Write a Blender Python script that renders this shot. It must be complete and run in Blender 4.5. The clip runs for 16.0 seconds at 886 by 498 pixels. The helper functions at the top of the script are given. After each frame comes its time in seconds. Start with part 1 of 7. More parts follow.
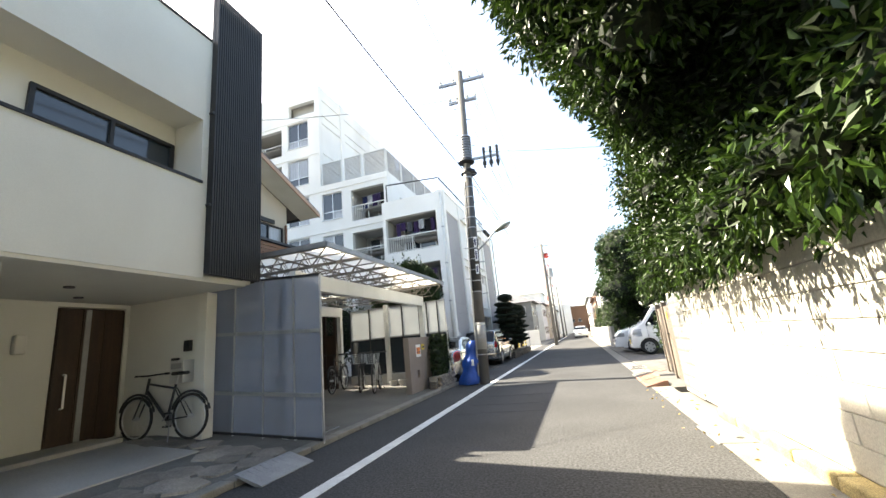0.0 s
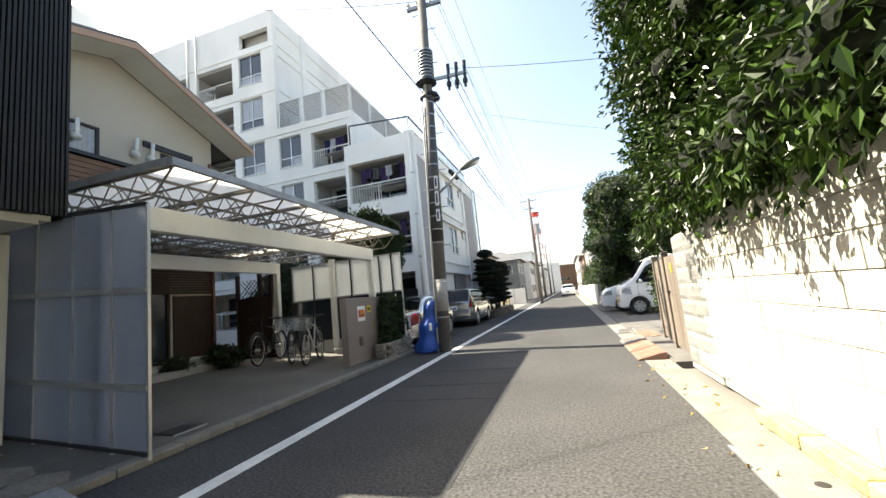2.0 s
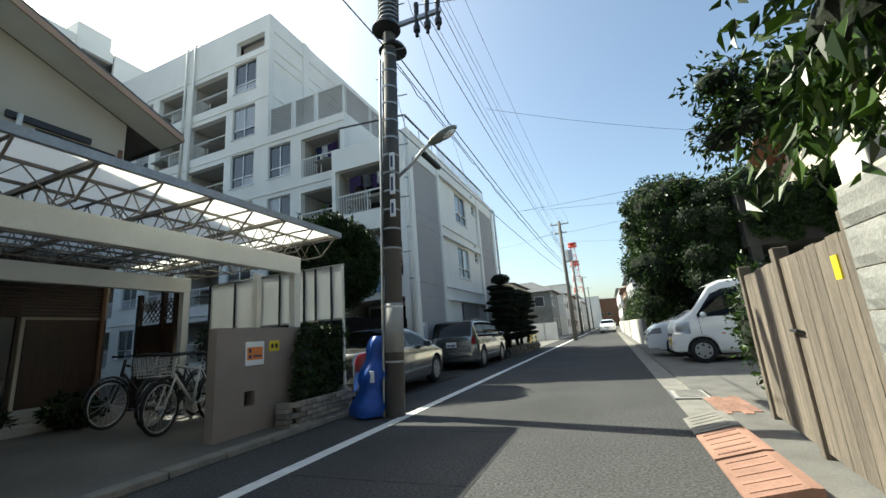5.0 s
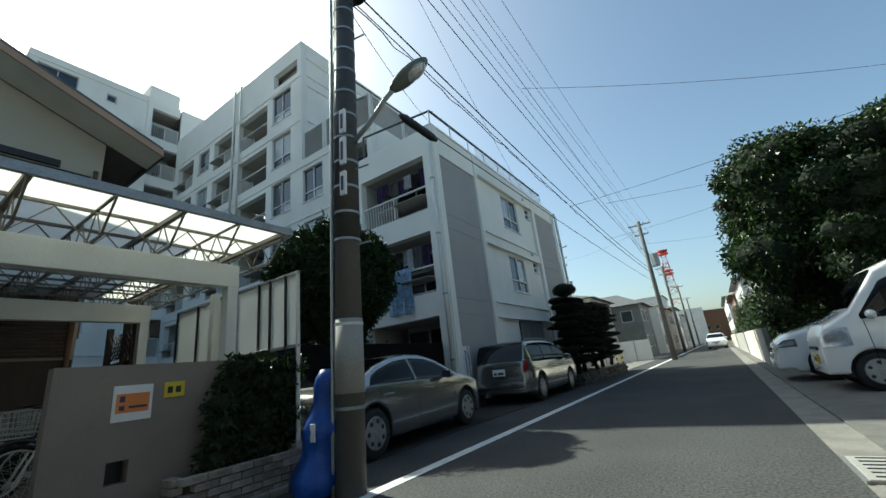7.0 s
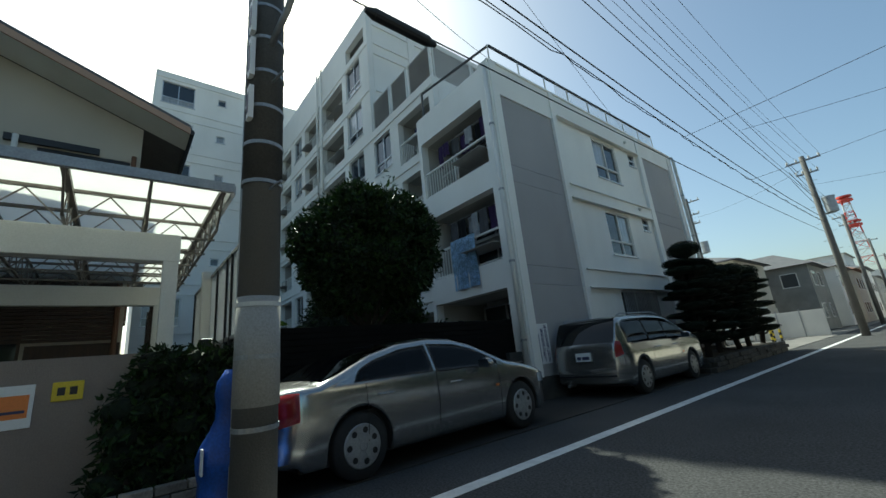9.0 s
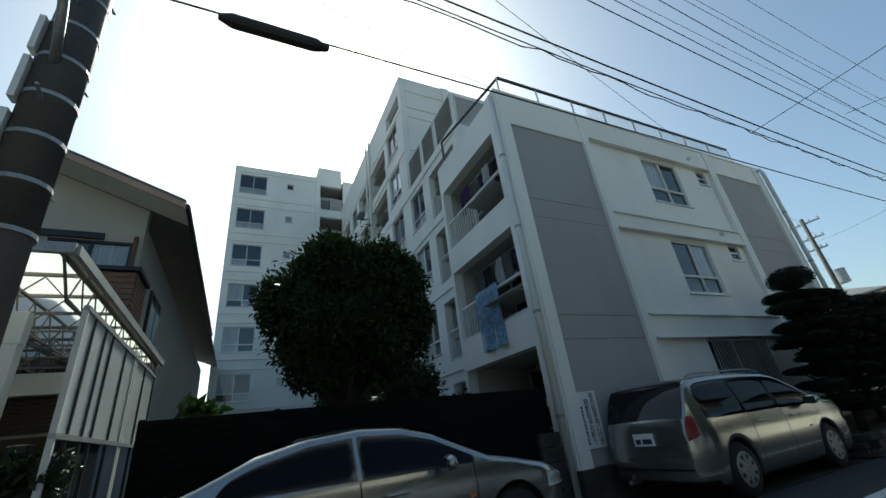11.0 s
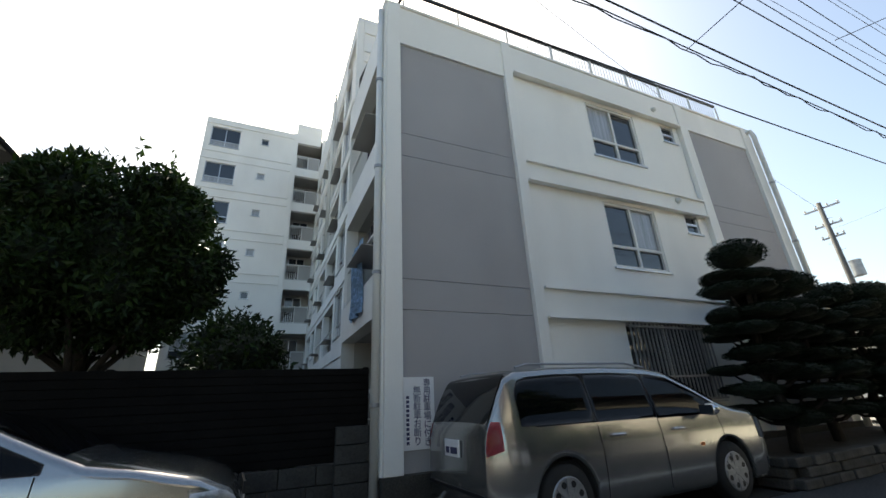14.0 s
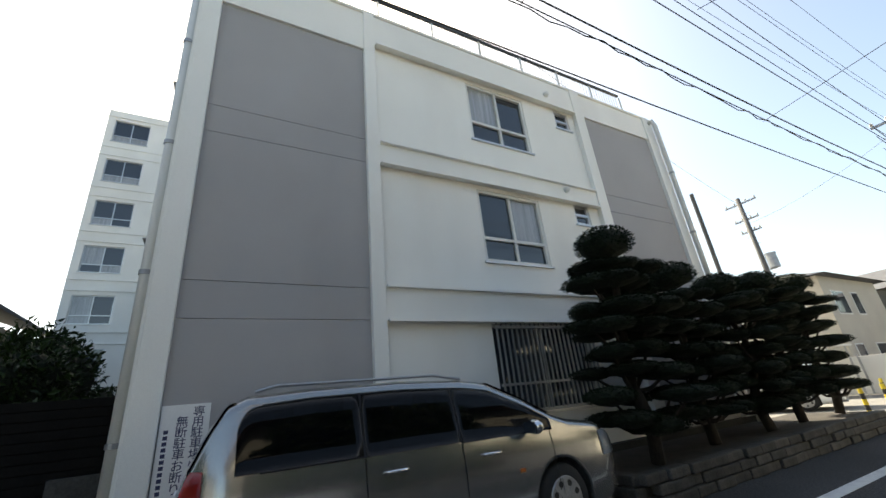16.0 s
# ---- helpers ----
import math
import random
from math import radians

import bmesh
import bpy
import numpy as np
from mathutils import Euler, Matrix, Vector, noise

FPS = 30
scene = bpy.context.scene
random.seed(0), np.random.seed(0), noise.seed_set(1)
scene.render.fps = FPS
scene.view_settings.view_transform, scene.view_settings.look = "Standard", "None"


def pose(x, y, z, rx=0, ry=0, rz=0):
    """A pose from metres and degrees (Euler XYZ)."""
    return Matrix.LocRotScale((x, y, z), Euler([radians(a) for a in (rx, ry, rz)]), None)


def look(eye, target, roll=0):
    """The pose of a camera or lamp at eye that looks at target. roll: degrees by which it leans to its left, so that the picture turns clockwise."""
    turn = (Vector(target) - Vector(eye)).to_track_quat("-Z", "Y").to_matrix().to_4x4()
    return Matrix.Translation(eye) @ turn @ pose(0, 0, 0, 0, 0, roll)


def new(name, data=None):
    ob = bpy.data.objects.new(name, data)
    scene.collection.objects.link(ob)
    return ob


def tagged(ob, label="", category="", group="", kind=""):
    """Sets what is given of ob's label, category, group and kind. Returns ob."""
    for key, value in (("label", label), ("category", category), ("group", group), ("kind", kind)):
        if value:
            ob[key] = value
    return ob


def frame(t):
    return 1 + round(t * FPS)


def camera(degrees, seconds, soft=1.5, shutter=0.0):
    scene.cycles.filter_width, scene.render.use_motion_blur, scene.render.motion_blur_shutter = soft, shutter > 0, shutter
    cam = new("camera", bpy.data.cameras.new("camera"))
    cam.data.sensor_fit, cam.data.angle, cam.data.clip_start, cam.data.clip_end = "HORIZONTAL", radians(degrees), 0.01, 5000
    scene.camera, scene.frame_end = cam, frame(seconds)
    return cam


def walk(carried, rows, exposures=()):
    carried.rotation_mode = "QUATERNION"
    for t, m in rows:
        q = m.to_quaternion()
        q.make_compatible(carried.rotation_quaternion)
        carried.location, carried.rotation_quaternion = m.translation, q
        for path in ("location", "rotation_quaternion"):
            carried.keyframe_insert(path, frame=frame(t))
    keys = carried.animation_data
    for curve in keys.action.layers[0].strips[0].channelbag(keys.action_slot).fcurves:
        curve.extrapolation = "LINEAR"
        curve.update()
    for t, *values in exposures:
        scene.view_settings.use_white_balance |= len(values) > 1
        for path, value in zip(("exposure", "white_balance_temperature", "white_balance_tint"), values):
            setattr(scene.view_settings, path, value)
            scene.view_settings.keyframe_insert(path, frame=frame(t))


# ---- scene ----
cam = camera(96.4, 16.0)
PATH = [
    (0, (0.081, 0.825, 1.179), (-0.499, 2.684, 1.636), -5.7),
    (0.5, (0.182, 1.351, 1.154), (-0.464, 3.2, 1.56), -3.3),
    (1, (0.221, 1.933, 1.137), (-0.267, 3.847, 1.451), -5.0),
    (1.5, (0.248, 2.438, 1.13), (-0.511, 4.274, 1.364), -4.1),
    (2, (0.279, 3.011, 1.143), (-0.291, 4.911, 1.397), -5.9),
    (2.5, (0.34, 3.536, 1.118), (-0.421, 5.363, 1.407), -5.4),
    (3, (0.386, 4.066, 1.111), (-0.329, 5.911, 1.397), -6.3),
    (3.5, (0.477, 4.584, 1.097), (-0.388, 6.355, 1.437), -4.9),
    (4, (0.505, 5.152, 1.089), (-0.262, 6.958, 1.475), -4.1),
    (4.2, (0.511, 5.369, 1.088), (-0.199, 7.203, 1.451), -4.6),
    (6.3, (0.592, 8.025, 1.017), (-0.263, 9.737, 1.599), -6.1),
    (6.5, (0.617, 8.251, 1.008), (-0.355, 9.908, 1.565), -7.2),
    (7, (0.635, 8.807, 1.015), (-0.395, 10.42, 1.594), -6.6),
    (7.5, (0.595, 9.344, 1.027), (-0.459, 10.959, 1.556), -9.2),
    (8, (0.597, 9.88, 1.049), (-0.65, 11.383, 1.481), -7.7),
    (8.5, (0.539, 10.405, 1.111), (-0.727, 11.872, 1.606), -9.9),
    (9, (0.523, 10.939, 1.099), (-0.957, 12.182, 1.613), -5.9),
    (9.5, (0.472, 11.453, 1.163), (-0.959, 12.658, 1.872), -6.9),
    (9.7, (0.467, 11.63, 1.153), (-0.979, 12.769, 1.936), -6.9),
    (11.8, (0.176, 13.82, 1.212), (-1.535, 14.538, 1.957), -5.1),
    (12, (0.14, 14.021, 1.212), (-1.594, 14.744, 1.898), -4.2),
    (12.5, (0.024, 14.556, 1.188), (-1.718, 15.312, 1.812), -3.4),
    (13, (-0.004, 15.114, 1.201), (-1.704, 15.907, 1.894), -5.8),
    (13.5, (0.029, 15.665, 1.223), (-1.599, 16.452, 2.078), -1.6),
    (14, (0.078, 16.2, 1.206), (-1.616, 16.978, 1.933), -2.8),
    (14.5, (0.093, 16.737, 1.235), (-1.6, 17.541, 1.933), -3.8),
    (15, (0.08, 17.266, 1.229), (-1.581, 18.084, 1.987), -6.0),
    (15.5, (0.041, 17.775, 1.257), (-1.638, 18.606, 1.956), -5.5),
    (16, (0.045, 18.32, 1.278), (-1.564, 19.256, 2.01), -6.0),
]
walk(cam, [(t, look(eye, target, roll)) for t, eye, target, roll in PATH],
     exposures=[(0, 2.35, 7300, 8), (1.5, 2.05, 7300, 8), (3.0, 1.6, 7200, 6), (4.2, 1.3, 6900, 2), (6.3, 0.8, 6400, -6), (9.0, 0.45, 6200, -8), (12.5, 0.4, 6150, -7), (13.3, 0.95, 6700, 0), (14.5, 1.3, 7200, 5), (16.0, 1.45, 7400, 5)])

# ---- world and sun ----
SUN_WAY = Vector((-0.97, 0.21, 1.0)).normalized()      # towards the sun
world = bpy.data.worlds.new("sky")
scene.world = world
world.use_nodes = True
wn = world.node_tree
sky = wn.nodes.new("ShaderNodeTexSky")
sky.sky_type = "NISHITA"
sky.sun_disc = False
sky.sun_elevation = math.asin(SUN_WAY.z)
sky.sun_rotation = math.atan2(SUN_WAY.x, SUN_WAY.y)
sky.dust_density = 2.5
sky.air_density = 1.0
wn.nodes["Background"].inputs["Strength"].default_value = 0.115
wn.links.new(sky.outputs["Color"], wn.nodes["Background"].inputs["Color"])
sun = new("sun", bpy.data.lights.new("sun", "SUN"))
sun.data.energy = 5.0
sun.data.angle = radians(0.53)
sun.data.color = (1.0, 0.95, 0.86)
sun.matrix_world = look((0, 0, 30), Vector((0, 0, 30)) - SUN_WAY)

# ---- materials ----
def mat(name, colour, rough=0.7, metal=0.0, vary=0.12, scale=1.5, fine=60.0, bump=0.15, dist=0.01, stain=None, stain_amount=0.0, stretch=(1, 1, 1), coat=0.0, rand=0.0, trans=0.0, spec=0.5, grit=None):
    m = bpy.data.materials.new(name)
    m.use_nodes = True
    t = m.node_tree
    n, l = t.nodes, t.links
    b = n["Principled BSDF"]
    b.inputs["Roughness"].default_value = rough
    b.inputs["Metallic"].default_value = metal
    b.inputs["Specular IOR Level"].default_value = spec
    b.inputs["Coat Weight"].default_value = coat
    b.inputs["Transmission Weight"].default_value = trans
    co = n.new("ShaderNodeTexCoord")
    mp = n.new("ShaderNodeMapping")
    mp.inputs["Scale"].default_value = stretch
    l.new(co.outputs["Object"], mp.inputs["Vector"])
    big, small = n.new("ShaderNodeTexNoise"), n.new("ShaderNodeTexNoise")
    big.inputs["Scale"].default_value, big.inputs["Detail"].default_value = scale, 6
    small.inputs["Scale"].default_value, small.inputs["Detail"].default_value = fine, 3
    l.new(mp.outputs["Vector"], big.inputs["Vector"])
    l.new(mp.outputs["Vector"], small.inputs["Vector"])
    c = Vector(colour)
    ramp = n.new("ShaderNodeValToRGB")
    ramp.color_ramp.elements[0].position, ramp.color_ramp.elements[1].position = 0.3, 0.7
    ramp.color_ramp.elements[0].color = (*(c * (1 - vary)), 1)
    ramp.color_ramp.elements[1].color = (*[min(1, v * (1 + vary)) for v in c], 1)
    l.new(big.outputs["Fac"], ramp.inputs["Fac"])
    mul = n.new("ShaderNodeMix")
    mul.data_type, mul.blend_type = "RGBA", "MULTIPLY"
    mul.inputs["Factor"].default_value = 1.0
    grain = n.new("ShaderNodeMapRange")
    grain.inputs["From Min"].default_value, grain.inputs["From Max"].default_value = 0.3, 0.7
    grain.inputs["To Min"].default_value, grain.inputs["To Max"].default_value = 1 - (grit or vary), 1 + (grit or vary)
    l.new(small.outputs["Fac"], grain.inputs["Value"])
    l.new(ramp.outputs["Color"], mul.inputs["A"])
    l.new(grain.outputs["Result"], mul.inputs["B"])
    out = mul.outputs["Result"]
    if stain:
        st = n.new("ShaderNodeTexNoise")
        st.inputs["Scale"].default_value, st.inputs["Detail"].default_value = scale * 0.6, 8
        sm = n.new("ShaderNodeMapping")
        sm.inputs["Scale"].default_value = (stretch[0] * 1.0, stretch[1] * 1.0, stretch[2] * 0.25)
        sm.inputs["Location"].default_value = (7, 3, 1)
        l.new(co.outputs["Object"], sm.inputs["Vector"])
        l.new(sm.outputs["Vector"], st.inputs["Vector"])
        mr = n.new("ShaderNodeMapRange")
        mr.inputs["From Min"].default_value, mr.inputs["From Max"].default_value = 0.5, 0.75
        mr.inputs["To Max"].default_value = stain_amount
        l.new(st.outputs["Fac"], mr.inputs["Value"])
        mx = n.new("ShaderNodeMix")
        mx.data_type = "RGBA"
        mx.inputs["B"].default_value = (*stain, 1)
        l.new(mr.outputs["Result"], mx.inputs["Factor"])
        l.new(out, mx.inputs["A"])
        out = mx.outputs["Result"]
    if rand:
        oi = n.new("ShaderNodeObjectInfo")
        rr = n.new("ShaderNodeMapRange")
        rr.inputs["To Min"].default_value, rr.inputs["To Max"].default_value = 1 - rand, 1 + rand
        l.new(oi.outputs["Random"], rr.inputs["Value"])
        mm = n.new("ShaderNodeMix")
        mm.data_type, mm.blend_type = "RGBA", "MULTIPLY"
        mm.inputs["Factor"].default_value = 1.0
        l.new(out, mm.inputs["A"])
        l.new(rr.outputs["Result"], mm.inputs["B"])
        out = mm.outputs["Result"]
    l.new(out, b.inputs["Base Color"])
    if bump:
        bp = n.new("ShaderNodeBump")
        bp.inputs["Strength"].default_value, bp.inputs["Distance"].default_value = bump, dist
        l.new(small.outputs["Fac"], bp.inputs["Height"])
        l.new(bp.outputs["Normal"], b.inputs["Normal"])
    return m


def leaf_mat(name, dark, light, rough=0.4, through_light=0.2, spec=0.3):
    m = bpy.data.materials.new(name)
    m.use_nodes = True
    n, l = m.node_tree.nodes, m.node_tree.links
    b = n["Principled BSDF"]
    g = n.new("ShaderNodeNewGeometry")
    r = n.new("ShaderNodeValToRGB")
    r.color_ramp.elements[0].color, r.color_ramp.elements[1].color = (*dark, 1), (*light, 1)
    l.new(g.outputs["Random Per Island"], r.inputs["Fac"])
    l.new(r.outputs["Color"], b.inputs["Base Color"])
    b.inputs["Roughness"].default_value = rough
    b.inputs["Specular IOR Level"].default_value = spec
    tr = n.new("ShaderNodeBsdfTranslucent")
    l.new(r.outputs["Color"], tr.inputs["Color"])
    mx = n.new("ShaderNodeMixShader")
    mx.inputs["Fac"].default_value = through_light
    l.new(b.outputs["BSDF"], mx.inputs[1])
    l.new(tr.outputs["BSDF"], mx.inputs[2])
    l.new(mx.outputs["Shader"], n["Material Output"].inputs["Surface"])
    return m


def film_mat(name, colour, clear, rough=0.4, scatter=0.6):
    """A milky plastic sheet: part of the light goes straight through, part is scattered."""
    m = bpy.data.materials.new(name)
    m.use_nodes = True
    n, l = m.node_tree.nodes, m.node_tree.links
    b = n["Principled BSDF"]
    b.inputs["Base Color"].default_value = (*colour, 1)
    b.inputs["Roughness"].default_value = rough
    no = n.new("ShaderNodeTexNoise")
    no.inputs["Scale"].default_value, no.inputs["Detail"].default_value = 2.0, 6
    co = n.new("ShaderNodeTexCoord")
    l.new(co.outputs["Object"], no.inputs["Vector"])
    rp = n.new("ShaderNodeValToRGB")
    rp.color_ramp.elements[0].color = (*[c * 0.8 for c in colour], 1)
    rp.color_ramp.elements[1].color = (*colour, 1)
    l.new(no.outputs["Fac"], rp.inputs["Fac"])
    l.new(rp.outputs["Color"], b.inputs["Base Color"])
    tl = n.new("ShaderNodeBsdfTranslucent")
    l.new(rp.outputs["Color"], tl.inputs["Color"])
    tp = n.new("ShaderNodeBsdfTransparent")
    m1, m2 = n.new("ShaderNodeMixShader"), n.new("ShaderNodeMixShader")
    m1.inputs["Fac"].default_value = scatter
    m2.inputs["Fac"].default_value = clear
    l.new(b.outputs["BSDF"], m1.inputs[1])
    l.new(tl.outputs["BSDF"], m1.inputs[2])
    l.new(m1.outputs["Shader"], m2.inputs[1])
    l.new(tp.outputs["BSDF"], m2.inputs[2])
    l.new(m2.outputs["Shader"], n["Material Output"].inputs["Surface"])
    return m


ASPHALT = mat("asphalt", (0.07, 0.07, 0.07), 0.92, spec=0.12, vary=0.14, scale=0.7, fine=45, bump=0.8, dist=0.008, stain=(0.05, 0.05, 0.052), stain_amount=0.35, grit=0.45)


def aggregate(m, size, lo, hi):
    """Bright and dark chips of stone over the base colour of a surface."""
    n, l = m.node_tree.nodes, m.node_tree.links
    b = n["Principled BSDF"]
    src = b.inputs["Base Color"].links[0].from_socket
    co, v = n.new("ShaderNodeTexCoord"), n.new("ShaderNodeTexVoronoi")
    v.inputs["Scale"].default_value = size
    l.new(co.outputs["Object"], v.inputs["Vector"])
    sep = n.new("ShaderNodeSeparateColor")
    l.new(v.outputs["Color"], sep.inputs["Color"])
    r = n.new("ShaderNodeMapRange")
    r.inputs["To Min"].default_value, r.inputs["To Max"].default_value = lo, hi
    l.new(sep.outputs["Red"], r.inputs["Value"])
    mx = n.new("ShaderNodeMix")
    mx.data_type, mx.blend_type = "RGBA", "MULTIPLY"
    mx.inputs["Factor"].default_value = 1.0
    l.new(src, mx.inputs["A"])
    l.new(r.outputs["Result"], mx.inputs["B"])
    l.new(mx.outputs["Result"], b.inputs["Base Color"])


aggregate(ASPHALT, 110, 0.8, 1.2)
TAR = mat("tar_seam", (0.03, 0.03, 0.031), 0.8, vary=0.3, scale=6, fine=40, bump=0.3)
CONCRETE = mat("concrete", (0.36, 0.35, 0.33), 0.85, vary=0.12, scale=1.2, fine=70, bump=0.25, stain=(0.2, 0.19, 0.17), stain_amount=0.5)
KERB = mat("kerb_concrete", (0.20, 0.19, 0.17), 0.85, vary=0.2, scale=3, fine=80, bump=0.3, stain=(0.13, 0.12, 0.1), stain_amount=0.6)
DRIVE = mat("driveway_concrete", (0.18, 0.17, 0.155), 0.85, vary=0.15, scale=0.8, fine=60, bump=0.25, stain=(0.17, 0.16, 0.14), stain_amount=0.5)
LINE = mat("road_paint", (0.72, 0.72, 0.70), 0.6, vary=0.1, scale=8, fine=150, bump=0.3, stain=(0.3, 0.3, 0.3), stain_amount=0.35)
YELLOW = mat("yellow_paint", (0.42, 0.33, 0.15), 0.75, vary=0.35, scale=5, fine=90, bump=0.3, stain=(0.32, 0.30, 0.26), stain_amount=0.9)
PLASTER = mat("white_plaster", (0.70, 0.69, 0.66), 0.8, vary=0.05, scale=0.9, fine=120, bump=0.15, stain=(0.5, 0.48, 0.44), stain_amount=0.45)
HOUSEWHITE = mat("smooth_render", (0.62, 0.62, 0.58), 0.8, vary=0.05, scale=0.9, fine=150, bump=0.12, stain=(0.48, 0.47, 0.43), stain_amount=0.4)
APT = mat("apartment_paint", (0.84, 0.83, 0.79), 0.75, vary=0.05, scale=0.5, fine=140, bump=0.12, stain=(0.52, 0.5, 0.46), stain_amount=0.45)
APTGREY = mat("grey_textured_paint", (0.37, 0.36, 0.36), 0.85, vary=0.05, scale=0.6, fine=160, bump=0.35, stain=(0.22, 0.21, 0.21), stain_amount=0.4)
BEIGE = mat("beige_siding", (0.46, 0.42, 0.35), 0.8, vary=0.06, scale=0.8, fine=120, bump=0.15)
BLOCK = mat("pale_block", (0.56, 0.53, 0.45), 0.9, vary=0.12, scale=1.2, fine=80, bump=0.4, stain=(0.42, 0.39, 0.32), stain_amount=0.5, rand=0.07)
BLOCKGREY = mat("grey_block", (0.20, 0.20, 0.19), 0.9, vary=0.15, scale=1.5, fine=60, bump=0.5, rand=0.1)
MORTAR = mat("mortar", (0.52, 0.48, 0.40), 0.95, vary=0.15, scale=3, fine=90, bump=0.3)
LOUVRE = mat("black_louvre", (0.018, 0.017, 0.017), 0.55, vary=0.15, scale=2, fine=30, bump=0.1)
ALU = mat("brushed_aluminium", (0.55, 0.56, 0.57), 0.4, 0.85, vary=0.06, scale=3, fine=80, bump=0.05)
WHITEMETAL = mat("white_painted_steel", (0.66, 0.66, 0.63), 0.5, vary=0.06, scale=1.5, fine=90, bump=0.08, stain=(0.4, 0.36, 0.3), stain_amount=0.35)
DARKMETAL = mat("dark_steel", (0.03, 0.03, 0.032), 0.45, 0.4, vary=0.15, scale=3, fine=60, bump=0.1)
GREYMETAL = mat("galvanised_steel", (0.35, 0.36, 0.37), 0.5, 0.7, vary=0.12, scale=6, fine=60, bump=0.08)
POLE = mat("pole_concrete", (0.12, 0.115, 0.108), 0.85, vary=0.12, scale=2, fine=90, bump=0.3, stain=(0.13, 0.12, 0.11), stain_amount=0.6)
POLEDARK = mat("pole_dark_wrap", (0.06, 0.058, 0.055), 0.6, vary=0.2, scale=3, fine=60, bump=0.2)
# weathered wood, its tone lowered to hold the shade on the gate
WOODOLD = mat("weathered_shade_boards", (0.15, 0.125, 0.10), 0.85, vary=0.3, scale=3, fine=40, bump=0.5, stretch=(6, 6, 0.5), stain=(0.1, 0.085, 0.07), stain_amount=0.6, rand=0.2)
WOODDARK = mat("dark_wood", (0.037, 0.018, 0.009), 0.5, vary=0.3, scale=3, fine=30, bump=0.15, stretch=(6, 6, 0.6))
WOODSLAT = mat("brown_siding", (0.19, 0.10, 0.055), 0.6, vary=0.2, scale=2, fine=40, bump=0.15, stretch=(1, 1, 6))
ROOFBROWN = mat("roof_brown", (0.17, 0.085, 0.05), 0.7, vary=0.15, scale=2, fine=60, bump=0.2)
ROOFGREY = mat("roof_grey", (0.10, 0.10, 0.105), 0.7, vary=0.15, scale=2, fine=40, bump=0.25)
BLACKPL = mat("black_plastic", (0.012, 0.012, 0.013), 0.5, vary=0.1, scale=6, fine=80, bump=0.1)
RUBBER = mat("tyre_rubber", (0.016, 0.016, 0.016), 0.8, vary=0.15, scale=6, fine=80, bump=0.2)
FENCEDARK = mat("dark_fence_board", (0.008, 0.0075, 0.007), 0.9, spec=0.1, vary=0.2, scale=3, fine=40, bump=0.15)
SEDANPAINT = mat("silver_car_paint", (0.36, 0.362, 0.355), 0.2, 0.85, vary=0.02, scale=2, fine=500, bump=0.0, coat=0.8)
VANPAINT = mat("champagne_car_paint", (0.34, 0.335, 0.32), 0.2, 0.8, vary=0.02, scale=2, fine=500, bump=0.0, coat=0.8)
WHITEPAINT = mat("white_car_paint", (0.74, 0.75, 0.75), 0.25, vary=0.02, scale=2, fine=400, bump=0.0, coat=0.8)
CHROME = mat("chrome", (0.75, 0.75, 0.75), 0.12, 1.0, vary=0.02, bump=0)
REDLAMP = mat("red_lamp_plastic", (0.42, 0.012, 0.012), 0.2, vary=0.1, fine=120, bump=0.05, coat=0.6)
CLEARLAMP = mat("clear_lamp_plastic", (0.55, 0.57, 0.58), 0.12, 0.3, vary=0.15, scale=20, fine=80, bump=0.1, coat=0.8)
BARGE = mat("tan_fascia", (0.40, 0.26, 0.18), 0.6, vary=0.1)
# stained concrete whose near-black base puts deep shade into the walls
DARKCONC = mat("stained_shade_concrete", (0.045, 0.043, 0.038), 0.9, vary=0.3, scale=2.0, fine=50, bump=0.4, stain=(0.03, 0.035, 0.025), stain_amount=0.7)
# dark copy of the driveway concrete, with the flats' shade in its colour
DRIVEDARK = mat("shaded_parking_concrete", (0.045, 0.043, 0.04), 0.9, spec=0.15, vary=0.2, scale=1.1, fine=70, bump=0.4, stain=(0.04, 0.038, 0.035), stain_amount=0.6)
# stained driveway concrete, its base lowered to carry the carport's shade
CARPORTFLOOR = mat("worn_shaded_driveway", (0.115, 0.108, 0.097), 0.85, vary=0.22, scale=0.9, fine=60, bump=0.3, stain=(0.06, 0.056, 0.05), stain_amount=0.6)
BARK = mat("bark", (0.032, 0.026, 0.021), 0.9, vary=0.3, scale=6, fine=40, bump=0.7, stretch=(1, 1, 0.3))
BLUEFILM = mat("blue_tarp", (0.012, 0.07, 0.34), 0.45, vary=0.25, scale=6, fine=60, bump=0.3)
STONE = mat("crazy_paving_stone", (0.22, 0.20, 0.175), 0.8, vary=0.25, scale=3, fine=50, bump=0.4, rand=0.3)
SOIL = mat("soil", (0.04, 0.033, 0.026), 0.95, vary=0.3, scale=4, fine=40, bump=0.6)
GATEPLASTER = mat("pink_grey_plaster", (0.26, 0.215, 0.19), 0.85, vary=0.08, scale=1.5, fine=140, bump=0.4, stain=(0.19, 0.155, 0.14), stain_amount=0.4)
SIGNWHITE = mat("sign_white", (0.78, 0.78, 0.78), 0.45, vary=0.03, scale=3, fine=60, bump=0.03)
SIGNNAVY = mat("sign_navy", (0.03, 0.035, 0.10), 0.5, vary=0.05, bump=0)
ORANGE = mat("orange_print", (0.72, 0.22, 0.05), 0.5, vary=0.05, bump=0)
SIGNYELLOW = mat("yellow_print", (0.66, 0.50, 0.03), 0.5, vary=0.08, bump=0)
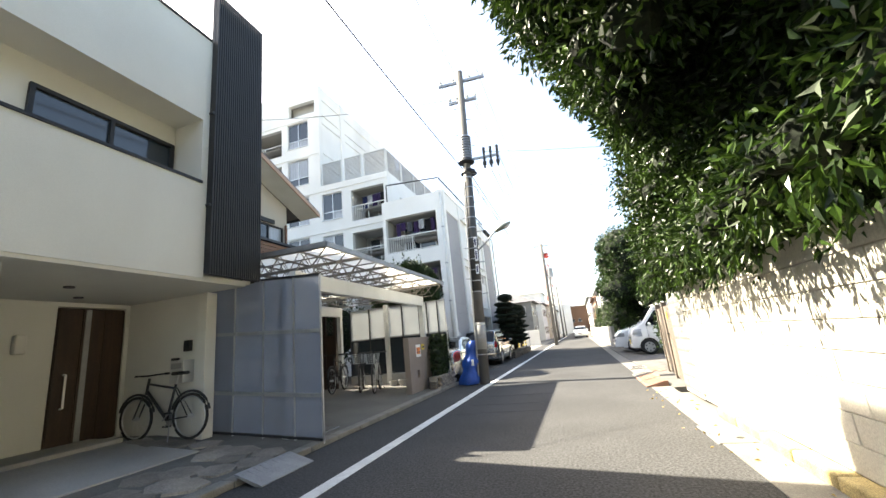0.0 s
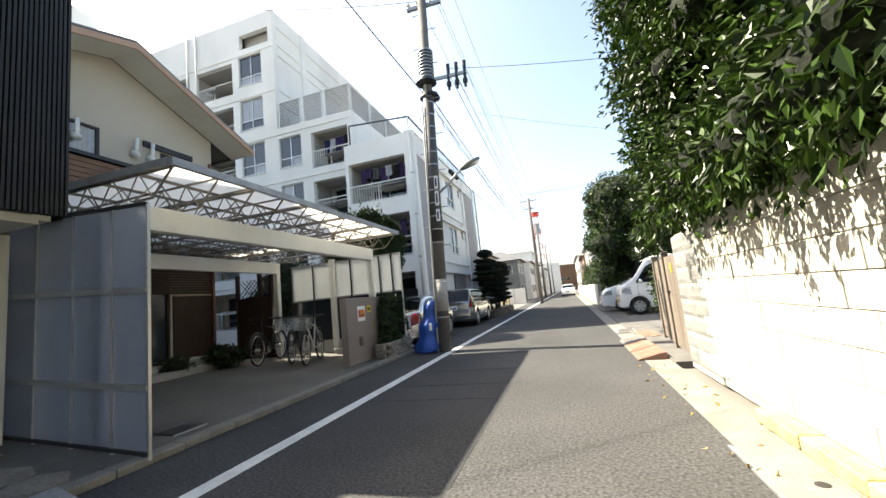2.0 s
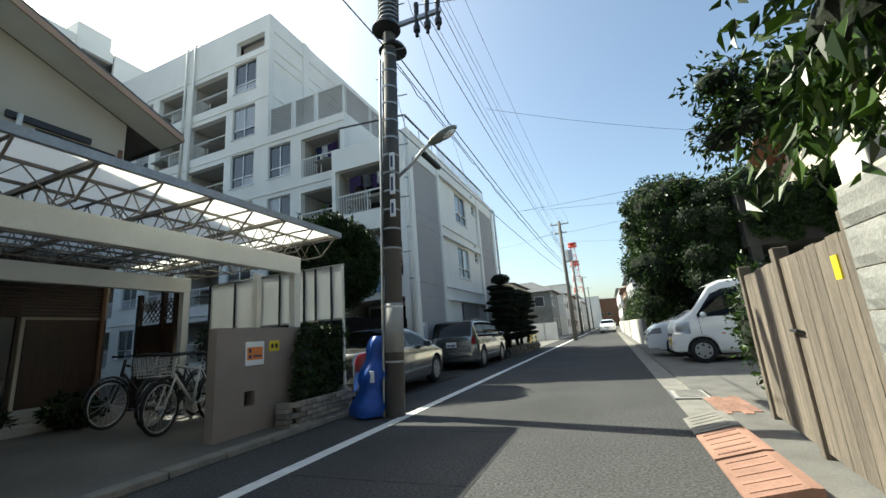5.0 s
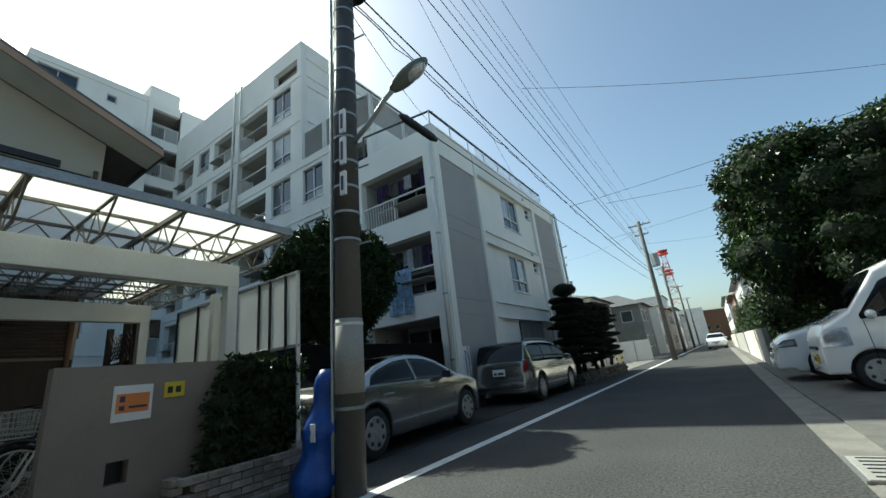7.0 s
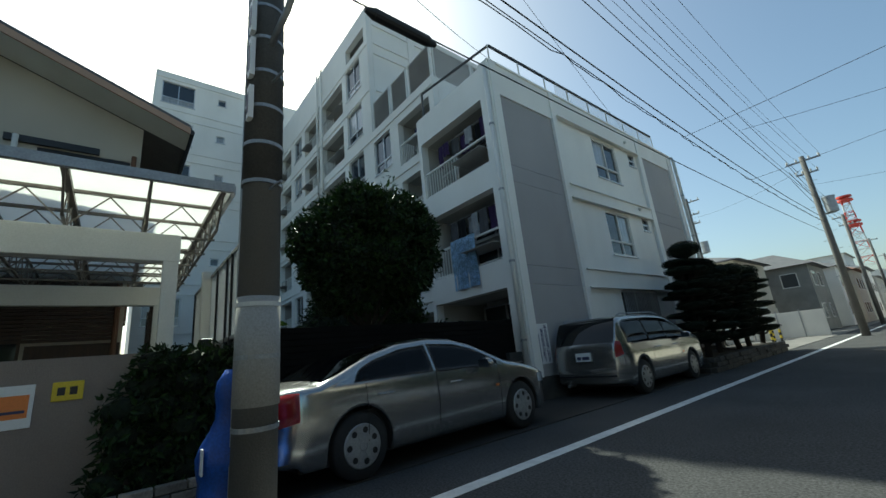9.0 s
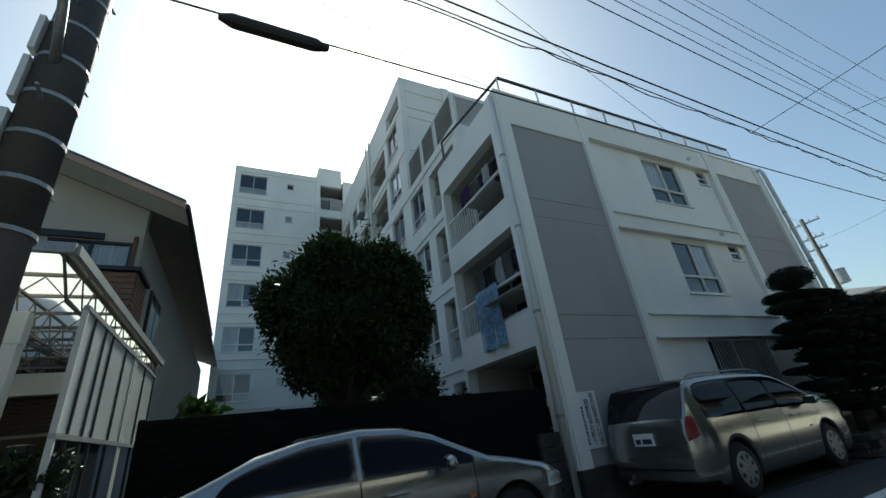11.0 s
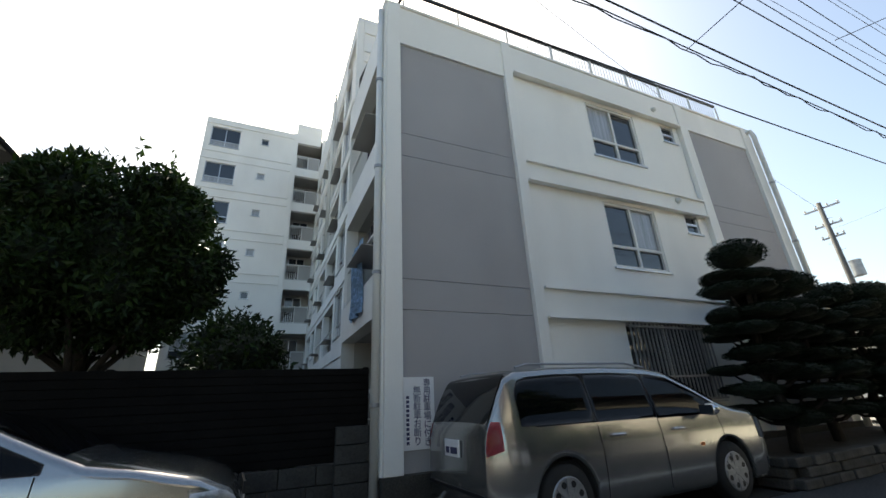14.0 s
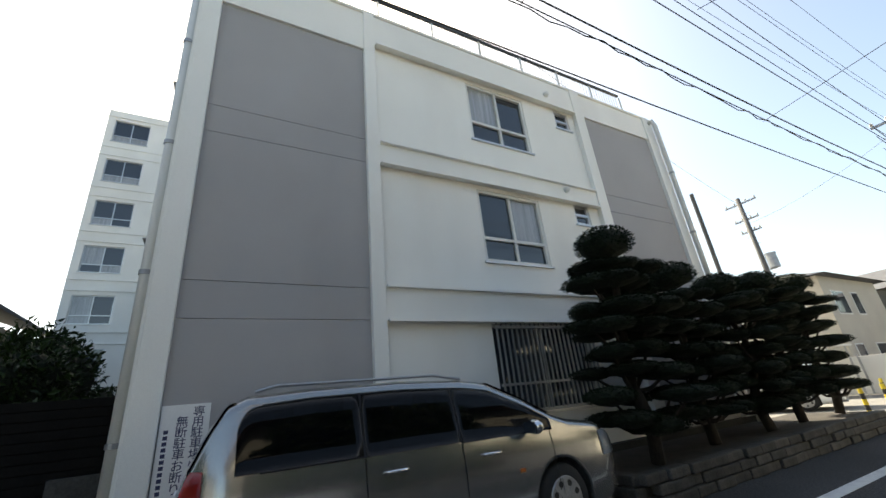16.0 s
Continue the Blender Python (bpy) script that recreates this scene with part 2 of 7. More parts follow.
CLOTH = mat("patterned_cloth", (0.30, 0.45, 0.62), 0.9, vary=0.35, scale=9, fine=30, bump=0.2)
CABLE = mat("cable_black", (0.02, 0.02, 0.021), 0.6, vary=0.1, bump=0)
CURTAIN = mat("curtain", (0.50, 0.48, 0.44), 0.9, vary=0.15, scale=2, fine=40, bump=0.2, stretch=(8, 8, 0.3))
ROOMDARK = mat("room_interior", (0.16, 0.15, 0.14), 0.9, vary=0.2, scale=1, fine=20, bump=0.1)
REDWHITE = mat("tower_red", (0.55, 0.06, 0.04), 0.6, vary=0.1, bump=0)
BRICKPAV = mat("clay_paver", (0.27, 0.15, 0.11), 0.85, vary=0.15, scale=4, fine=60, bump=0.3, rand=0.2)
SHEET = film_mat("milky_corrugated_sheet", (0.36, 0.40, 0.48), 0.28)
ROOFSHEET = film_mat("carport_roof_sheet", (0.92, 0.92, 0.88), 0.12, scatter=0.9)
# white trusses coloured dark: the shadow under the roof is in the colour
TRUSS = mat("truss_shade", (0.17, 0.15, 0.13), 0.6, vary=0.15, scale=3, fine=60, bump=0.05)
BED = mat("dark_mortar_bed", (0.13, 0.125, 0.115), 0.95, vary=0.2, scale=3, fine=70, bump=0.4)
SCREEN = film_mat("white_screen_sheet", (0.80, 0.82, 0.82), 0.05)

GLASS = bpy.data.materials.new("window_glass")
GLASS.use_nodes = True
gn = GLASS.node_tree
gb = gn.nodes["Principled BSDF"]
gb.inputs["Base Color"].default_value = (0.025, 0.032, 0.04, 1)
gb.inputs["Roughness"].default_value = 0.06
gb.inputs["Specular IOR Level"].default_value = 0.9
gno = gn.nodes.new("ShaderNodeTexNoise")
gno.inputs["Scale"].default_value = 1.2
gbp = gn.nodes.new("ShaderNodeBump")
gbp.inputs["Strength"].default_value, gbp.inputs["Distance"].default_value = 0.06, 0.05
gn.links.new(gno.outputs["Fac"], gbp.inputs["Height"])
gn.links.new(gbp.outputs["Normal"], gb.inputs["Normal"])

CARGLASS = mat("tinted_car_glass", (0.004, 0.005, 0.006), 0.03, vary=0.1, bump=0, spec=0.35)
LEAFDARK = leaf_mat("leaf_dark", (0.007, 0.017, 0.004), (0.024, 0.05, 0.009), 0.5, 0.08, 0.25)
LEAFBRIGHT = leaf_mat("leaf_bright", (0.006, 0.018, 0.003), (0.052, 0.10, 0.014), 0.35, 0.12, 0.35)
BEDSTONE = mat("dark_bed_stone", (0.06, 0.056, 0.05), 0.9, vary=0.3, scale=3, fine=50, bump=0.5, rand=0.3)
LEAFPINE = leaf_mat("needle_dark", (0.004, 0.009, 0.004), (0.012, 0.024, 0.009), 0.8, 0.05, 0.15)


# ---- mesh helpers ----
def box(bm, x0, x1, y0, y1, z0, z1, bevel=0.0):
    r = bmesh.ops.create_cube(bm, size=1, matrix=Matrix.Translation(((x0 + x1) / 2, (y0 + y1) / 2, (z0 + z1) / 2)) @ Matrix.Diagonal((x1 - x0, y1 - y0, z1 - z0, 1)))
    if bevel:
        edges = list({e for v in r["verts"] for e in v.link_edges})
        bmesh.ops.bevel(bm, geom=edges, offset=bevel, segments=2, affect="EDGES", profile=0.5)


def bars(bm, p, q, w, h=None):
    """A straight bar of w by h from p to q."""
    p, q = Vector(p), Vector(q)
    d = q - p
    m = d.to_track_quat("Z", "Y").to_matrix().to_4x4()
    bmesh.ops.create_cube(bm, size=1, matrix=Matrix.Translation((p + q) / 2) @ m @ Matrix.Diagonal((w, h or w, d.length, 1)))


def rod(bm, p, q, r, r2=None, seg=10):
    p, q = Vector(p), Vector(q)
    d = q - p
    m = d.to_track_quat("Z", "Y").to_matrix().to_4x4()
    bmesh.ops.create_cone(bm, cap_ends=True, segments=seg, radius1=r, radius2=r if r2 is None else r2, depth=d.length, matrix=Matrix.Translation((p + q) / 2) @ m)


def tube(bm, pts, r, seg=6):
    """A bent tube through pts."""
    rings = []
    pts = [Vector(p) for p in pts]
    for i, p in enumerate(pts):
        d = (pts[min(i + 1, len(pts) - 1)] - pts[max(i - 1, 0)]).normalized()
        a = d.cross(Vector((0, 0, 1)) if abs(d.z) < 0.9 else Vector((1, 0, 0))).normalized()
        b = d.cross(a)
        rr = r[i] if isinstance(r, (list, tuple)) else r
        rings.append([bm.verts.new(p + (a * math.cos(2 * math.pi * k / seg) + b * math.sin(2 * math.pi * k / seg)) * rr) for k in range(seg)])
    for s, e in zip(rings, rings[1:]):
        for k in range(seg):
            bm.faces.new((s[k], s[(k + 1) % seg], e[(k + 1) % seg], e[k]))
    bm.faces.new(rings[0][::-1])
    bm.faces.new(rings[-1])


def prism(bm, poly, axis, a, b):
    """A polygon of two coordinates, pushed along an axis from a to b."""
    def at(u, v, w):
        return {"x": (w, u, v), "y": (u, w, v), "z": (u, v, w)}[axis]
    lo = [bm.verts.new(at(u, v, a)) for u, v in poly]
    hi = [bm.verts.new(at(u, v, b)) for u, v in poly]
    n = len(poly)
    for i in range(n):
        bm.faces.new((lo[i], lo[(i + 1) % n], hi[(i + 1) % n], hi[i]))
    bm.faces.new(lo[::-1])
    bm.faces.new(hi)
    bmesh.ops.recalc_face_normals(bm, faces=bm.faces)


def finish(name, bm, material, smooth=False):
    me = bpy.data.meshes.new(name)
    bmesh.ops.recalc_face_normals(bm, faces=bm.faces)
    bm.to_mesh(me)
    bm.free()
    me.materials.append(material)
    if smooth:
        for p in me.polygons:
            p.use_smooth = True
    return new(name, me)


def part(name, bm, material, parent, label="", smooth=False):
    ob = finish(name, bm, material, smooth)
    ob.parent = parent
    if label:
        ob["label"] = label
    return ob


def thing(name, label, category, at=(0, 0, 0), group="", kind=""):
    ob = new(name)
    ob.location = at
    ob.empty_display_size = 0.2
    return tagged(ob, label, category, group, kind)


def pbox(name, material, parent, *b, bevel=0.0, label=""):
    bm = bmesh.new()
    box(bm, *b, bevel=bevel)
    return part(name, bm, material, parent, label)


def solid(name, material, label, category, *b, bevel=0.0, kind="", group=""):
    bm = bmesh.new()
    box(bm, *b, bevel=bevel)
    return tagged(finish(name, bm, material), label, category, group, kind)


def shared(name, mesh, parent, m):
    """One more piece on a mesh that it shares with its like."""
    ob = new(name, mesh)
    ob.parent = parent
    ob.matrix_basis = m
    return ob


def holed(bm, origin, u, length, height, thick, holes):
    """An upright wall from origin along u, with holes (u0, u1, z0, z1) right through it. Its thickness goes to the left of u."""
    o, u = Vector(origin), Vector(u).normalized()
    inn = Vector((-u.y, u.x, 0)) * thick
    us = sorted({0.0, length, *[h[0] for h in holes], *[h[1] for h in holes]})
    zs = sorted({0.0, height, *[h[2] for h in holes], *[h[3] for h in holes]})
    us, zs = [v for v in us if 0 <= v <= length], [v for v in zs if 0 <= v <= height]

    def full(i, j):
        if not (0 <= i < len(us) - 1 and 0 <= j < len(zs) - 1):
            return False
        cu, cz = (us[i] + us[i + 1]) / 2, (zs[j] + zs[j + 1]) / 2
        return not any(h[0] < cu < h[1] and h[2] < cz < h[3] for h in holes)
    cache = {}

    def v(i, j, k):
        if (i, j, k) not in cache:
            cache[i, j, k] = bm.verts.new(o + u * us[i] + Vector((0, 0, zs[j])) + inn * k)
        return cache[i, j, k]
    for i in range(len(us) - 1):
        for j in range(len(zs) - 1):
            if not full(i, j):
                continue
            bm.faces.new((v(i, j, 0), v(i + 1, j, 0), v(i + 1, j + 1, 0), v(i, j + 1, 0)))
            bm.faces.new((v(i, j, 1), v(i, j + 1, 1), v(i + 1, j + 1, 1), v(i + 1, j, 1)))
            if not full(i - 1, j):
                bm.faces.new((v(i, j, 0), v(i, j + 1, 0), v(i, j + 1, 1), v(i, j, 1)))
            if not full(i + 1, j):
                bm.faces.new((v(i + 1, j, 0), v(i + 1, j, 1), v(i + 1, j + 1, 1), v(i + 1, j + 1, 0)))
            if not full(i, j - 1):
                bm.faces.new((v(i, j, 0), v(i, j, 1), v(i + 1, j, 1), v(i + 1, j, 0)))
            if not full(i, j + 1):
                bm.faces.new((v(i, j + 1, 0), v(i + 1, j + 1, 0), v(i + 1, j + 1, 1), v(i, j + 1, 1)))

# ---- ground, road and kerbs ----
def sheet(name, material, label, category, pts, z, thick=0.03):
    bm = bmesh.new()
    prism(bm, pts, "z", z - thick, z)
    return tagged(finish(name, bm, material), label, category, kind="structure")


solid("ground", DRIVE, "bare grey ground of the town around the street", "ground", -400, 400, -200, 600, -0.5, -0.06, kind="structure")
solid("road", ASPHALT, "worn grey asphalt of a narrow residential street", "road", -3.35, 1.18, -40, 400, -0.06, 0.0, kind="structure")
solid("road_line", LINE, "worn white edge line painted on asphalt", "road marking", -2.42, -2.27, -40, 400, 0.0, 0.004, kind="structure")
solid("gutter", KERB, "stained concrete gutter beside the pale wall", "gutter", 1.18, 1.50, -40, 400, -0.06, 0.006, kind="structure")
solid("verge", BED, "worn concrete strip beyond the gutter", "pavement", 1.50, 4.0, 9.0, 400, -0.06, 0.03, kind="structure")
# mostly unseen pale ground, added to throw sunlight back at the flats
solid("bounce_ground", CONCRETE, "pale concrete ground beside the street, added to bounce light", "pavement", 4.0, 30, 7.0, 400, -0.06, 0.03, kind="structure")
# tar seams of the trench patches in the asphalt
for x0, x1, y0, y1 in ((-0.60, -0.57, 5.45, 10.9), (-2.2, -0.6, 7.55, 7.57), (-2.1, -0.6, 8.3, 8.32), (-2.2, -0.6, 9.3, 9.32), (-1.9, -0.57, 10.88, 10.91)):
    solid("road_seam", TAR, "thin dark tar seam in the asphalt", "seam", x0, x1, y0, y1, 0.0, 0.003, kind="structure")
# kerb on the left, in stones
kerb = thing("kerb", "low dark-stained concrete kerb stones along the plots", "kerb", kind="structure")
kb = bmesh.new()
box(kb, -0.09, 0.09, -0.295, 0.295, 0.0, 0.07, bevel=0.012)
me = bpy.data.meshes.new("kerb_stone")
kb.to_mesh(me)
kb.free()
me.materials.append(KERB)
for i in range(40):
    y = -5.7 + 0.6 * i
    if y < 11.8:
        shared("kerb_stone", me, kerb, pose(-3.42 + random.uniform(-0.006, 0.006), y, 0.0))
# yellow-painted kerb on the right
ykerb = thing("yellow_kerb", "flaking yellow painted kerb stones under the pale wall", "kerb", kind="structure")
yb = bmesh.new()
box(yb, -0.075, 0.075, -0.295, 0.295, 0.0, 0.10, bevel=0.015)
me = bpy.data.meshes.new("yellow_kerb_stone")
yb.to_mesh(me)
yb.free()
me.materials.append(YELLOW)
for i in range(21):
    shared("kerb_stone", me, ykerb, pose(1.575 + random.uniform(-0.006, 0.006), -5.6 + 0.6 * i, -0.005))
# sloping plots on the left
def slope(name, material, label, y0, y1, x_out=-3.5, x_in=-6.0, rise=0.26, back=-14):
    bm = bmesh.new()
    prism(bm, [(x_out, -0.06), (x_out, 0.06), (x_in, rise), (back, rise), (back, -0.06)], "y", y0, y1)
    return tagged(finish(name, bm, material), label, "driveway", kind="structure")


slope("plot_modern_house", BED, "grey mortar bed of the forecourt", -6, 5.72)
slope("plot_carport", CARPORTFLOOR, "stained concrete driveway, darkened for the shade under the carport", 5.72, 11.95, rise=0.17)
solid("plot_parking", DRIVEDARK, "concrete parking strip before the flats, coloured dark for shade", "pavement", -6.0, -3.35, 11.95, 22.2, -0.06, 0.015, kind="structure")
solid("plot_yard", SOIL, "dark bare earth of the yard behind the fence", "ground", -24.4, -5.2, 11.95, 18.4, -0.06, 0.02, kind="structure")
solid("parking_lot", DRIVE, "sunlit pale concrete of an open car park", "pavement", -14.0, -3.35, 30.2, 42.0, -0.06, 0.02, kind="structure")

# crazy paving of the forecourt, stone by stone
def gz(x):
    return 0.06 + 0.20 * min(1.0, max(0.0, (-3.5 - x) / 2.5))


paving = thing("crazy_paving", "irregular brown and grey paving stones in mortar", "paving", kind="structure")
rng = random.Random(4)
cells = []
for iy in range(16):
    for ix in range(9):
        cells.append((-3.62 - ix * 0.34 + (0.17 if iy % 2 else 0) + rng.uniform(-0.08, 0.08), -0.6 + iy * 0.38 + rng.uniform(-0.09, 0.09)))
for cx, cy in cells:
    if cx > -3.58 or cx < -6.0 or cy > 5.5:
        continue
    if cx < -4.45 and cy < 4.95:
        continue                                   # here lies the smooth concrete slab
    bm = bmesh.new()
    n, r = rng.randint(5, 7), rng.uniform(0.205, 0.25)
    a0 = rng.uniform(0, 6.28)
    ring = [(cx + r * rng.uniform(0.8, 1.1) * math.cos(a0 + 6.283 * k / n), cy + r * rng.uniform(0.85, 1.15) * math.sin(a0 + 6.283 * k / n)) for k in range(n)]
    top = rng.uniform(0.010, 0.024)
    lo = [bm.verts.new((u, v, gz(u) - 0.03)) for u, v in ring]
    hi = [bm.verts.new((cx + (u - cx) * 0.95, cy + (v - cy) * 0.95, gz(u) + top)) for u, v in ring]
    for k in range(n):
        bm.faces.new((lo[k], lo[(k + 1) % n], hi[(k + 1) % n], hi[k]))
    bm.faces.new(hi)
    part("stone", bm, STONE, paving)
bm = bmesh.new()
prism(bm, [(-4.62, gz(-4.62) - 0.05), (-4.62, gz(-4.62) + 0.016), (-6.0, gz(-6.0) + 0.016), (-8.6, 0.276), (-8.6, 0.2)], "y", -5.9, 4.92)
tagged(finish("forecourt_slab", bm, CONCRETE), "smooth pale grey concrete slab of the forecourt", "paving", kind="structure")
# metal kerb ramp and covers
ramp = thing("kerb_ramp", "dull checkered steel ramp plate laid over the kerb", "ramp")
bm = bmesh.new()
prism(bm, [(-3.02, 0.004), (-3.02, 0.014), (-3.34, 0.115), (-3.36, 0.115), (-3.36, 0.1), (-3.1, 0.004)], "y", 4.22, 5.02)
part("plate", bm, GREYMETAL, ramp)
for i in range(9):
    bm = bmesh.new()
    bars(bm, (-3.05, 4.27 + i * 0.088, 0.016), (-3.33, 4.27 + i * 0.088, 0.113), 0.03, 0.006)
    part("tread", bm, GREYMETAL, ramp)


def cover(name, material, label, x0, x1, y0, y1, z, bars_n=0):
    t = thing(name, label, "cover")
    bm = bmesh.new()
    box(bm, x0, x1, y0, y1, z - 0.03, z, bevel=0.008)
    part("lid", bm, material, t)
    for i in range(bars_n):
        u = y0 + (y1 - y0) * (i + 0.7) / (bars_n + 0.4)
        pbox("slot", BLACKPL, t, x0 + 0.05, x1 - 0.05, u - 0.012, u + 0.012, z, z + 0.004)
    for a, b in (((x0 - 0.02), x0), (x1, x1 + 0.02)):
        pbox("rim", GREYMETAL, t, a, b, y0 - 0.02, y1 + 0.02, z - 0.03, z - 0.004)
    return t


cover("drain_cover", KERB, "square concrete gutter cover with two finger holes", 1.16, 1.48, 5.45, 6.15, 0.014)
bm = bmesh.new()
rod(bm, (1.38, 5.62, 0.012), (1.38, 5.62, 0.0165), 0.035, seg=12)
tagged(finish("drain_hole", bm, BLACKPL), "dark finger hole in the concrete gutter cover", "hole")
cover("steel_grate", CONCRETE, "white-worn steel gutter grate", 1.2, 1.62, 12.7, 13.35, 0.034, 6)
cover("meter_cover", DARKMETAL, "small dark iron cover in the driveway", -3.98, -3.66, 6.15, 6.5, 0.086)
# red ramp plates before the wooden gate
for i, (a, b) in enumerate(((9.35, 10.05), (10.1, 10.8), (10.85, 11.5))):
    r = thing("kerb_wedge", "faded red rubber kerb wedge by the wooden gate", "ramp", group="kerb wedges")
    bm = bmesh.new()
    prism(bm, [(1.1, 0.006), (1.1, 0.02), (1.42, 0.10), (1.48, 0.10), (1.48, 0.006)], "y", a, b)
    part("wedge", bm, BRICKPAV if i < 2 else KERB, r)
    for k in range(5):
        bm = bmesh.new()
        y = a + 0.08 + k * (b - a - 0.16) / 4
        bars(bm, (1.14, y, 0.032), (1.40, y, 0.097), 0.03, 0.006)
        part("rib", bm, BRICKPAV if i < 2 else KERB, r)
pav = thing("brick_pavers", "small red and cream clay pavers by the gutter", "paving", kind="structure")
pb = bmesh.new()
box(pb, -0.045, 0.045, -0.095, 0.095, 0, 0.03, bevel=0.005)
me = bpy.data.meshes.new("paver")
pb.to_mesh(me)
pb.free()
me.materials.append(BRICKPAV)
for i in range(4):
    for j in range(5):
        shared("paver", me, pav, pose(1.55 + i * 0.1, 11.75 + j * 0.2 + (0.1 if i % 2 else 0), 0.012))

# ---- the block of flats ----
CURTAINED = mat("curtained_glass", (0.30, 0.31, 0.32), 0.25, vary=0.25, scale=2, fine=30, bump=0.05, stretch=(7, 7, 0.3), coat=1.0)
flats = thing("apartment_building", "white stepped block of flats with grey end panels", "apartment building")
ST = 2.38


def window_in(parent, o, u, hole, back=0.10, transom=0.30, panes=2, frame=ALU, glass=(0,), bar=0.045, label=""):
    """A window set back in a hole of a wall that starts at o and runs along u."""
    o, u = Vector(o), Vector(u)
    inn = Vector((-u.y, u.x, 0))
    a, b, z0, z1 = hole

    def at(s, z, d):
        return o + u * s + Vector((0, 0, z)) + inn * d
    zt = z0 + (z1 - z0) * transom
    cuts = [a + (b - a) * k / panes for k in range(panes + 1)]
    lights = []
    for k in range(panes):
        l0, l1 = cuts[k] - a + (bar if k == 0 else bar / 2), cuts[k + 1] - a - (bar if k == panes - 1 else bar / 2)
        spans = ((bar, zt - z0 - bar / 2), (zt - z0 + bar / 2, z1 - z0 - bar)) if transom else ((bar, z1 - z0 - bar),)
        lights += [(l0, l1, m0, m1) for m0, m1 in spans]
    bm = bmesh.new()
    holed(bm, at(a, z0, back - bar / 2), u, b - a, z1 - z0, bar, lights)
    w = part("window", bm, frame, parent, label)
    rows = [(z0 + bar, zt), (zt, z1 - bar)] if transom else [(z0 + bar, z1 - bar)]
    i = 0
    for ra, rb in rows:
        for k in range(panes):
            s0, s1 = a + (b - a) * k / panes, a + (b - a) * (k + 1) / panes
            bm = bmesh.new()
            d = back + 0.012 + 0.010 * (k % 2)
            vs = [at(s0, ra, d), at(s1, ra, d), at(s1, rb, d), at(s0, rb, d)]
            vs += [v + inn * 0.006 for v in vs]
            bv = [bm.verts.new(v) for v in vs]
            for f in ((0, 1, 2, 3), (7, 6, 5, 4), (0, 4, 5, 1), (1, 5, 6, 2), (2, 6, 7, 3), (3, 7, 4, 0)):
                bm.faces.new([bv[q] for q in f])
            part("pane", bm, CURTAINED if glass[i % len(glass)] else GLASS, w)
            i += 1
    # sill
    bm = bmesh.new()
    bars(bm, at(a - 0.04, z0 - 0.02, -0.015), at(b + 0.04, z0 - 0.02, -0.015), 0.05, 0.035)
    part("sill", bm, ALU, w)
    return w


BAL = {}


def baluster(h, w=0.022):
    key = (round(h, 3), w)
    if key not in BAL:
        bm = bmesh.new()
        box(bm, -w / 2, w / 2, -w / 2, w / 2, 0, h)
        me = bpy.data.meshes.new("baluster")
        bm.to_mesh(me)
        bm.free()
        me.materials.append(WHITEMETAL)
        BAL[key] = me
    return BAL[key]


def railing(parent, o, u, a, b, z0, z1, panel=None, slat=0.11):
    """A balcony rail from a to b along u, with upright slats; panel (s0, s1) is filled with a grey board."""
    o, u = Vector(o), Vector(u)

    def at(s, z):
        return o + u * s + Vector((0, 0, z))
    bm = bmesh.new()
    bars(bm, at(a, z1), at(b, z1), 0.06, 0.045)
    bars(bm, at(a, z0 + 0.05), at(b, z0 + 0.05), 0.03, 0.03)
    for s in (a + 0.02, (a + b) / 2, b - 0.02):
        bars(bm, at(s, z0), at(s, z1), 0.04, 0.04)
    r = part("railing", bm, WHITEMETAL, parent)
    s = a + 0.08
    while s < b - 0.05:
        if not (panel and panel[0] < s < panel[1]):
            c = at(s, z0 + 0.05)
            shared("baluster", baluster(z1 - z0 - 0.07), r, Matrix.Translation(c))
        s += slat
    if panel:
        bm = bmesh.new()
        inn = Vector((-u.y, u.x, 0)) * 0.02
        p, q = at(panel[0], z0 + 0.07) + inn, at(panel[1], z1 - 0.04) + inn
        bars(bm, (p.x, p.y, (p.z + q.z) / 2), (q.x, q.y, (p.z + q.z) / 2), 0.012 if abs(u.x) < 0.5 else q.z - p.z, q.z - p.z if abs(u.x) < 0.5 else 0.012)
        part("panel", bm, PANELGREY, r)
    return r


PANELGREY = mat("balcony_board", (0.33, 0.32, 0.30), 0.6, vary=0.1, scale=1, fine=60, bump=0.1)
# half the facade paint's tone: recess shade is mixed into this colour
INNER = mat("balcony_recess_shade", (0.42, 0.41, 0.38), 0.85, vary=0.08, scale=1, fine=60, bump=0.1)
SX, SY = Vector((1, 0, 0)), Vector((0, 1, 0))
rngw = random.Random(11)


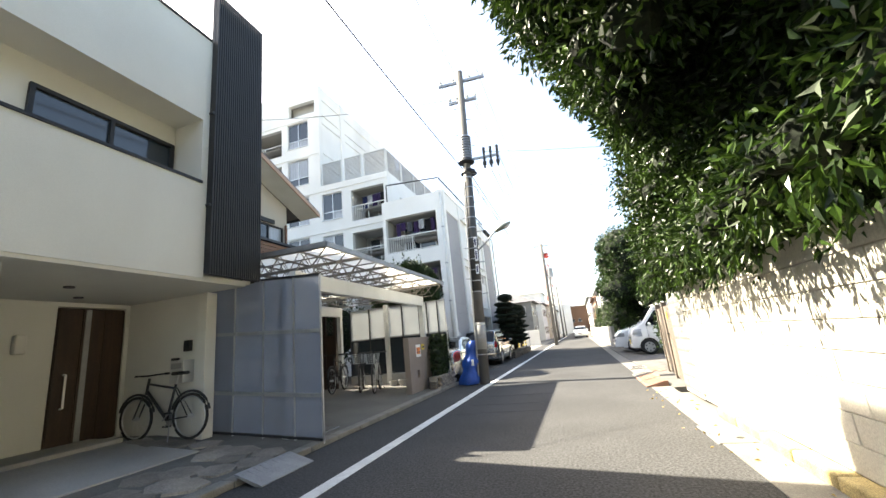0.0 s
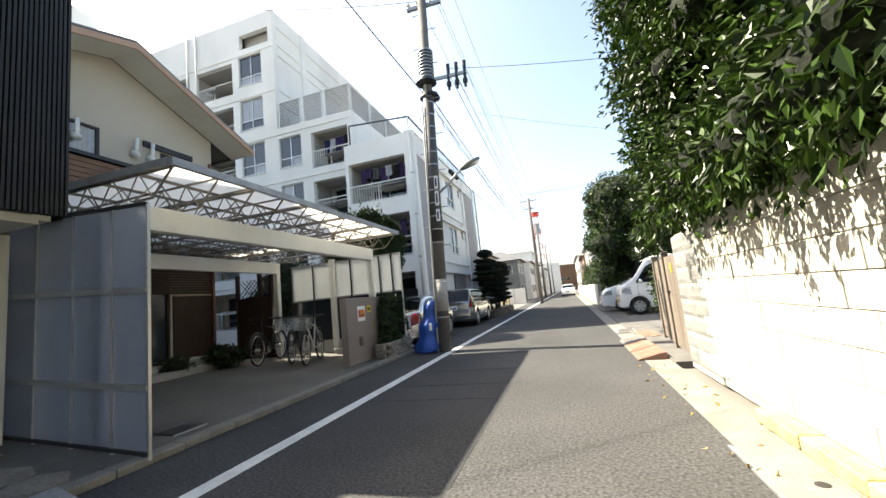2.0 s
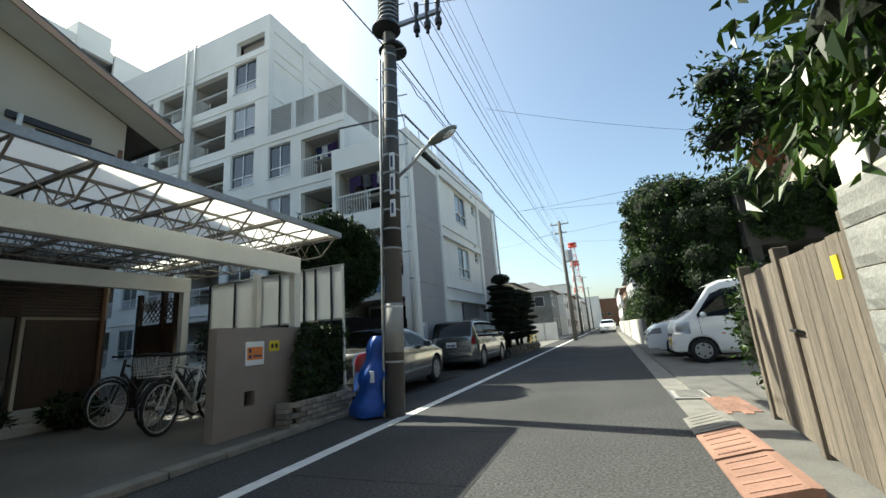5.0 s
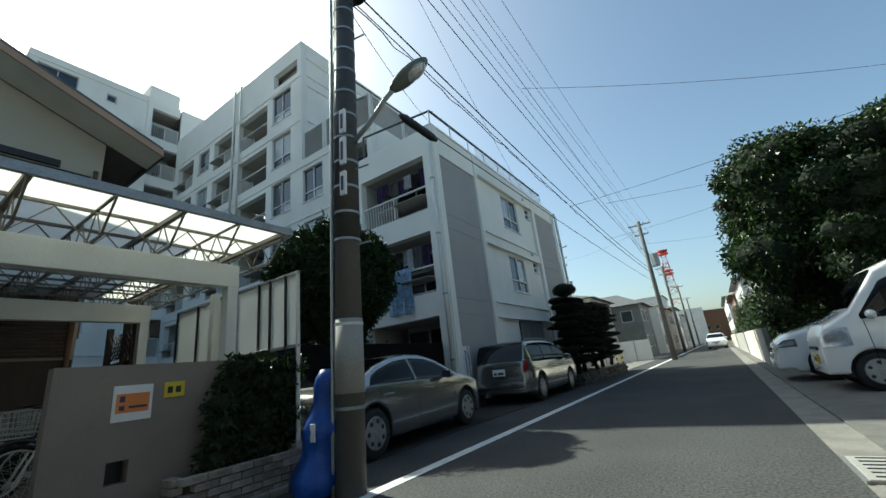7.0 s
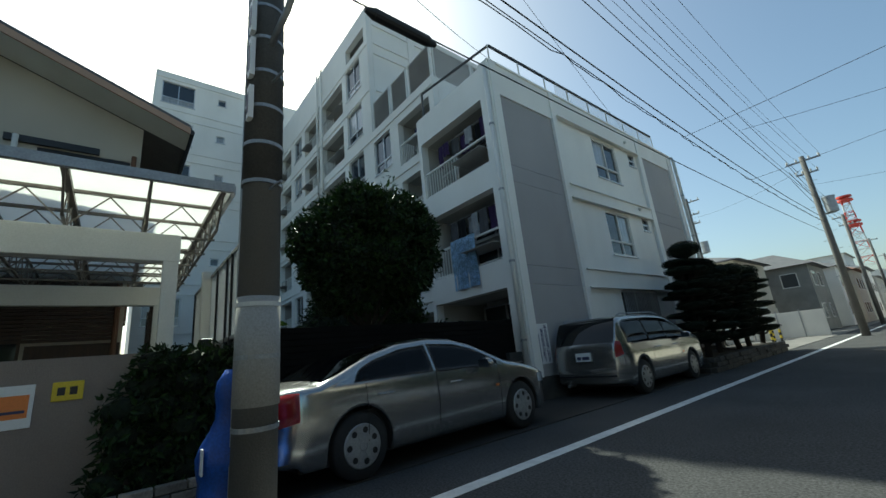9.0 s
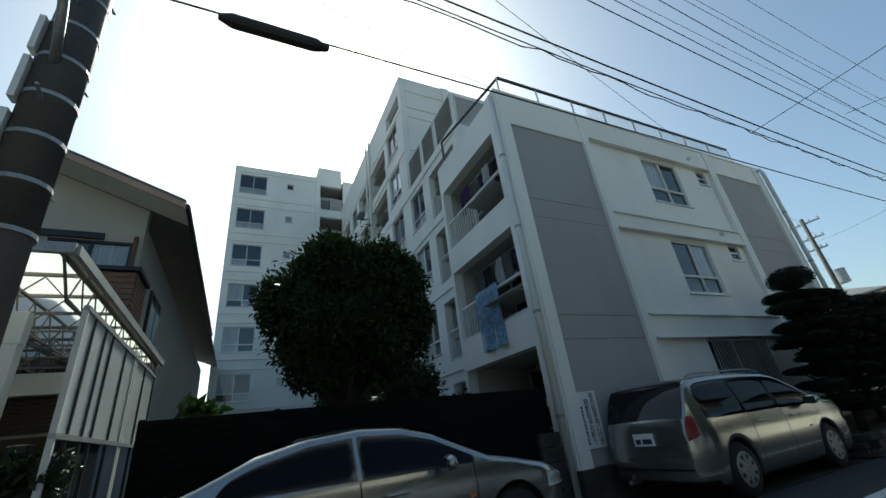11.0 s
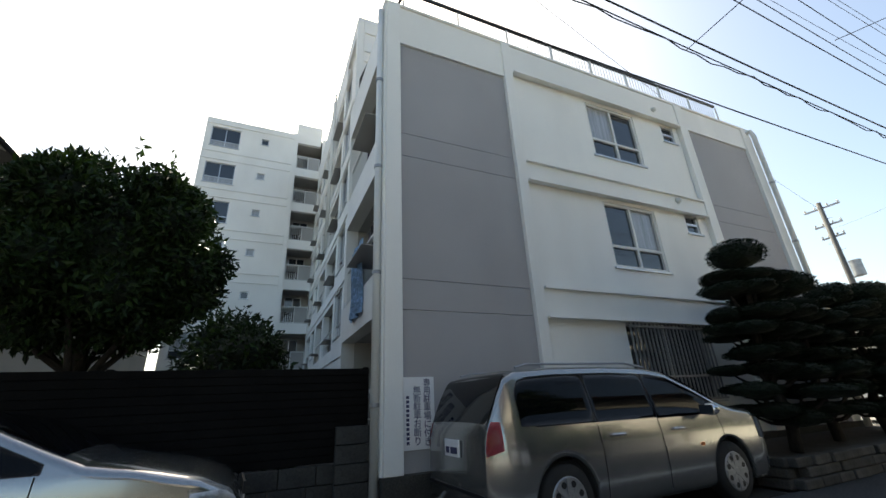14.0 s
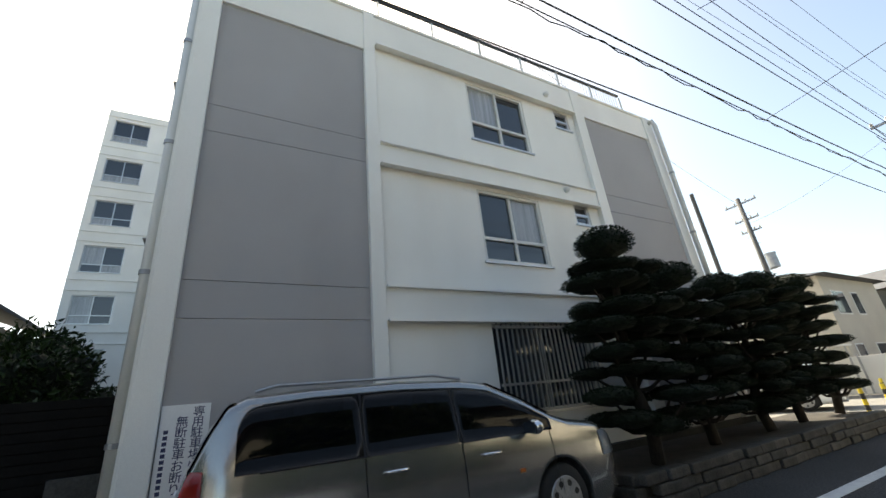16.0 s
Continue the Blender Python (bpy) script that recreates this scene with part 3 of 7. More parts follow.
def facade(name, o, u, length, height, wins, balcs, thick=0.25, deep=1.25, extra=()):
    o = Vector(o)
    inn = Vector((-u.y, u.x, 0))
    bm = bmesh.new()
    holed(bm, o, u, length, height, thick, [*wins, *[h[:4] for h in balcs], *extra])
    part(name, bm, APT, flats)
    for h in wins:
        g = [rngw.random() < 0.4 for _ in range(4)]
        window_in(flats, o, u, h, glass=g, transom=0.3 if h[1] - h[0] > 0.8 else 0, panes=2 if h[1] - h[0] > 0.8 else 1)
    for a, b, z0, z1, rail, panel in balcs:
        bm = bmesh.new()
        p = o + u * a + inn * thick
        q = o + u * b + inn * (thick + deep)
        x0, x1, y0, y1 = min(p.x, q.x), max(p.x, q.x), min(p.y, q.y), max(p.y, q.y)
        box(bm, x0, x1, y0, y1, z0 - 0.15, z0 - 0.004)
        box(bm, x0, x1, y0, y1, z1 + 0.004, z1 + 0.15)
        side = inn * 0.02
        for s in (a - 0.06, b + 0.06):
            c = o + u * s + inn * thick
            d = c + inn * deep
            bars(bm, (c.x, c.y, (z0 + z1) / 2), (d.x, d.y, (z0 + z1) / 2), 0.10 if abs(u.x) > 0.5 else z1 - z0, z1 - z0 if abs(u.x) > 0.5 else 0.10)
        e0, e1 = o + u * (a - 0.1) + inn * (thick + deep + 0.05), o + u * (b + 0.1) + inn * (thick + deep + 0.05)
        bars(bm, (e0.x, e0.y, (z0 + z1) / 2), (e1.x, e1.y, (z0 + z1) / 2), z1 - z0 if abs(u.x) > 0.5 else 0.08, 0.08 if abs(u.x) > 0.5 else z1 - z0)
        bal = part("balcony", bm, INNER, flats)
        w = (b - a)
        window_in(flats, o + inn * (thick + deep - 0.16), u, (a + w * 0.12, a + w * 0.78, z0 + 0.05, z1 - 0.12), transom=0, glass=[rngw.random() < 0.3, rngw.random() < 0.3])
        r = railing(flats, o + inn * 0.08, u, a, b, z0, rail, panel)


# end wall towards the street
EX = -5.0
holes = [(4.47, 5.92, 3.44, 4.82), (4.57, 6.04, 5.95, 7.34), (6.88, 7.32, 4.45, 4.91), (6.98, 7.42, 6.90, 7.37), (4.38, 6.5, 1.05, 2.40)]
bm = bmesh.new()
holed(bm, (EX, 17.6, 0), SY, 10.75, 8.12, 0.25, holes)
part("end_wall", bm, APT, flats)
for h, g, tr, pn in ((holes[0], (0, 0, 0, 1), 0.32, 2), (holes[1], (0, 0, 1, 0), 0.32, 2), (holes[2], (0,), 0.5, 1), (holes[3], (0,), 0.5, 1)):
    window_in(flats, (EX, 17.6, 0), SY, h, back=0.05, glass=g, transom=tr, panes=pn, frame=WHITEMETAL if pn == 2 else ALU, bar=0.055)
# piers, bands and grey panels, each proud of the wall
for y0, y1 in ((17.6, 17.85), (20.03, 20.23), (25.2, 25.5), (27.98, 28.35)):
    pbox("pier", APT, flats, EX + 0.002, EX + 0.11, y0, y1, 0.45, 8.12, bevel=0.01)
for z0, z1 in ((2.41, 2.88), (4.90, 5.28), (7.42, 8.11)):
    pbox("beam_band", APT, flats, EX + 0.002, EX + 0.085, 20.23, 25.2, z0, z1, bevel=0.008)
for z in (2.385, 2.865, 4.875, 5.265, 7.39):
    pbox("drip_ledge", APT, flats, EX + 0.087, EX + 0.15, 20.25, 25.18, z, z + 0.035)
pbox("plinth", DARKCONC, flats, EX + 0.002, EX + 0.125, 17.58, 28.36, 0, 0.45)
pbox("top_band", APT, flats, EX + 0.002, EX + 0.07, 17.85, 20.03, 7.25, 8.12)
pbox("top_band", APT, flats, EX + 0.002, EX + 0.07, 25.5, 27.98, 7.45, 8.12)
for y0, y1, top in ((17.85, 20.03, 7.25), (25.5, 27.98, 7.45)):
    zs = [0.45, 2.42, 2.86, 4.9, 5.33, top]
    for z0, z1 in zip(zs, zs[1:]):
        pbox("grey_panel", APTGREY, flats, EX + 0.002, EX + 0.03, y0, y1, z0 + 0.004, z1 - 0.004, bevel=0.003)
pbox("coping", APT, flats, EX - 0.27, EX + 0.11, 17.56, 28.4, 8.12, 8.18, bevel=0.012)
for y, z in ((24.35, 7.70), (24.27, 5.16)):
    bm = bmesh.new()
    rod(bm, (EX, y, z), (EX + 0.14, y, z), 0.055, seg=14)
    rod(bm, (EX + 0.06, y, z), (EX + 0.16, y, z - 0.01), 0.075, 0.05, seg=14)
    part("vent_hood", bm, WHITEMETAL, flats, smooth=True)
# ground-floor grille
bm = bmesh.new()
for i in range(22):
    y = 17.6 + 4.41 + i * 0.0972
    box(bm, EX + 0.05, EX + 0.075, y, y + 0.022, 1.06, 2.385)
gr = part("grille", bm, GREYMETAL, flats, "grey vertical window bars")
for z in (1.06, 1.45, 2.30):
    pbox("crossbar", GREYMETAL, gr, EX + 0.04, EX + 0.085, 21.98, 24.12, z, z + 0.035)
window_in(flats, (EX, 17.6, 0), SY, holes[4], back=0.12, glass=(0, 0, 0, 0), panes=2, transom=0)
# drain pipes
for pts, r in (([(EX + 0.02, 28.2, 8.0), (EX + 0.2, 28.23, 8.02), (EX + 0.23, 28.25, 7.85), (EX + 0.23, 28.25, 0.0)], 0.06), ([(EX - 0.02, 17.52, 8.0), (EX - 0.02, 17.52, 0.0)], 0.055)):
    bm = bmesh.new()
    tube(bm, pts, r, 10)
    dp = part("drain_pipe", bm, WHITEMETAL, flats, smooth=True)
    for z in (1.2, 2.9, 4.6, 6.3):
        bm = bmesh.new()
        rod(bm, (pts[-1][0], pts[-1][1], z), (pts[-1][0], pts[-1][1], z + 0.05), r + 0.012, seg=12)
        part("clamp", bm, GREYMETAL, dp)
# roof rail on the end wall
bm = bmesh.new()
bars(bm, (EX - 0.2, 18.05, 9.0), (EX - 0.2, 27.7, 9.06), 0.055, 0.06)
rr = part("roof_rail", bm, POLEDARK, flats, "dark brown roof handrail")
for i in range(9):
    y = 18.02 + i * 1.215
    bm = bmesh.new()
    bars(bm, (EX - 0.2, y, 8.1), (EX - 0.2, y, 9.02), 0.03)
    part("rail_post", bm, WHITEMETAL, rr)
for i in range(66):
    shared("baluster", baluster(0.84, 0.012), rr, Matrix.Translation((EX - 0.2, 21.0 + i * 0.101, 8.17)))
bm = bmesh.new()
bars(bm, (EX - 0.2, 18.05, 9.0), (-7.85, 17.75, 9.05), 0.05)
bars(bm, (-7.85, 17.75, 8.1), (-7.85, 17.75, 9.05), 0.05)
part("rail_post", bm, POLEDARK, rr)
# bay next to the street, standing forward
def rows3(a, b, tops, hgt, railz, panel):
    return [(a, b, t - hgt, t, t - railz, panel) for t in tops]


facade("bay_wall", (-7.98, 17.6, 0), SX, 2.7, 8.12,
       [], rows3(0.04, 2.64, (7.24, 4.82, 2.4), 1.75, 0.98, (1.5, 2.62)), deep=1.3)
pbox("bay_side", APT, flats, -8.1, -7.985, 17.62, 18.4, 0, 8.12)
pbox("corner_pier", APT, flats, -5.28, -4.93, 17.57, 17.6 + 0.03, 0.45, 8.12)
pbox("bay_roof", CONCRETE, flats, -7.95, -5.1, 17.86, 28.7, 7.75, 7.9)
# fourth storey, stepped back
facade("step_wall", (-12.1, 18.4, 0), SX, 4.05, 10.2,
       [(0.06, 1.3, t - 1.5, t) for t in (4.9, 7.28, 9.66)], rows3(1.86, 3.8, (2.4, 4.78, 7.16, 9.54), 1.75, 0.9, (2.7, 3.8)))
bm = bmesh.new()
holed(bm, (-8.05, 18.66, 7.9), SY, 10.14, 2.3, 0.25, [(1.2, 1.6, 0.9, 1.3), (4.0, 5.4, 0.4, 1.7)])
part("step_end_wall", bm, APT, flats)
pbox("step_roof", CONCRETE, flats, -12.0, -8.3, 18.6, 28.7, 9.7, 9.82)
# louvred screens on the terrace
for x0, x1 in ((-12.0, -10.75), (-10.6, -9.55), (-9.4, -8.1)):
    bm = bmesh.new()
    for x in (x0, x1 - 0.05):
        box(bm, x, x + 0.05, 18.44, 18.5, 10.2, 11.5)
    box(bm, x0, x1, 18.44, 18.5, 11.47, 11.52)
    sc = part("terrace_screen", bm, WHITEMETAL, flats, "grey louvred terrace screen")
    for k in range(17):
        bm = bmesh.new()
        bars(bm, (x0 + 0.05, 18.47, 10.26 + k * 0.074), (x1 - 0.05, 18.47, 10.26 + k * 0.074), 0.05, 0.012)
        part("louvre", bm, PANELGREY, sc)
for y0, y1 in ((18.6, 20.4), (20.5, 22.3), (22.4, 24.2), (24.3, 26.1)):
    bm = bmesh.new()
    for y in (y0, y1 - 0.05):
        box(bm, -8.15, -8.09, y, y + 0.05, 10.2, 11.5)
    box(bm, -8.15, -8.09, y0, y1, 11.47, 11.52)
    sc = part("terrace_screen", bm, WHITEMETAL, flats, "grey louvred terrace screen")
    for k in range(17):
        bm = bmesh.new()
        bars(bm, (-8.12, y0 + 0.05, 10.26 + k * 0.074), (-8.12, y1 - 0.05, 10.26 + k * 0.074), 0.012, 0.05)
        part("louvre", bm, PANELGREY, sc)
# the tall part
TOPS = [2.48 + ST * k for k in range(6)]
wins = [(10.12, 11.52, t - 1.45, t + 0.15) for t in TOPS[1:]] + [(3.0, 4.2, t - 1.35, t) for t in TOPS]
bal = []
for t in TOPS:
    bal += rows3(7.2, 9.7, [t], 1.72, 0.95, (8.3, 9.7))
    bal += rows3(4.7, 6.8, [t], 1.72, 0.95, (4.7, 5.6))
    bal += rows3(0.5, 2.4, [t], 1.72, 0.95, (0.5, 1.4))
facade("tall_wall", (-24.4, 18.4, 0), SX, 12.3, 16.62, wins, bal, extra=[(10.2, 12.0, 14.95, 15.75)])
bm = bmesh.new()
holed(bm, (-12.1, 18.66, 0), SY, 10.14, 16.62, 0.25, [])
part("tall_end_wall", bm, APT, flats)
for z in (11.6, 12.3, 14.2, 14.75, 15.75):
    pbox("string_course", APT, flats, -12.1, -12.04, 18.7, 28.8, z, z + 0.07)
pbox("tall_pier", APT, flats, -12.1, -12.03, 20.6, 21.0, 9.8, 16.62)
for z in [t + 0.22 for t in TOPS]:
    pbox("string_course", APT, flats, -24.3, -12.15, 18.36, 18.4, z, z + 0.05)
    if z < 10:
        pbox("string_course", APT, flats, -12.1, -8.06, 18.36, 18.4, z, z + 0.05)
pbox("tall_roof", CONCRETE, flats, -24.3, -12.2, 18.6, 28.7, 15.85, 15.98)
# grey sheet behind the roof opening, toned for the shade inside
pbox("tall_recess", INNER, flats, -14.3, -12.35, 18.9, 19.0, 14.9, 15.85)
pbox("roof_tank_room", APT, flats, -12.9, -9.0, 23.5, 28.0, 9.82, 12.6)
bm = bmesh.new()
for x in (-17.6, -17.0):
    tube(bm, [(x, 18.3, 8.0), (x, 18.3, 16.6), (x + 0.25, 18.5, 16.75), (x + 0.25, 18.8, 16.3)], 0.05, 8)
part("vent_pipe", bm, WHITEMETAL, flats, smooth=True)
# the rear wing, seven storeys
WT = [18.35 - 2.6 * k for k in range(7)]
ww = [(0.35, 2.0, t - 1.42, t) for t in WT] + [(3.25, 3.7, t - 0.72, t - 0.28) for t in WT]
wb = [(5.5, 7.0, max(0.15, t - 2.0), t, t - 1.02, (6.2, 7.0)) for t in WT]
facade("wing_wall", (-24.4, 11.4, 0), SY, 7.0, 19.0, ww, wb)
for t in WT:
    pbox("string_course", APT, flats, -24.4, -24.35, 11.4, 16.6, t - 1.85, t - 1.78)
    pbox("string_course", APT, flats, -24.4, -24.35, 11.4, 16.6, t + 0.2, t + 0.27)
pbox("wing_pier", APT, flats, -24.4, -24.28, 16.6, 16.85, 0, 19.0)
pbox("wing_gable", APT, flats, -34, -24.42, 11.4, 11.65, 0, 19.0)
pbox("wing_roof", CONCRETE, flats, -34, -24.5, 11.5, 28.7, 18.7, 18.85)
pbox("wing_rear", APT, flats, -34.2, -34.0, 11.4, 28.8, 0, 19.0)
pbox("rear_wall", APT, flats, -34.0, -5.26, 28.3, 28.5, 0, 8.0)
pbox("rear_wall", APT, flats, -34.0, -7.8, 28.8, 28.98, 8.0, 10.0)
pbox("rear_wall", APT, flats, -34.0, -12.2, 28.8, 28.98, 10.0, 16.2)
pbox("wing_end", APT, flats, -24.6, -24.42, 18.5, 28.7, 16.0, 19.0)
pbox("lift_room", APT, flats, -26.6, -24.9, 16.8, 18.5, 18.85, 20.3, bevel=0.02)
pbox("roof_hatch", DARKMETAL, flats, -25.6, -24.9, 13.6, 14.4, 18.85, 19.25)

# warning board on the end wall; its two large columns can be read
board = thing("notice_board", "white parking notice with dark blue upright lettering", "sign", (-4.955, 17.86, 0))
pbox("board", SIGNWHITE, board, -0.002, 0.012, 0, 0.42, 0.70, 1.54, bevel=0.004)


def letters(text, material, parent, m, size):
    cu = bpy.data.curves.new("lettering", "FONT")
    cu.body = text
    cu.size = size
    cu.extrude = 0.001
    cu.offset = 0.0008
    cu.align_x = "CENTER"
    tmp = bpy.data.objects.new("lettering", cu)
    scene.collection.objects.link(tmp)
    dg = bpy.context.evaluated_depsgraph_get()
    me = bpy.data.meshes.new_from_object(tmp.evaluated_get(dg))
    bpy.data.objects.remove(tmp)
    me.materials.clear()
    me.materials.append(material)
    ob = new("lettering", me)
    ob.parent = parent
    ob.matrix_basis = m
    return ob


for col, text, s, top in ((0.32, "専用駐車場に付き", 0.106, 1.515), (0.185, "無断駐車お断り", 0.106, 1.43)):
    for i, ch in enumerate(text):
        letters(ch, SIGNNAVY, board, Matrix.Translation((0.0125, col, top - 0.085 - i * 0.098)) @ pose(0, 0, 0, 90, 0, 90), s)
for i in range(11):
    pbox("text_bar", SIGNNAVY, board, 0.012, 0.0135, 0.04, 0.078, 1.28 - i * 0.052, 1.315 - i * 0.052)

# washing on the balconies
def cloth(name, label, material, p, u, w, h, seed, waves=3, amp=0.03):
    rg = random.Random(seed)
    bm = bmesh.new()
    p, u = Vector(p), Vector(u)
    n = Vector((u.y, -u.x, 0))
    nx, nz = 12, 8
    ph = rg.uniform(0, 6)
    grid = [[bm.verts.new(p + u * (w * i / nx) - Vector((0, 0, h * j / nz)) + n * (amp * (0.4 + j / nz) * math.sin(ph + waves * 6.28 * i / nx) + 0.01 * math.sin(ph * 3 + j))) for i in range(nx + 1)] for j in range(nz + 1)]
    for j in range(nz):
        for i in range(nx):
            bm.faces.new((grid[j][i], grid[j][i + 1], grid[j + 1][i + 1], grid[j + 1][i]))
    bmesh.ops.solidify(bm, geom=bm.faces[:], thickness=0.006)
    return tagged(finish(name, bm, material, True), label, "laundry", group="washing on the balconies")


cloth("quilt", "pale blue patterned quilt hung over the balcony rail", CLOTH, (-7.05, 17.55, 3.92), (1, 0, 0), 0.92, 1.3, 5, 2, 0.04)
dyes = [mat("cloth_" + n, c, 0.9, vary=0.15, scale=5, fine=80, bump=0.2) for n, c in (("navy", (0.02, 0.03, 0.10)), ("white", (0.6, 0.6, 0.62)), ("grey", (0.15, 0.15, 0.16)), ("black", (0.02, 0.02, 0.022)), ("purple", (0.07, 0.04, 0.13)))]
rg = random.Random(3)
for z, y, x0, n in ((7.0, 17.95, -7.5, 7), (4.58, 17.95, -7.4, 6), (9.2, 18.75, -9.8, 5)):
    x = x0
    for i in range(n):
        w = rg.uniform(0.18, 0.32)
        cloth("washing", "dark and pale clothes drying on a rail", dyes[rg.randrange(5)], (x, y + rg.uniform(-0.1, 0.1), z), (1, 0, 0), w, rg.uniform(0.4, 0.75), i + 10, 1.5, 0.02)
        x += w + 0.03
    bm = bmesh.new()
    tube(bm, [(x0 - 0.15, y, z + 0.02), (x + 0.1, y, z + 0.02)], 0.013, 6)
    tagged(finish("drying_pole", bm, ALU), "steel drying pole under the balcony ceiling", "pole")

# ---- modern house with overhang, beside the carport ----
house = thing("modern_house", "white rendered house with overhanging upper floor and black louvres", "house")
FX = -4.45
bm = bmesh.new()
holed(bm, (FX, -5, 2.3), SY, 9.72, 3.62, 0.22, [(5.0, 9.62, 1.32, 2.26)])
part("upper_wall", bm, HOUSEWHITE, house)
pbox("soffit", HOUSEWHITE, house, -6.9, FX - 0.02, -5, 5.45, 2.26, 2.34)
pbox("balcony_floor", HOUSEWHITE, house, -6.0, FX - 0.23, -0.2, 4.7, 3.4, 3.5)
pbox("balcony_ceiling", HOUSEWHITE, house, -6.0, FX - 0.23, -0.2, 4.7, 4.58, 4.7)
pbox("balcony_back", HOUSEWHITE, house, -5.1, -5.0, -0.2, 4.72, 2.4, 4.6)
pbox("balcony_side", HOUSEWHITE, house, -5.0, FX - 0.2, 4.64, 4.72, 3.5, 4.58)
pbox("parapet_cap", DARKMETAL, house, FX - 0.25, FX + 0.02, 0.0, 4.64, 3.605, 3.64)
window_in(house, (-5.0, 0, 0), SY, (3.0, 4.6, 3.62, 4.28), back=-0.03, transom=0, panes=2, frame=DARKMETAL)
pbox("balcony_vent", WHITEMETAL, house, -5.0, -4.92, 2.5, 2.66, 4.1, 4.24)
pbox("side_wall_upper", HOUSEWHITE, house, -12, FX - 0.03, 5.4, 5.55, 2.3, 6.6)
pbox("roof", HOUSEWHITE, house, -12, FX - 0.25, -5, 5.4, 5.3, 5.45)
pbox("rear_wall", HOUSEWHITE, house, -12.2, -12, -5, 5.55, 0.2, 5.9)
pbox("far_wall", HOUSEWHITE, house, -12, FX, -5.2, -5, 0, 5.9)
pbox("parapet_cap", DARKMETAL, house, FX - 0.25, FX + 0.02, -5, 4.7, 5.92, 5.95)
# black louvres, slat by slat
lv = thing("louvre_screen", "tall black louvre screen of thin vertical slats", "screen")
pbox("backing", BLACKPL, lv, FX - 0.02, FX + 0.03, 4.72, 5.62, 2.36, 6.72)
bm = bmesh.new()
box(bm, 0.03, 0.10, -0.012, 0.012, 2.34, 6.78)
me = bpy.data.meshes.new("slat")
bm.to_mesh(me)
bm.free()
me.materials.append(LOUVRE)
for i in range(23):
    shared("slat", me, lv, pose(FX, 4.735 + i * 0.0395, 0))
for i in range(12):
    shared("slat", me, lv, pose(FX - 0.06 - i * 0.04, 5.6, 0, 0, 0, 90))
pbox("end_backing", BLACKPL, lv, FX - 0.5, FX, 5.56, 5.6, 2.36, 6.72)
for y, z in ((4.71, 3.3), (4.71, 4.7)):
    bm = bmesh.new()
    rod(bm, (FX + 0.02, y, z), (FX + 0.09, y, z), 0.025, seg=10)
    part("fixing", bm, DARKMETAL, lv)
# ground floor under the overhang
pbox("porch_side_wall", HOUSEWHITE, house, -6.8, -5.3, 5.42, 5.55, 0.2, 2.26)
# added wall out of view, only to block light from the porch
pbox("unseen_porch_blocker", HOUSEWHITE, house, -6.78, -4.72, 2.75, 2.9, 0.15, 2.26)
pbox("corner_post", HOUSEWHITE, house, -5.3, -5.12, 5.38, 5.56, 0.18, 2.26, bevel=0.01)
bm = bmesh.new()
holed(bm, (-6.8, -5, 0.2), SY, 10.42, 2.06, 0.2, [(9.45, 10.36, 0.08, 2.0)])
part("porch_back_wall", bm, HOUSEWHITE, house)
door = pbox("front_door", WOODDARK, house, -6.88, -6.82, 4.47, 5.34, 0.28, 2.18, label="dark brown timber front door")
for k, y in enumerate((4.48, 4.77, 5.06)):
    pbox("door_board", WOODDARK, door, -6.82, -6.795, y, y + 0.28, 0.3, 2.16, bevel=0.006)
pbox("door_strip", GREYMETAL, door, -6.795, -6.785, 4.8, 4.87, 0.3, 2.16)
bm = bmesh.new()
tube(bm, [(-6.79, 4.6, 0.8), (-6.74, 4.6, 0.8), (-6.74, 4.6, 1.25), (-6.79, 4.6, 1.25)], 0.014, 8)
part("handle", bm, ALU, door)
pbox("porch_light", WHITEMETAL, house, -6.8, -6.7, 4.0, 4.12, 1.55, 1.8, bevel=0.02)
pbox("door_step", CONCRETE, house, -6.78, -6.1, 3.2, 5.0, 0.2, 0.33, bevel=0.015)
for x, y in ((-5.6, 3.9), (-6.3, 4.4), (-6.6, 3.2)):
    bm = bmesh.new()
    rod(bm, (x, y, 2.245), (x, y, 2.262), 0.055, seg=16)
    part("downlight", bm, DARKMETAL, house)
intercom = thing("intercom", "small black intercom on the porch wall", "intercom")
pbox("case", BLACKPL, intercom, -5.53, -5.41, 5.36, 5.42, 1.42, 1.58, bevel=0.01)
pbox("lens", GLASS, intercom, -5.49, -5.45, 5.352, 5.36, 1.5, 1.54)
letterbox = thing("letterbox", "brushed steel letterbox on the porch wall", "letterbox")
pbox("box", ALU, letterbox, -5.62, -5.36, 5.24, 5.42, 0.98, 1.30, bevel=0.012)
pbox("flap", GREYMETAL, letterbox, -5.59, -5.39, 5.232, 5.24, 1.18, 1.26)
pbox("lock_case", BLACKPL, letterbox, -5.74, -5.65, 5.34, 5.42, 1.18, 1.34, bevel=0.008)

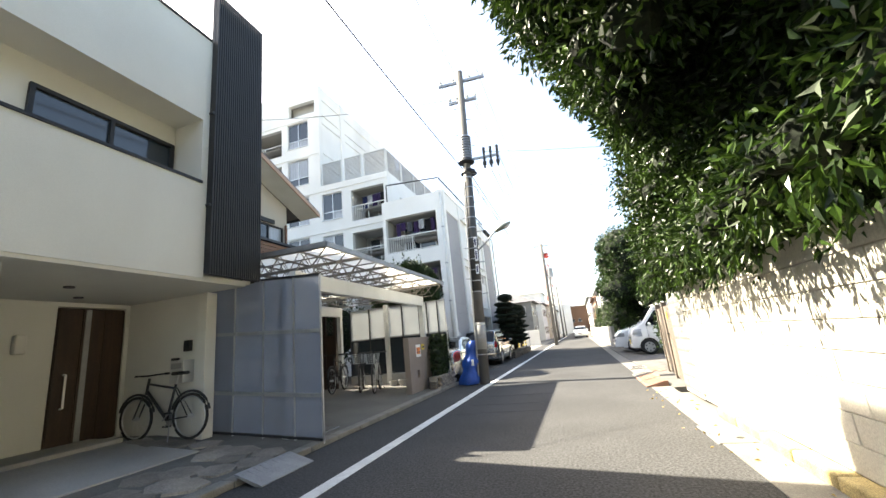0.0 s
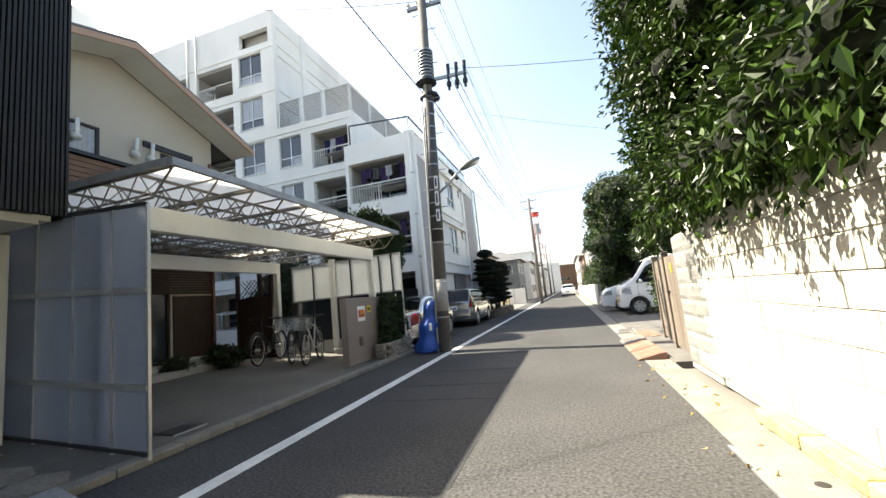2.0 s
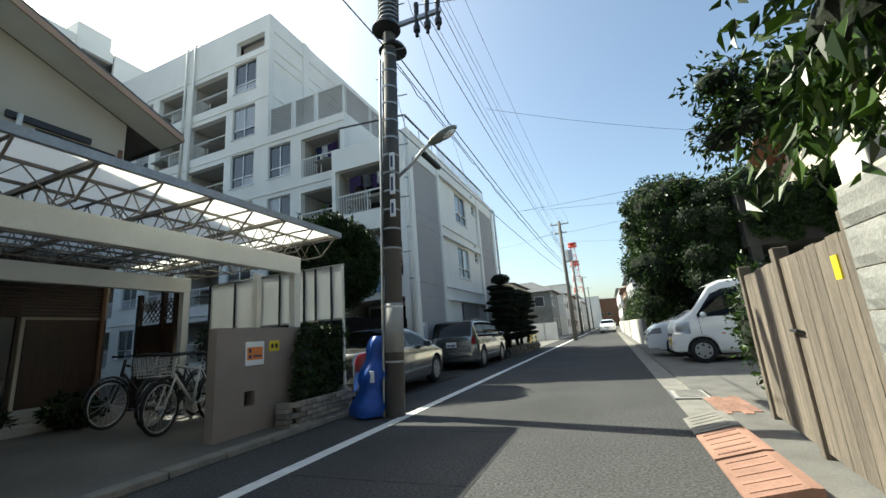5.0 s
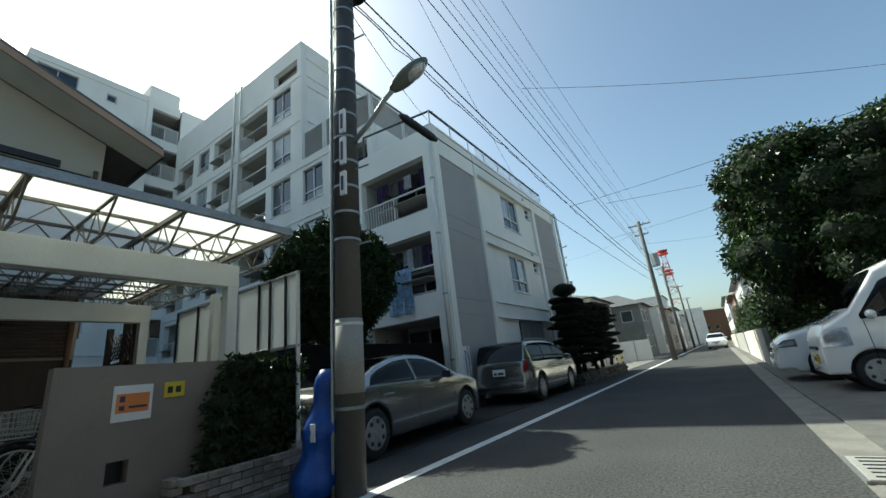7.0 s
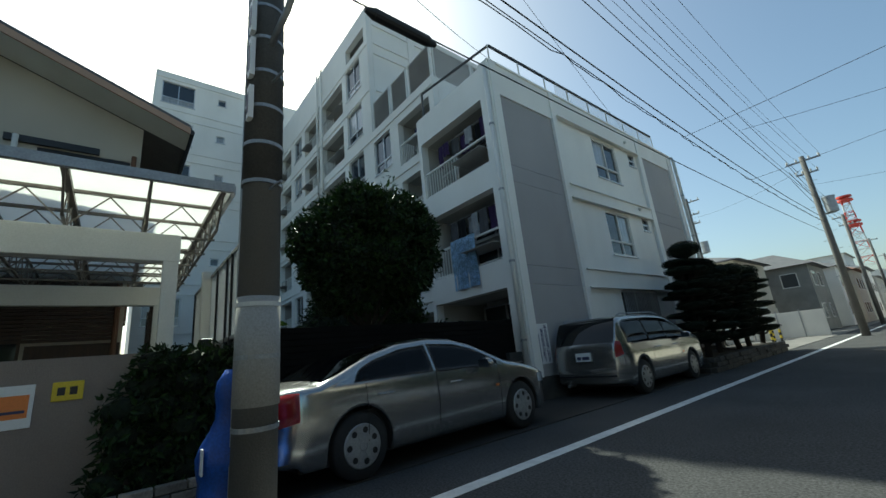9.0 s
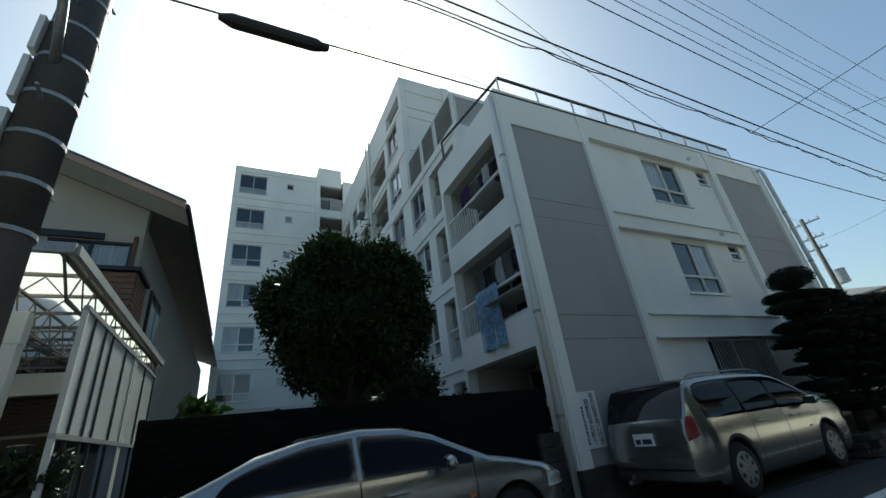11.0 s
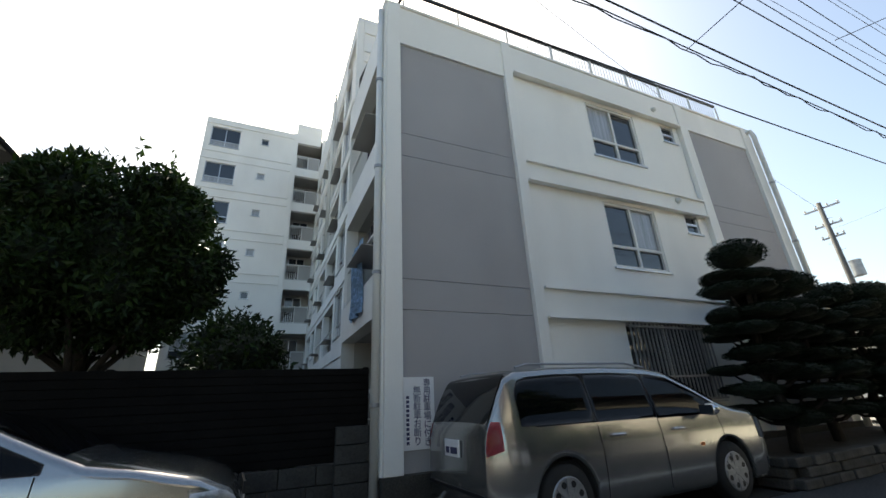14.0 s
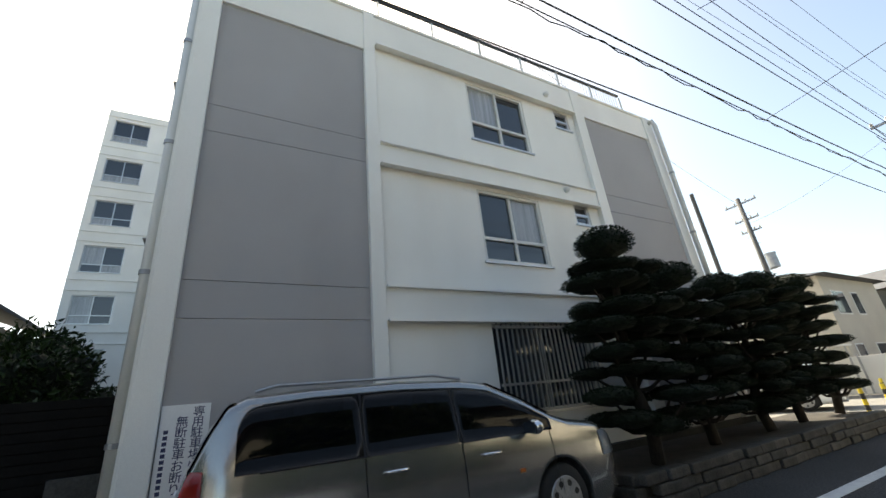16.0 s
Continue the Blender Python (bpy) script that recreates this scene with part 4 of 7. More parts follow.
# ---- milky screen fence between the plots ----
fence = thing("screen_fence", "milky plastic screen fence in a thin steel frame", "fence")
def ftop(x):
    return 2.31 + 0.055 * (-3.33 - x)
def fbot(x):
    return gz(x) + 0.03
xs = [-3.33, -3.78, -4.32, -4.86, -5.36]
for a, b in zip(xs, xs[1:]):
    bm = bmesh.new()
    prism(bm, [(a, fbot(a)), (b, fbot(b)), (b, ftop(b)), (a, ftop(a))], "y", 5.655, 5.662)
    part("sheet", bm, SHEET, fence)
for f in (0.0, 0.25, 0.64, 1.0):
    bm = bmesh.new()
    za, zb = fbot(xs[0]) * (1 - f) + ftop(xs[0]) * f, fbot(xs[-1]) * (1 - f) + ftop(xs[-1]) * f
    bars(bm, (xs[0], 5.648, za), (xs[-1], 5.648, zb), 0.035, 0.05 if 0 < f < 1 else 0.03)
    part("rail", bm, GREYMETAL if 0 < f < 1 else DARKMETAL, fence)
for x in (xs[0], xs[1], xs[2], xs[3]):
    bm = bmesh.new()
    bars(bm, (x, 5.66, fbot(x) - 0.05), (x, 5.66, ftop(x)), 0.022, 0.03)
    part("stile", bm, ALU, fence)
for x in (-3.98, -4.95):
    bm = bmesh.new()
    bars(bm, (x, 5.74, fbot(x) - 0.1), (x, 5.74, 2.30), 0.10, 0.10)
    part("post", bm, WHITEMETAL, fence, "white steel post")

# ---- carport ----
cp = thing("carport", "white steel carport with milky sheet roof on lattice trusses", "carport")
for x, y0, y1 in ((-4.0, 5.9, 11.35), (-6.7, 5.95, 11.45)):
    pbox("beam", WHITEMETAL, cp, x - 0.06, x + 0.06, y0, y1, 2.22, 2.49, bevel=0.008)
for x, y in ((-4.0, 11.28), (-6.7, 11.38), (-6.7, 6.02), (-5.35, 11.8)):
    pbox("post", WHITEMETAL, cp, x - 0.06, x + 0.06, y - 0.06, y + 0.06, 0.03, 2.22 if x != -5.35 else 2.45)
# lattice trusses across, one after another
for i in range(11):
    y = 6.02 + i * 0.56
    bm = bmesh.new()
    bars(bm, (-3.44, y, 2.83), (-8.1, y, 2.83), 0.05 if i % 2 == 0 else 0.025, 0.05 if i % 2 == 0 else 0.02)
    bars(bm, (-3.75, y, 2.52), (-8.1, y, 2.52), 0.025, 0.02)
    bars(bm, (-3.44, y, 2.83), (-3.75, y, 2.52), 0.018)
    k = 0
    x = -3.75
    while x > -7.9:
        bars(bm, (x, y, 2.52), (x - 0.2, y, 2.83), 0.011)
        bars(bm, (x - 0.2, y, 2.83), (x - 0.4, y, 2.52), 0.011)
        x -= 0.4
    part("truss", bm, TRUSS, cp)
for i in range(9):
    x = -3.46 - i * 0.58
    bm = bmesh.new()
    bars(bm, (x, 5.98, 2.85), (x, 11.68, 2.85), 0.03, 0.03)
    if 0 < i < 8:
        yy = 6.02
        for k in range(10):
            bars(bm, (x, yy, 2.52), (x, yy + 0.28, 2.83), 0.011)
            bars(bm, (x, yy + 0.28, 2.83), (x, yy + 0.56, 2.52), 0.011)
            yy += 0.56
        bars(bm, (x, 6.0, 2.5), (x, 11.65, 2.5), 0.02)
    part("purlin", bm, TRUSS, cp)
pbox("fascia", GREYMETAL, cp, -3.44, -3.39, 5.96, 11.7, 2.80, 2.885)
pbox("fascia", GREYMETAL, cp, -8.1, -3.44, 5.94, 5.98, 2.80, 2.885)
pbox("fascia", GREYMETAL, cp, -8.1, -3.44, 11.68, 11.72, 2.80, 2.885)
for i in range(8):
    x1 = -3.45 - i * 0.58
    pbox("roof_sheet", ROOFSHEET, cp, x1 - 0.575, x1, 5.985, 11.675, 2.87, 2.876)
# white screen along the far side of the driveway
scr = thing("white_screen", "white sheet screen over dark glazing beside the driveway", "fence")
edges = [-3.49, -3.72, -4.05, -4.3, -4.85, -5.35, -5.95, -6.62]
for a, b in zip(edges, edges[1:]):
    pbox("panel", SCREEN, scr, b + 0.015, a - 0.015, 11.84, 11.848, 1.5, 2.36)
    pbox("lower_pane", GLASS, scr, b + 0.015, a - 0.015, 11.84, 11.848, 0.45, 1.46)
for x in edges:
    pbox("mullion", DARKMETAL if x != -3.49 else WHITEMETAL, scr, x - 0.015, x + 0.015, 11.82, 11.86, 0.05, 2.38)
for z in (0.43, 1.48, 2.38):
    pbox("rail", GREYMETAL, scr, -6.64, -3.47, 11.825, 11.865, z - 0.018, z + 0.018)
pbox("base", CONCRETE, scr, -6.64, -3.47, 11.8, 11.9, 0.02, 0.42)

# ---- beige house behind the carport ----
h2 = thing("beige_house", "beige gabled house with brown siding balcony", "house")
HX, Y0, Y1, YR = -8.3, 4.6, 11.0, 8.55
EAVE, RIDGE = 5.8, 7.0
bm = bmesh.new()
holed(bm, (HX, Y0, 0), SY, Y1 - Y0, 5.4, 0.2, [(2.55, 3.75, 4.3, 5.3), (5.0, 6.25, 3.35, 5.2), (3.5, 5.2, 0.25, 2.35)])
part("front_wall", bm, BEIGE, h2)
bm = bmesh.new()
prism(bm, [(Y0, 5.4), (Y1, 5.4), (Y1, 5.94), (YR, RIDGE - 0.065), (Y0, 5.66)], "x", HX - 0.2, HX)
part("gable", bm, BEIGE, h2)
pbox("side_wall", BEIGE, h2, -24, HX - 0.2, Y1 - 0.2, Y1, 0, 5.6)
pbox("side_wall", BEIGE, h2, -17, HX - 0.2, Y0, Y0 + 0.2, 0, 5.6)
pbox("rear_wall", BEIGE, h2, -24.2, -24, Y0, Y1, 0, 5.6)
for y0, z0, y1, z1 in ((Y0 - 0.7, EAVE - 0.3, YR, RIDGE), (Y1 + 0.7, EAVE - 0.02 - 0.05, YR, RIDGE)):
    bm = bmesh.new()
    prism(bm, [(y0, z0), (y1, z1), (y1, z1 + 0.13), (y0, z0 + 0.13)], "x", -24.3, HX + 0.75)
    part("roof_slope", bm, ROOFGREY, h2)
    bm = bmesh.new()
    prism(bm, [(y0, z0 - 0.08), (y1, z1 - 0.08), (y1, z1 + 0.05), (y0, z0 + 0.05)], "x", HX + 0.755, HX + 0.79)
    part("barge_board", bm, BARGE, h2)
    bm = bmesh.new()
    prism(bm, [(y0, z0 - 0.06), (y1, z1 - 0.06), (y1, z1 - 0.005), (y0, z0 - 0.005)], "x", HX + 0.02, HX + 0.75)
    part("soffit", bm, WHITEMETAL, h2)
for o, w in (((2.55, 3.75, 4.3, 5.3), 2), ((5.0, 6.25, 3.35, 5.2), 2)):
    window_in(h2, (HX, Y0, 0), SY, o, back=0.04, transom=0, panes=w, frame=DARKMETAL, glass=(0, 1))
window_in(h2, (HX, Y0, 0), SY, (3.5, 5.2, 0.25, 2.35), back=0.06, transom=0, panes=2, frame=WOODDARK)
bm = bmesh.new()
tube(bm, [(HX + 0.06, Y1 - 0.1, 5.3), (HX + 0.06, Y1 - 0.1, 0.1)], 0.04, 8)
part("downpipe", bm, ROOFBROWN, h2)
bm = bmesh.new()
rod(bm, (-17.5, Y1 + 0.72, EAVE - 0.06), (HX + 0.7, Y1 + 0.72, EAVE - 0.06), 0.06, seg=8)
part("gutter", bm, DARKMETAL, h2)
for y in (9.0, 9.35, 7.9):
    bm = bmesh.new()
    tube(bm, [(HX, y, 5.0), (HX + 0.1, y, 5.0), (HX + 0.12, y, 5.3)], 0.04, 8)
    rod(bm, (HX + 0.02, y, 4.98), (HX + 0.14, y, 4.9), 0.09, 0.06, seg=12)
    part("vent_hood", bm, WHITEMETAL, h2, smooth=True)
pbox("air_vent", DARKMETAL, h2, HX, HX + 0.06, 9.2, 10.4, 5.22, 5.34)
# dark wood sheets over the beige wall, added to deepen the carport's shade
pbox("shade_cladding", WOODDARK, h2, HX + 0.002, HX + 0.03, 4.7, 8.05, 0.2, 1.88)
pbox("shade_cladding", WOODDARK, h2, HX + 0.002, HX + 0.03, 9.85, 10.98, 0.2, 1.85)
# balcony faced with brown siding boards
balc = pbox("balcony", WOODSLAT, h2, HX, HX + 0.86, 6.2, 11.2, 3.15, 3.3, label="balcony with brown siding")
for k in range(10):
    z = 3.28 + k * 0.098
    pbox("siding_board", WOODSLAT, balc, HX + 0.82, HX + 0.865, 6.2, 11.2, z, z + 0.09, bevel=0.006)
    pbox("siding_board", WOODSLAT, balc, HX, HX + 0.82, 11.17, 11.21, z, z + 0.09, bevel=0.006)
    pbox("siding_board", WOODSLAT, balc, HX, HX + 0.82, 6.19, 6.23, z, z + 0.09, bevel=0.006)
pbox("handrail", DARKMETAL, balc, HX, HX + 0.92, 6.12, 11.27, 4.27, 4.34)
# battens in the dark wood too, carrying the shade further up the wall
for k in range(22):
    z = 1.9 + k * 0.06
    pbox("wall_batten", WOODDARK, h2, HX + 0.001, HX + 0.03, 6.0, 10.9, z, z + 0.052)
side = pbox("side_window", DARKMETAL, h2, -10.9, -9.7, Y1, Y1 + 0.05, 3.55, 4.75, label="dark-framed side window")
for x0, x1 in ((-10.84, -10.34), (-10.26, -9.76)):
    pbox("pane", GLASS, side, x0, x1, Y1 + 0.05, Y1 + 0.058, 3.62, 4.68)
tiles = pbox("tile_strip", WOODSLAT, h2, HX - 0.65, HX - 0.02, Y1, Y1 + 0.02, 2.2, 4.2, label="brown tile strip at the corner")
for k in range(20):
    for q in range(3):
        pbox("tile", BRICKPAV, tiles, HX - 0.645 + q * 0.21, HX - 0.645 + q * 0.21 + 0.2, Y1 + 0.02, Y1 + 0.032, 2.205 + k * 0.1, 2.205 + k * 0.1 + 0.088)
# entrance of the beige house, deep in the shade
porch = thing("entrance_steps", "low stone steps at the dark entrance of the beige house", "steps")
for k in range(2):
    pbox("step", CONCRETE, porch, -8.28, -7.5 + 0.35 * (1 - k), 7.6, 10.2, 0.16 + 0.14 * k, 0.30 + 0.14 * k, bevel=0.012)
lat = thing("wooden_lattice", "dark wooden lattice panel in the shaded entrance", "lattice")
for x in (-7.9, -7.2, -6.85):
    pbox("post", WOODDARK, lat, x - 0.04, x + 0.04, 11.3, 11.38, 0.1, 2.3)
for k in range(9):
    for sgn in (1, -1):
        bm = bmesh.new()
        x = -7.86 + k * 0.12
        p, q = ((x, 11.34 + 0.01 * sgn, 1.75), (min(-6.89, x + 0.4), 11.34 + 0.01 * sgn, 1.75 + min(0.4, -6.89 - x))) if sgn > 0 else ((x, 11.34 + 0.01 * sgn, 2.15), (min(-6.89, x + 0.4), 11.34 + 0.01 * sgn, 2.15 - min(0.4, -6.89 - x)))
        bars(bm, p, q, 0.02, 0.01)
        part("lath", bm, WOODDARK, lat)
pbox("lower_board", WOODDARK, lat, -7.9, -6.85, 11.33, 11.36, 0.15, 1.7)

# ---- gate wall with notices ----
gw = thing("gate_wall", "pink-grey roughcast gate wall with two small openings", "wall")
bm = bmesh.new()
holed(bm, (-3.74, 9.72, 0.04), SY, 1.72, 1.33, 0.14, [(0.42, 0.58, 0.36, 0.54), (1.28, 1.40, 0.88, 1.02)])
bmesh.ops.bevel(bm, geom=[e for e in bm.edges if e.is_boundary], offset=0.001)
part("wall", bm, GATEPLASTER, gw)
pbox("backing", BLACKPL, gw, -3.90, -3.885, 10.1, 11.2, 0.3, 1.1)
gw.location = (-0.07, 0.07, 0)
n1 = thing("notice", "white notice with an orange panel on the gate wall", "sign")
pbox("sheet", SIGNWHITE, n1, -3.738, -3.730, 10.13, 10.43, 0.86, 1.16, bevel=0.003)
pbox("orange_panel", ORANGE, n1, -3.730, -3.7285, 10.155, 10.405, 0.93, 1.09)
for y0, y1, z0, z1 in ((10.18, 10.22, 1.02, 1.07), (10.18, 10.22, 0.95, 0.99), (10.25, 10.39, 0.965, 0.985)):
    pbox("text_bar", SIGNNAVY, n1, -3.7285, -3.727, y0, y1, z0, z1)
n1.location = (-0.07, 0.07, 0.03)
n2 = thing("notice", "small yellow plate on the gate wall", "sign")
pbox("sheet", SIGNYELLOW, n2, -3.738, -3.730, 10.54, 10.72, 1.02, 1.16, bevel=0.003)
for y0 in (10.57, 10.64):
    pbox("text_bar", DARKMETAL, n2, -3.730, -3.7285, y0, y0 + 0.045, 1.06, 1.12)
n2.location = (-0.07, 0.05, 0.03)
lampg = thing("gate_lamp", "dark lamp on top of the planted wall", "lamp")
pbox("base", DARKMETAL, lampg, -3.84, -3.76, 11.55, 11.63, 1.30, 1.33)
pbox("case", BLACKPL, lampg, -3.86, -3.74, 11.53, 11.65, 1.33, 1.46, bevel=0.01)
# brick planter
pl = thing("brick_planter", "low planter of rough cream bricks below the ivy", "planter")
bb = bmesh.new()
box(bb, -0.05, 0.05, -0.1, 0.1, 0, 0.058, bevel=0.006)
me = bpy.data.meshes.new("brick")
bb.to_mesh(me)
bb.free()
me.materials.append(STONE)
for k in range(5):
    for j in range(6):
        shared("brick", me, pl, pose(-3.42 + random.uniform(-0.01, 0.01), 10.72 + j * 0.21 + (0.1 if k % 2 else 0), 0.05 + k * 0.066, 0, 0, random.uniform(-2, 2)))
    shared("brick", me, pl, pose(-3.56, 10.62, 0.05 + k * 0.066, 0, 0, 90))
pbox("soil", SOIL, pl, -3.72, -3.46, 10.66, 11.95, 0.02, 0.33)
pbox("back", GATEPLASTER, pl, -3.86, -3.72, 11.45, 11.8, 0.02, 1.28)

# ---- dark fence and low block wall in front of the flats ----
df = thing("board_fence", "black horizontal board fence on low concrete blocks", "fence")
for k in range(12):
    z = 0.62 + k * 0.089
    pbox("board", FENCEDARK, df, -5.28, -5.255, 12.0, 17.5, z, z + 0.082, bevel=0.003)
pbox("backing", FENCEDARK, df, -5.295, -5.281, 12.0, 17.5, 0.62, 1.68)
for i in range(5):
    pbox("post", FENCEDARK, df, -5.36, -5.297, 12.0 + i * 1.36, 12.06 + i * 1.36, 0.05, 1.70)
# the blocks' dark base stands in for the shade below the fence
lw = thing("low_block_wall", "low dirty concrete block wall under the fence, coloured dark for shade", "wall")
lb = bmesh.new()
box(lb, -0.05, 0.05, -0.194, 0.194, 0, 0.19, bevel=0.005)
me = bpy.data.meshes.new("block")
lb.to_mesh(me)
lb.free()
me.materials.append(DARKCONC)
for k in range(3):
    for i in range(14):
        shared("block", me, lw, pose(-5.24, 12.2 + i * 0.4 + (0.0 if k % 2 else 0.1), 0.015 + k * 0.2))
for k in range(5):
    shared("block", me, lw, pose(-5.12, 17.28, 0.015 + k * 0.2))

# ---- the pale block wall on the right, block by block ----
wr = thing("wall_right", "pale cream concrete block wall in full sun", "wall", kind="structure")
pbox("core", MORTAR, wr, 1.672, 1.80, -6, 8.75, 0.0, 1.66)
bb = bmesh.new()
box(bb, -0.02, 0.02, -0.196, 0.196, 0, 0.19, bevel=0.004)
mb = bpy.data.meshes.new("block")
bb.to_mesh(mb)
bb.free()
mb.materials.append(BLOCK)
for k in range(8):
    for i in range(34):
        y = -5.4 + i * 0.4 + (0.2 if k % 2 else 0)
        if y < 7.9:
            shared("block", mb, wr, pose(1.658 + random.uniform(-0.003, 0.003), y, 0.1 + k * 0.197))
# rough-faced grey blocks of the gate pillar
pr = thing("gate_pillar", "rough split-faced grey block pillar by the gate", "pillar")
pbox("core", MORTAR, pr, 1.655, 1.9, 7.8, 8.83, 0.0, 1.64)
rgp = random.Random(8)
for k in range(8):
    for y0, y1 in ((7.78, 8.3), (8.31, 8.84)) if k % 2 else ((7.78, 8.5), (8.51, 8.84)):
        bm = bmesh.new()
        bmesh.ops.create_grid(bm, x_segments=7, y_segments=4, size=0.5)
        for v in bm.verts:
            u, w = v.co.x + 0.5, v.co.y + 0.5
            e = min(u, 1 - u, w, 1 - w)
            v.co = Vector((1.65 - (0.008 + rgp.uniform(0, 0.009) if e > 0.02 else 0.0), y0 + (y1 - y0) * u, 0.06 + k * 0.197 + 0.19 * w))
        part("split_block", bm, BLOCKGREY, pr)
# weathered wooden gate
gate = thing("wooden_gate", "weathered grey-brown board gate, closed", "gate")
gp, gq = Vector((1.72, 8.9, 0)), Vector((1.92, 11.45, 0))
gu = (gq - gp).normalized()
gm = Matrix.Translation(gp) @ Matrix.Rotation(math.atan2(gu.y, gu.x), 4, "Z")
L = (gq - gp).length
for i in range(15):
    bm = bmesh.new()
    w = L / 15
    h = 1.45 + random.uniform(-0.012, 0.012)
    box(bm, i * w + 0.004, (i + 1) * w - 0.004, -0.012, 0.012, 0.07, h, bevel=0.003)
    bm.transform(gm)
    part("board", bm, WOODOLD, gate)
for s in (0.0, L / 2, L):
    bm = bmesh.new()
    box(bm, s - 0.05, s + 0.05, -0.06, 0.04, 0.03, 1.55, bevel=0.006)
    bm.transform(gm)
    part("post", bm, WOODOLD, gate)
bm = bmesh.new()
tube(bm, [gm @ Vector((L / 2 - 0.2, 0.0, 0.9)), gm @ Vector((L / 2 - 0.2, 0.05, 0.92)), gm @ Vector((L / 2 - 0.05, 0.05, 0.92))], 0.012, 6)
part("latch", bm, DARKMETAL, gate)
pbox("house_plate", SIGNYELLOW, gate, 1.60, 1.61, 8.86, 8.92, 1.2, 1.32)
box_l = thing("parcel_box", "white plastic meter box behind the gate", "box")
pbox("case", WHITEMETAL, box_l, 2.0, 2.25, 9.2, 9.5, 1.75, 2.0, bevel=0.01)
pbox("stand", WOODOLD, box_l, 2.1, 2.15, 9.3, 9.35, 0.03, 1.75)
# ivy-covered house on the right
rh = thing("ivy_house", "old house with brown gable behind ivy-grown balcony", "house")
# balcony and house walls coloured near black in place of their shade
pbox("balcony_wall", DARKCONC, rh, 4.3, 9.5, 19.2, 19.35, 3.0, 4.4)
pbox("balcony_side", DARKCONC, rh, 4.3, 4.45, 19.35, 24.5, 3.0, 4.4)
pbox("balcony_floor", DARKCONC, rh, 4.3, 9.5, 19.2, 24.5, 2.8, 3.0)
pbox("house_wall", DARKCONC, rh, 7.4, 12.5, 14.5, 26.0, 0.03, 5.3)
pbox("pillar", DARKCONC, rh, 4.35, 4.6, 19.25, 19.5, 0.03, 2.8)
pbox("pillar", DARKCONC, rh, 4.35, 4.6, 24.2, 24.45, 0.03, 2.8)
for y0, z0, y1, z1 in ((13.6, 5.4, 20.2, 8.6), (26.8, 5.4, 20.2, 8.6)):
    bm = bmesh.new()
    prism(bm, [(y0, z0), (y1, z1), (y1, z1 + 0.14), (y0, z0 + 0.14)], "x", 6.4, 13.0)
    part("roof_slope", bm, ROOFBROWN, rh)
bm = bmesh.new()
prism(bm, [(14.5, 5.3), (26.0, 5.3), (20.2, 8.5)], "x", 7.4, 7.6)
part("gable", bm, BEIGE, rh)
# plain garden house wall behind the hedge
gh = thing("garden_house", "plain grey house hidden behind the tall hedge", "house")
pbox("wall", HOUSEWHITE, gh, 5.5, 12.0, -8, 7.0, 0, 6.0)
pbox("roof", ROOFGREY, gh, 5.2, 12.4, -8.4, 7.4, 6.0, 6.25)

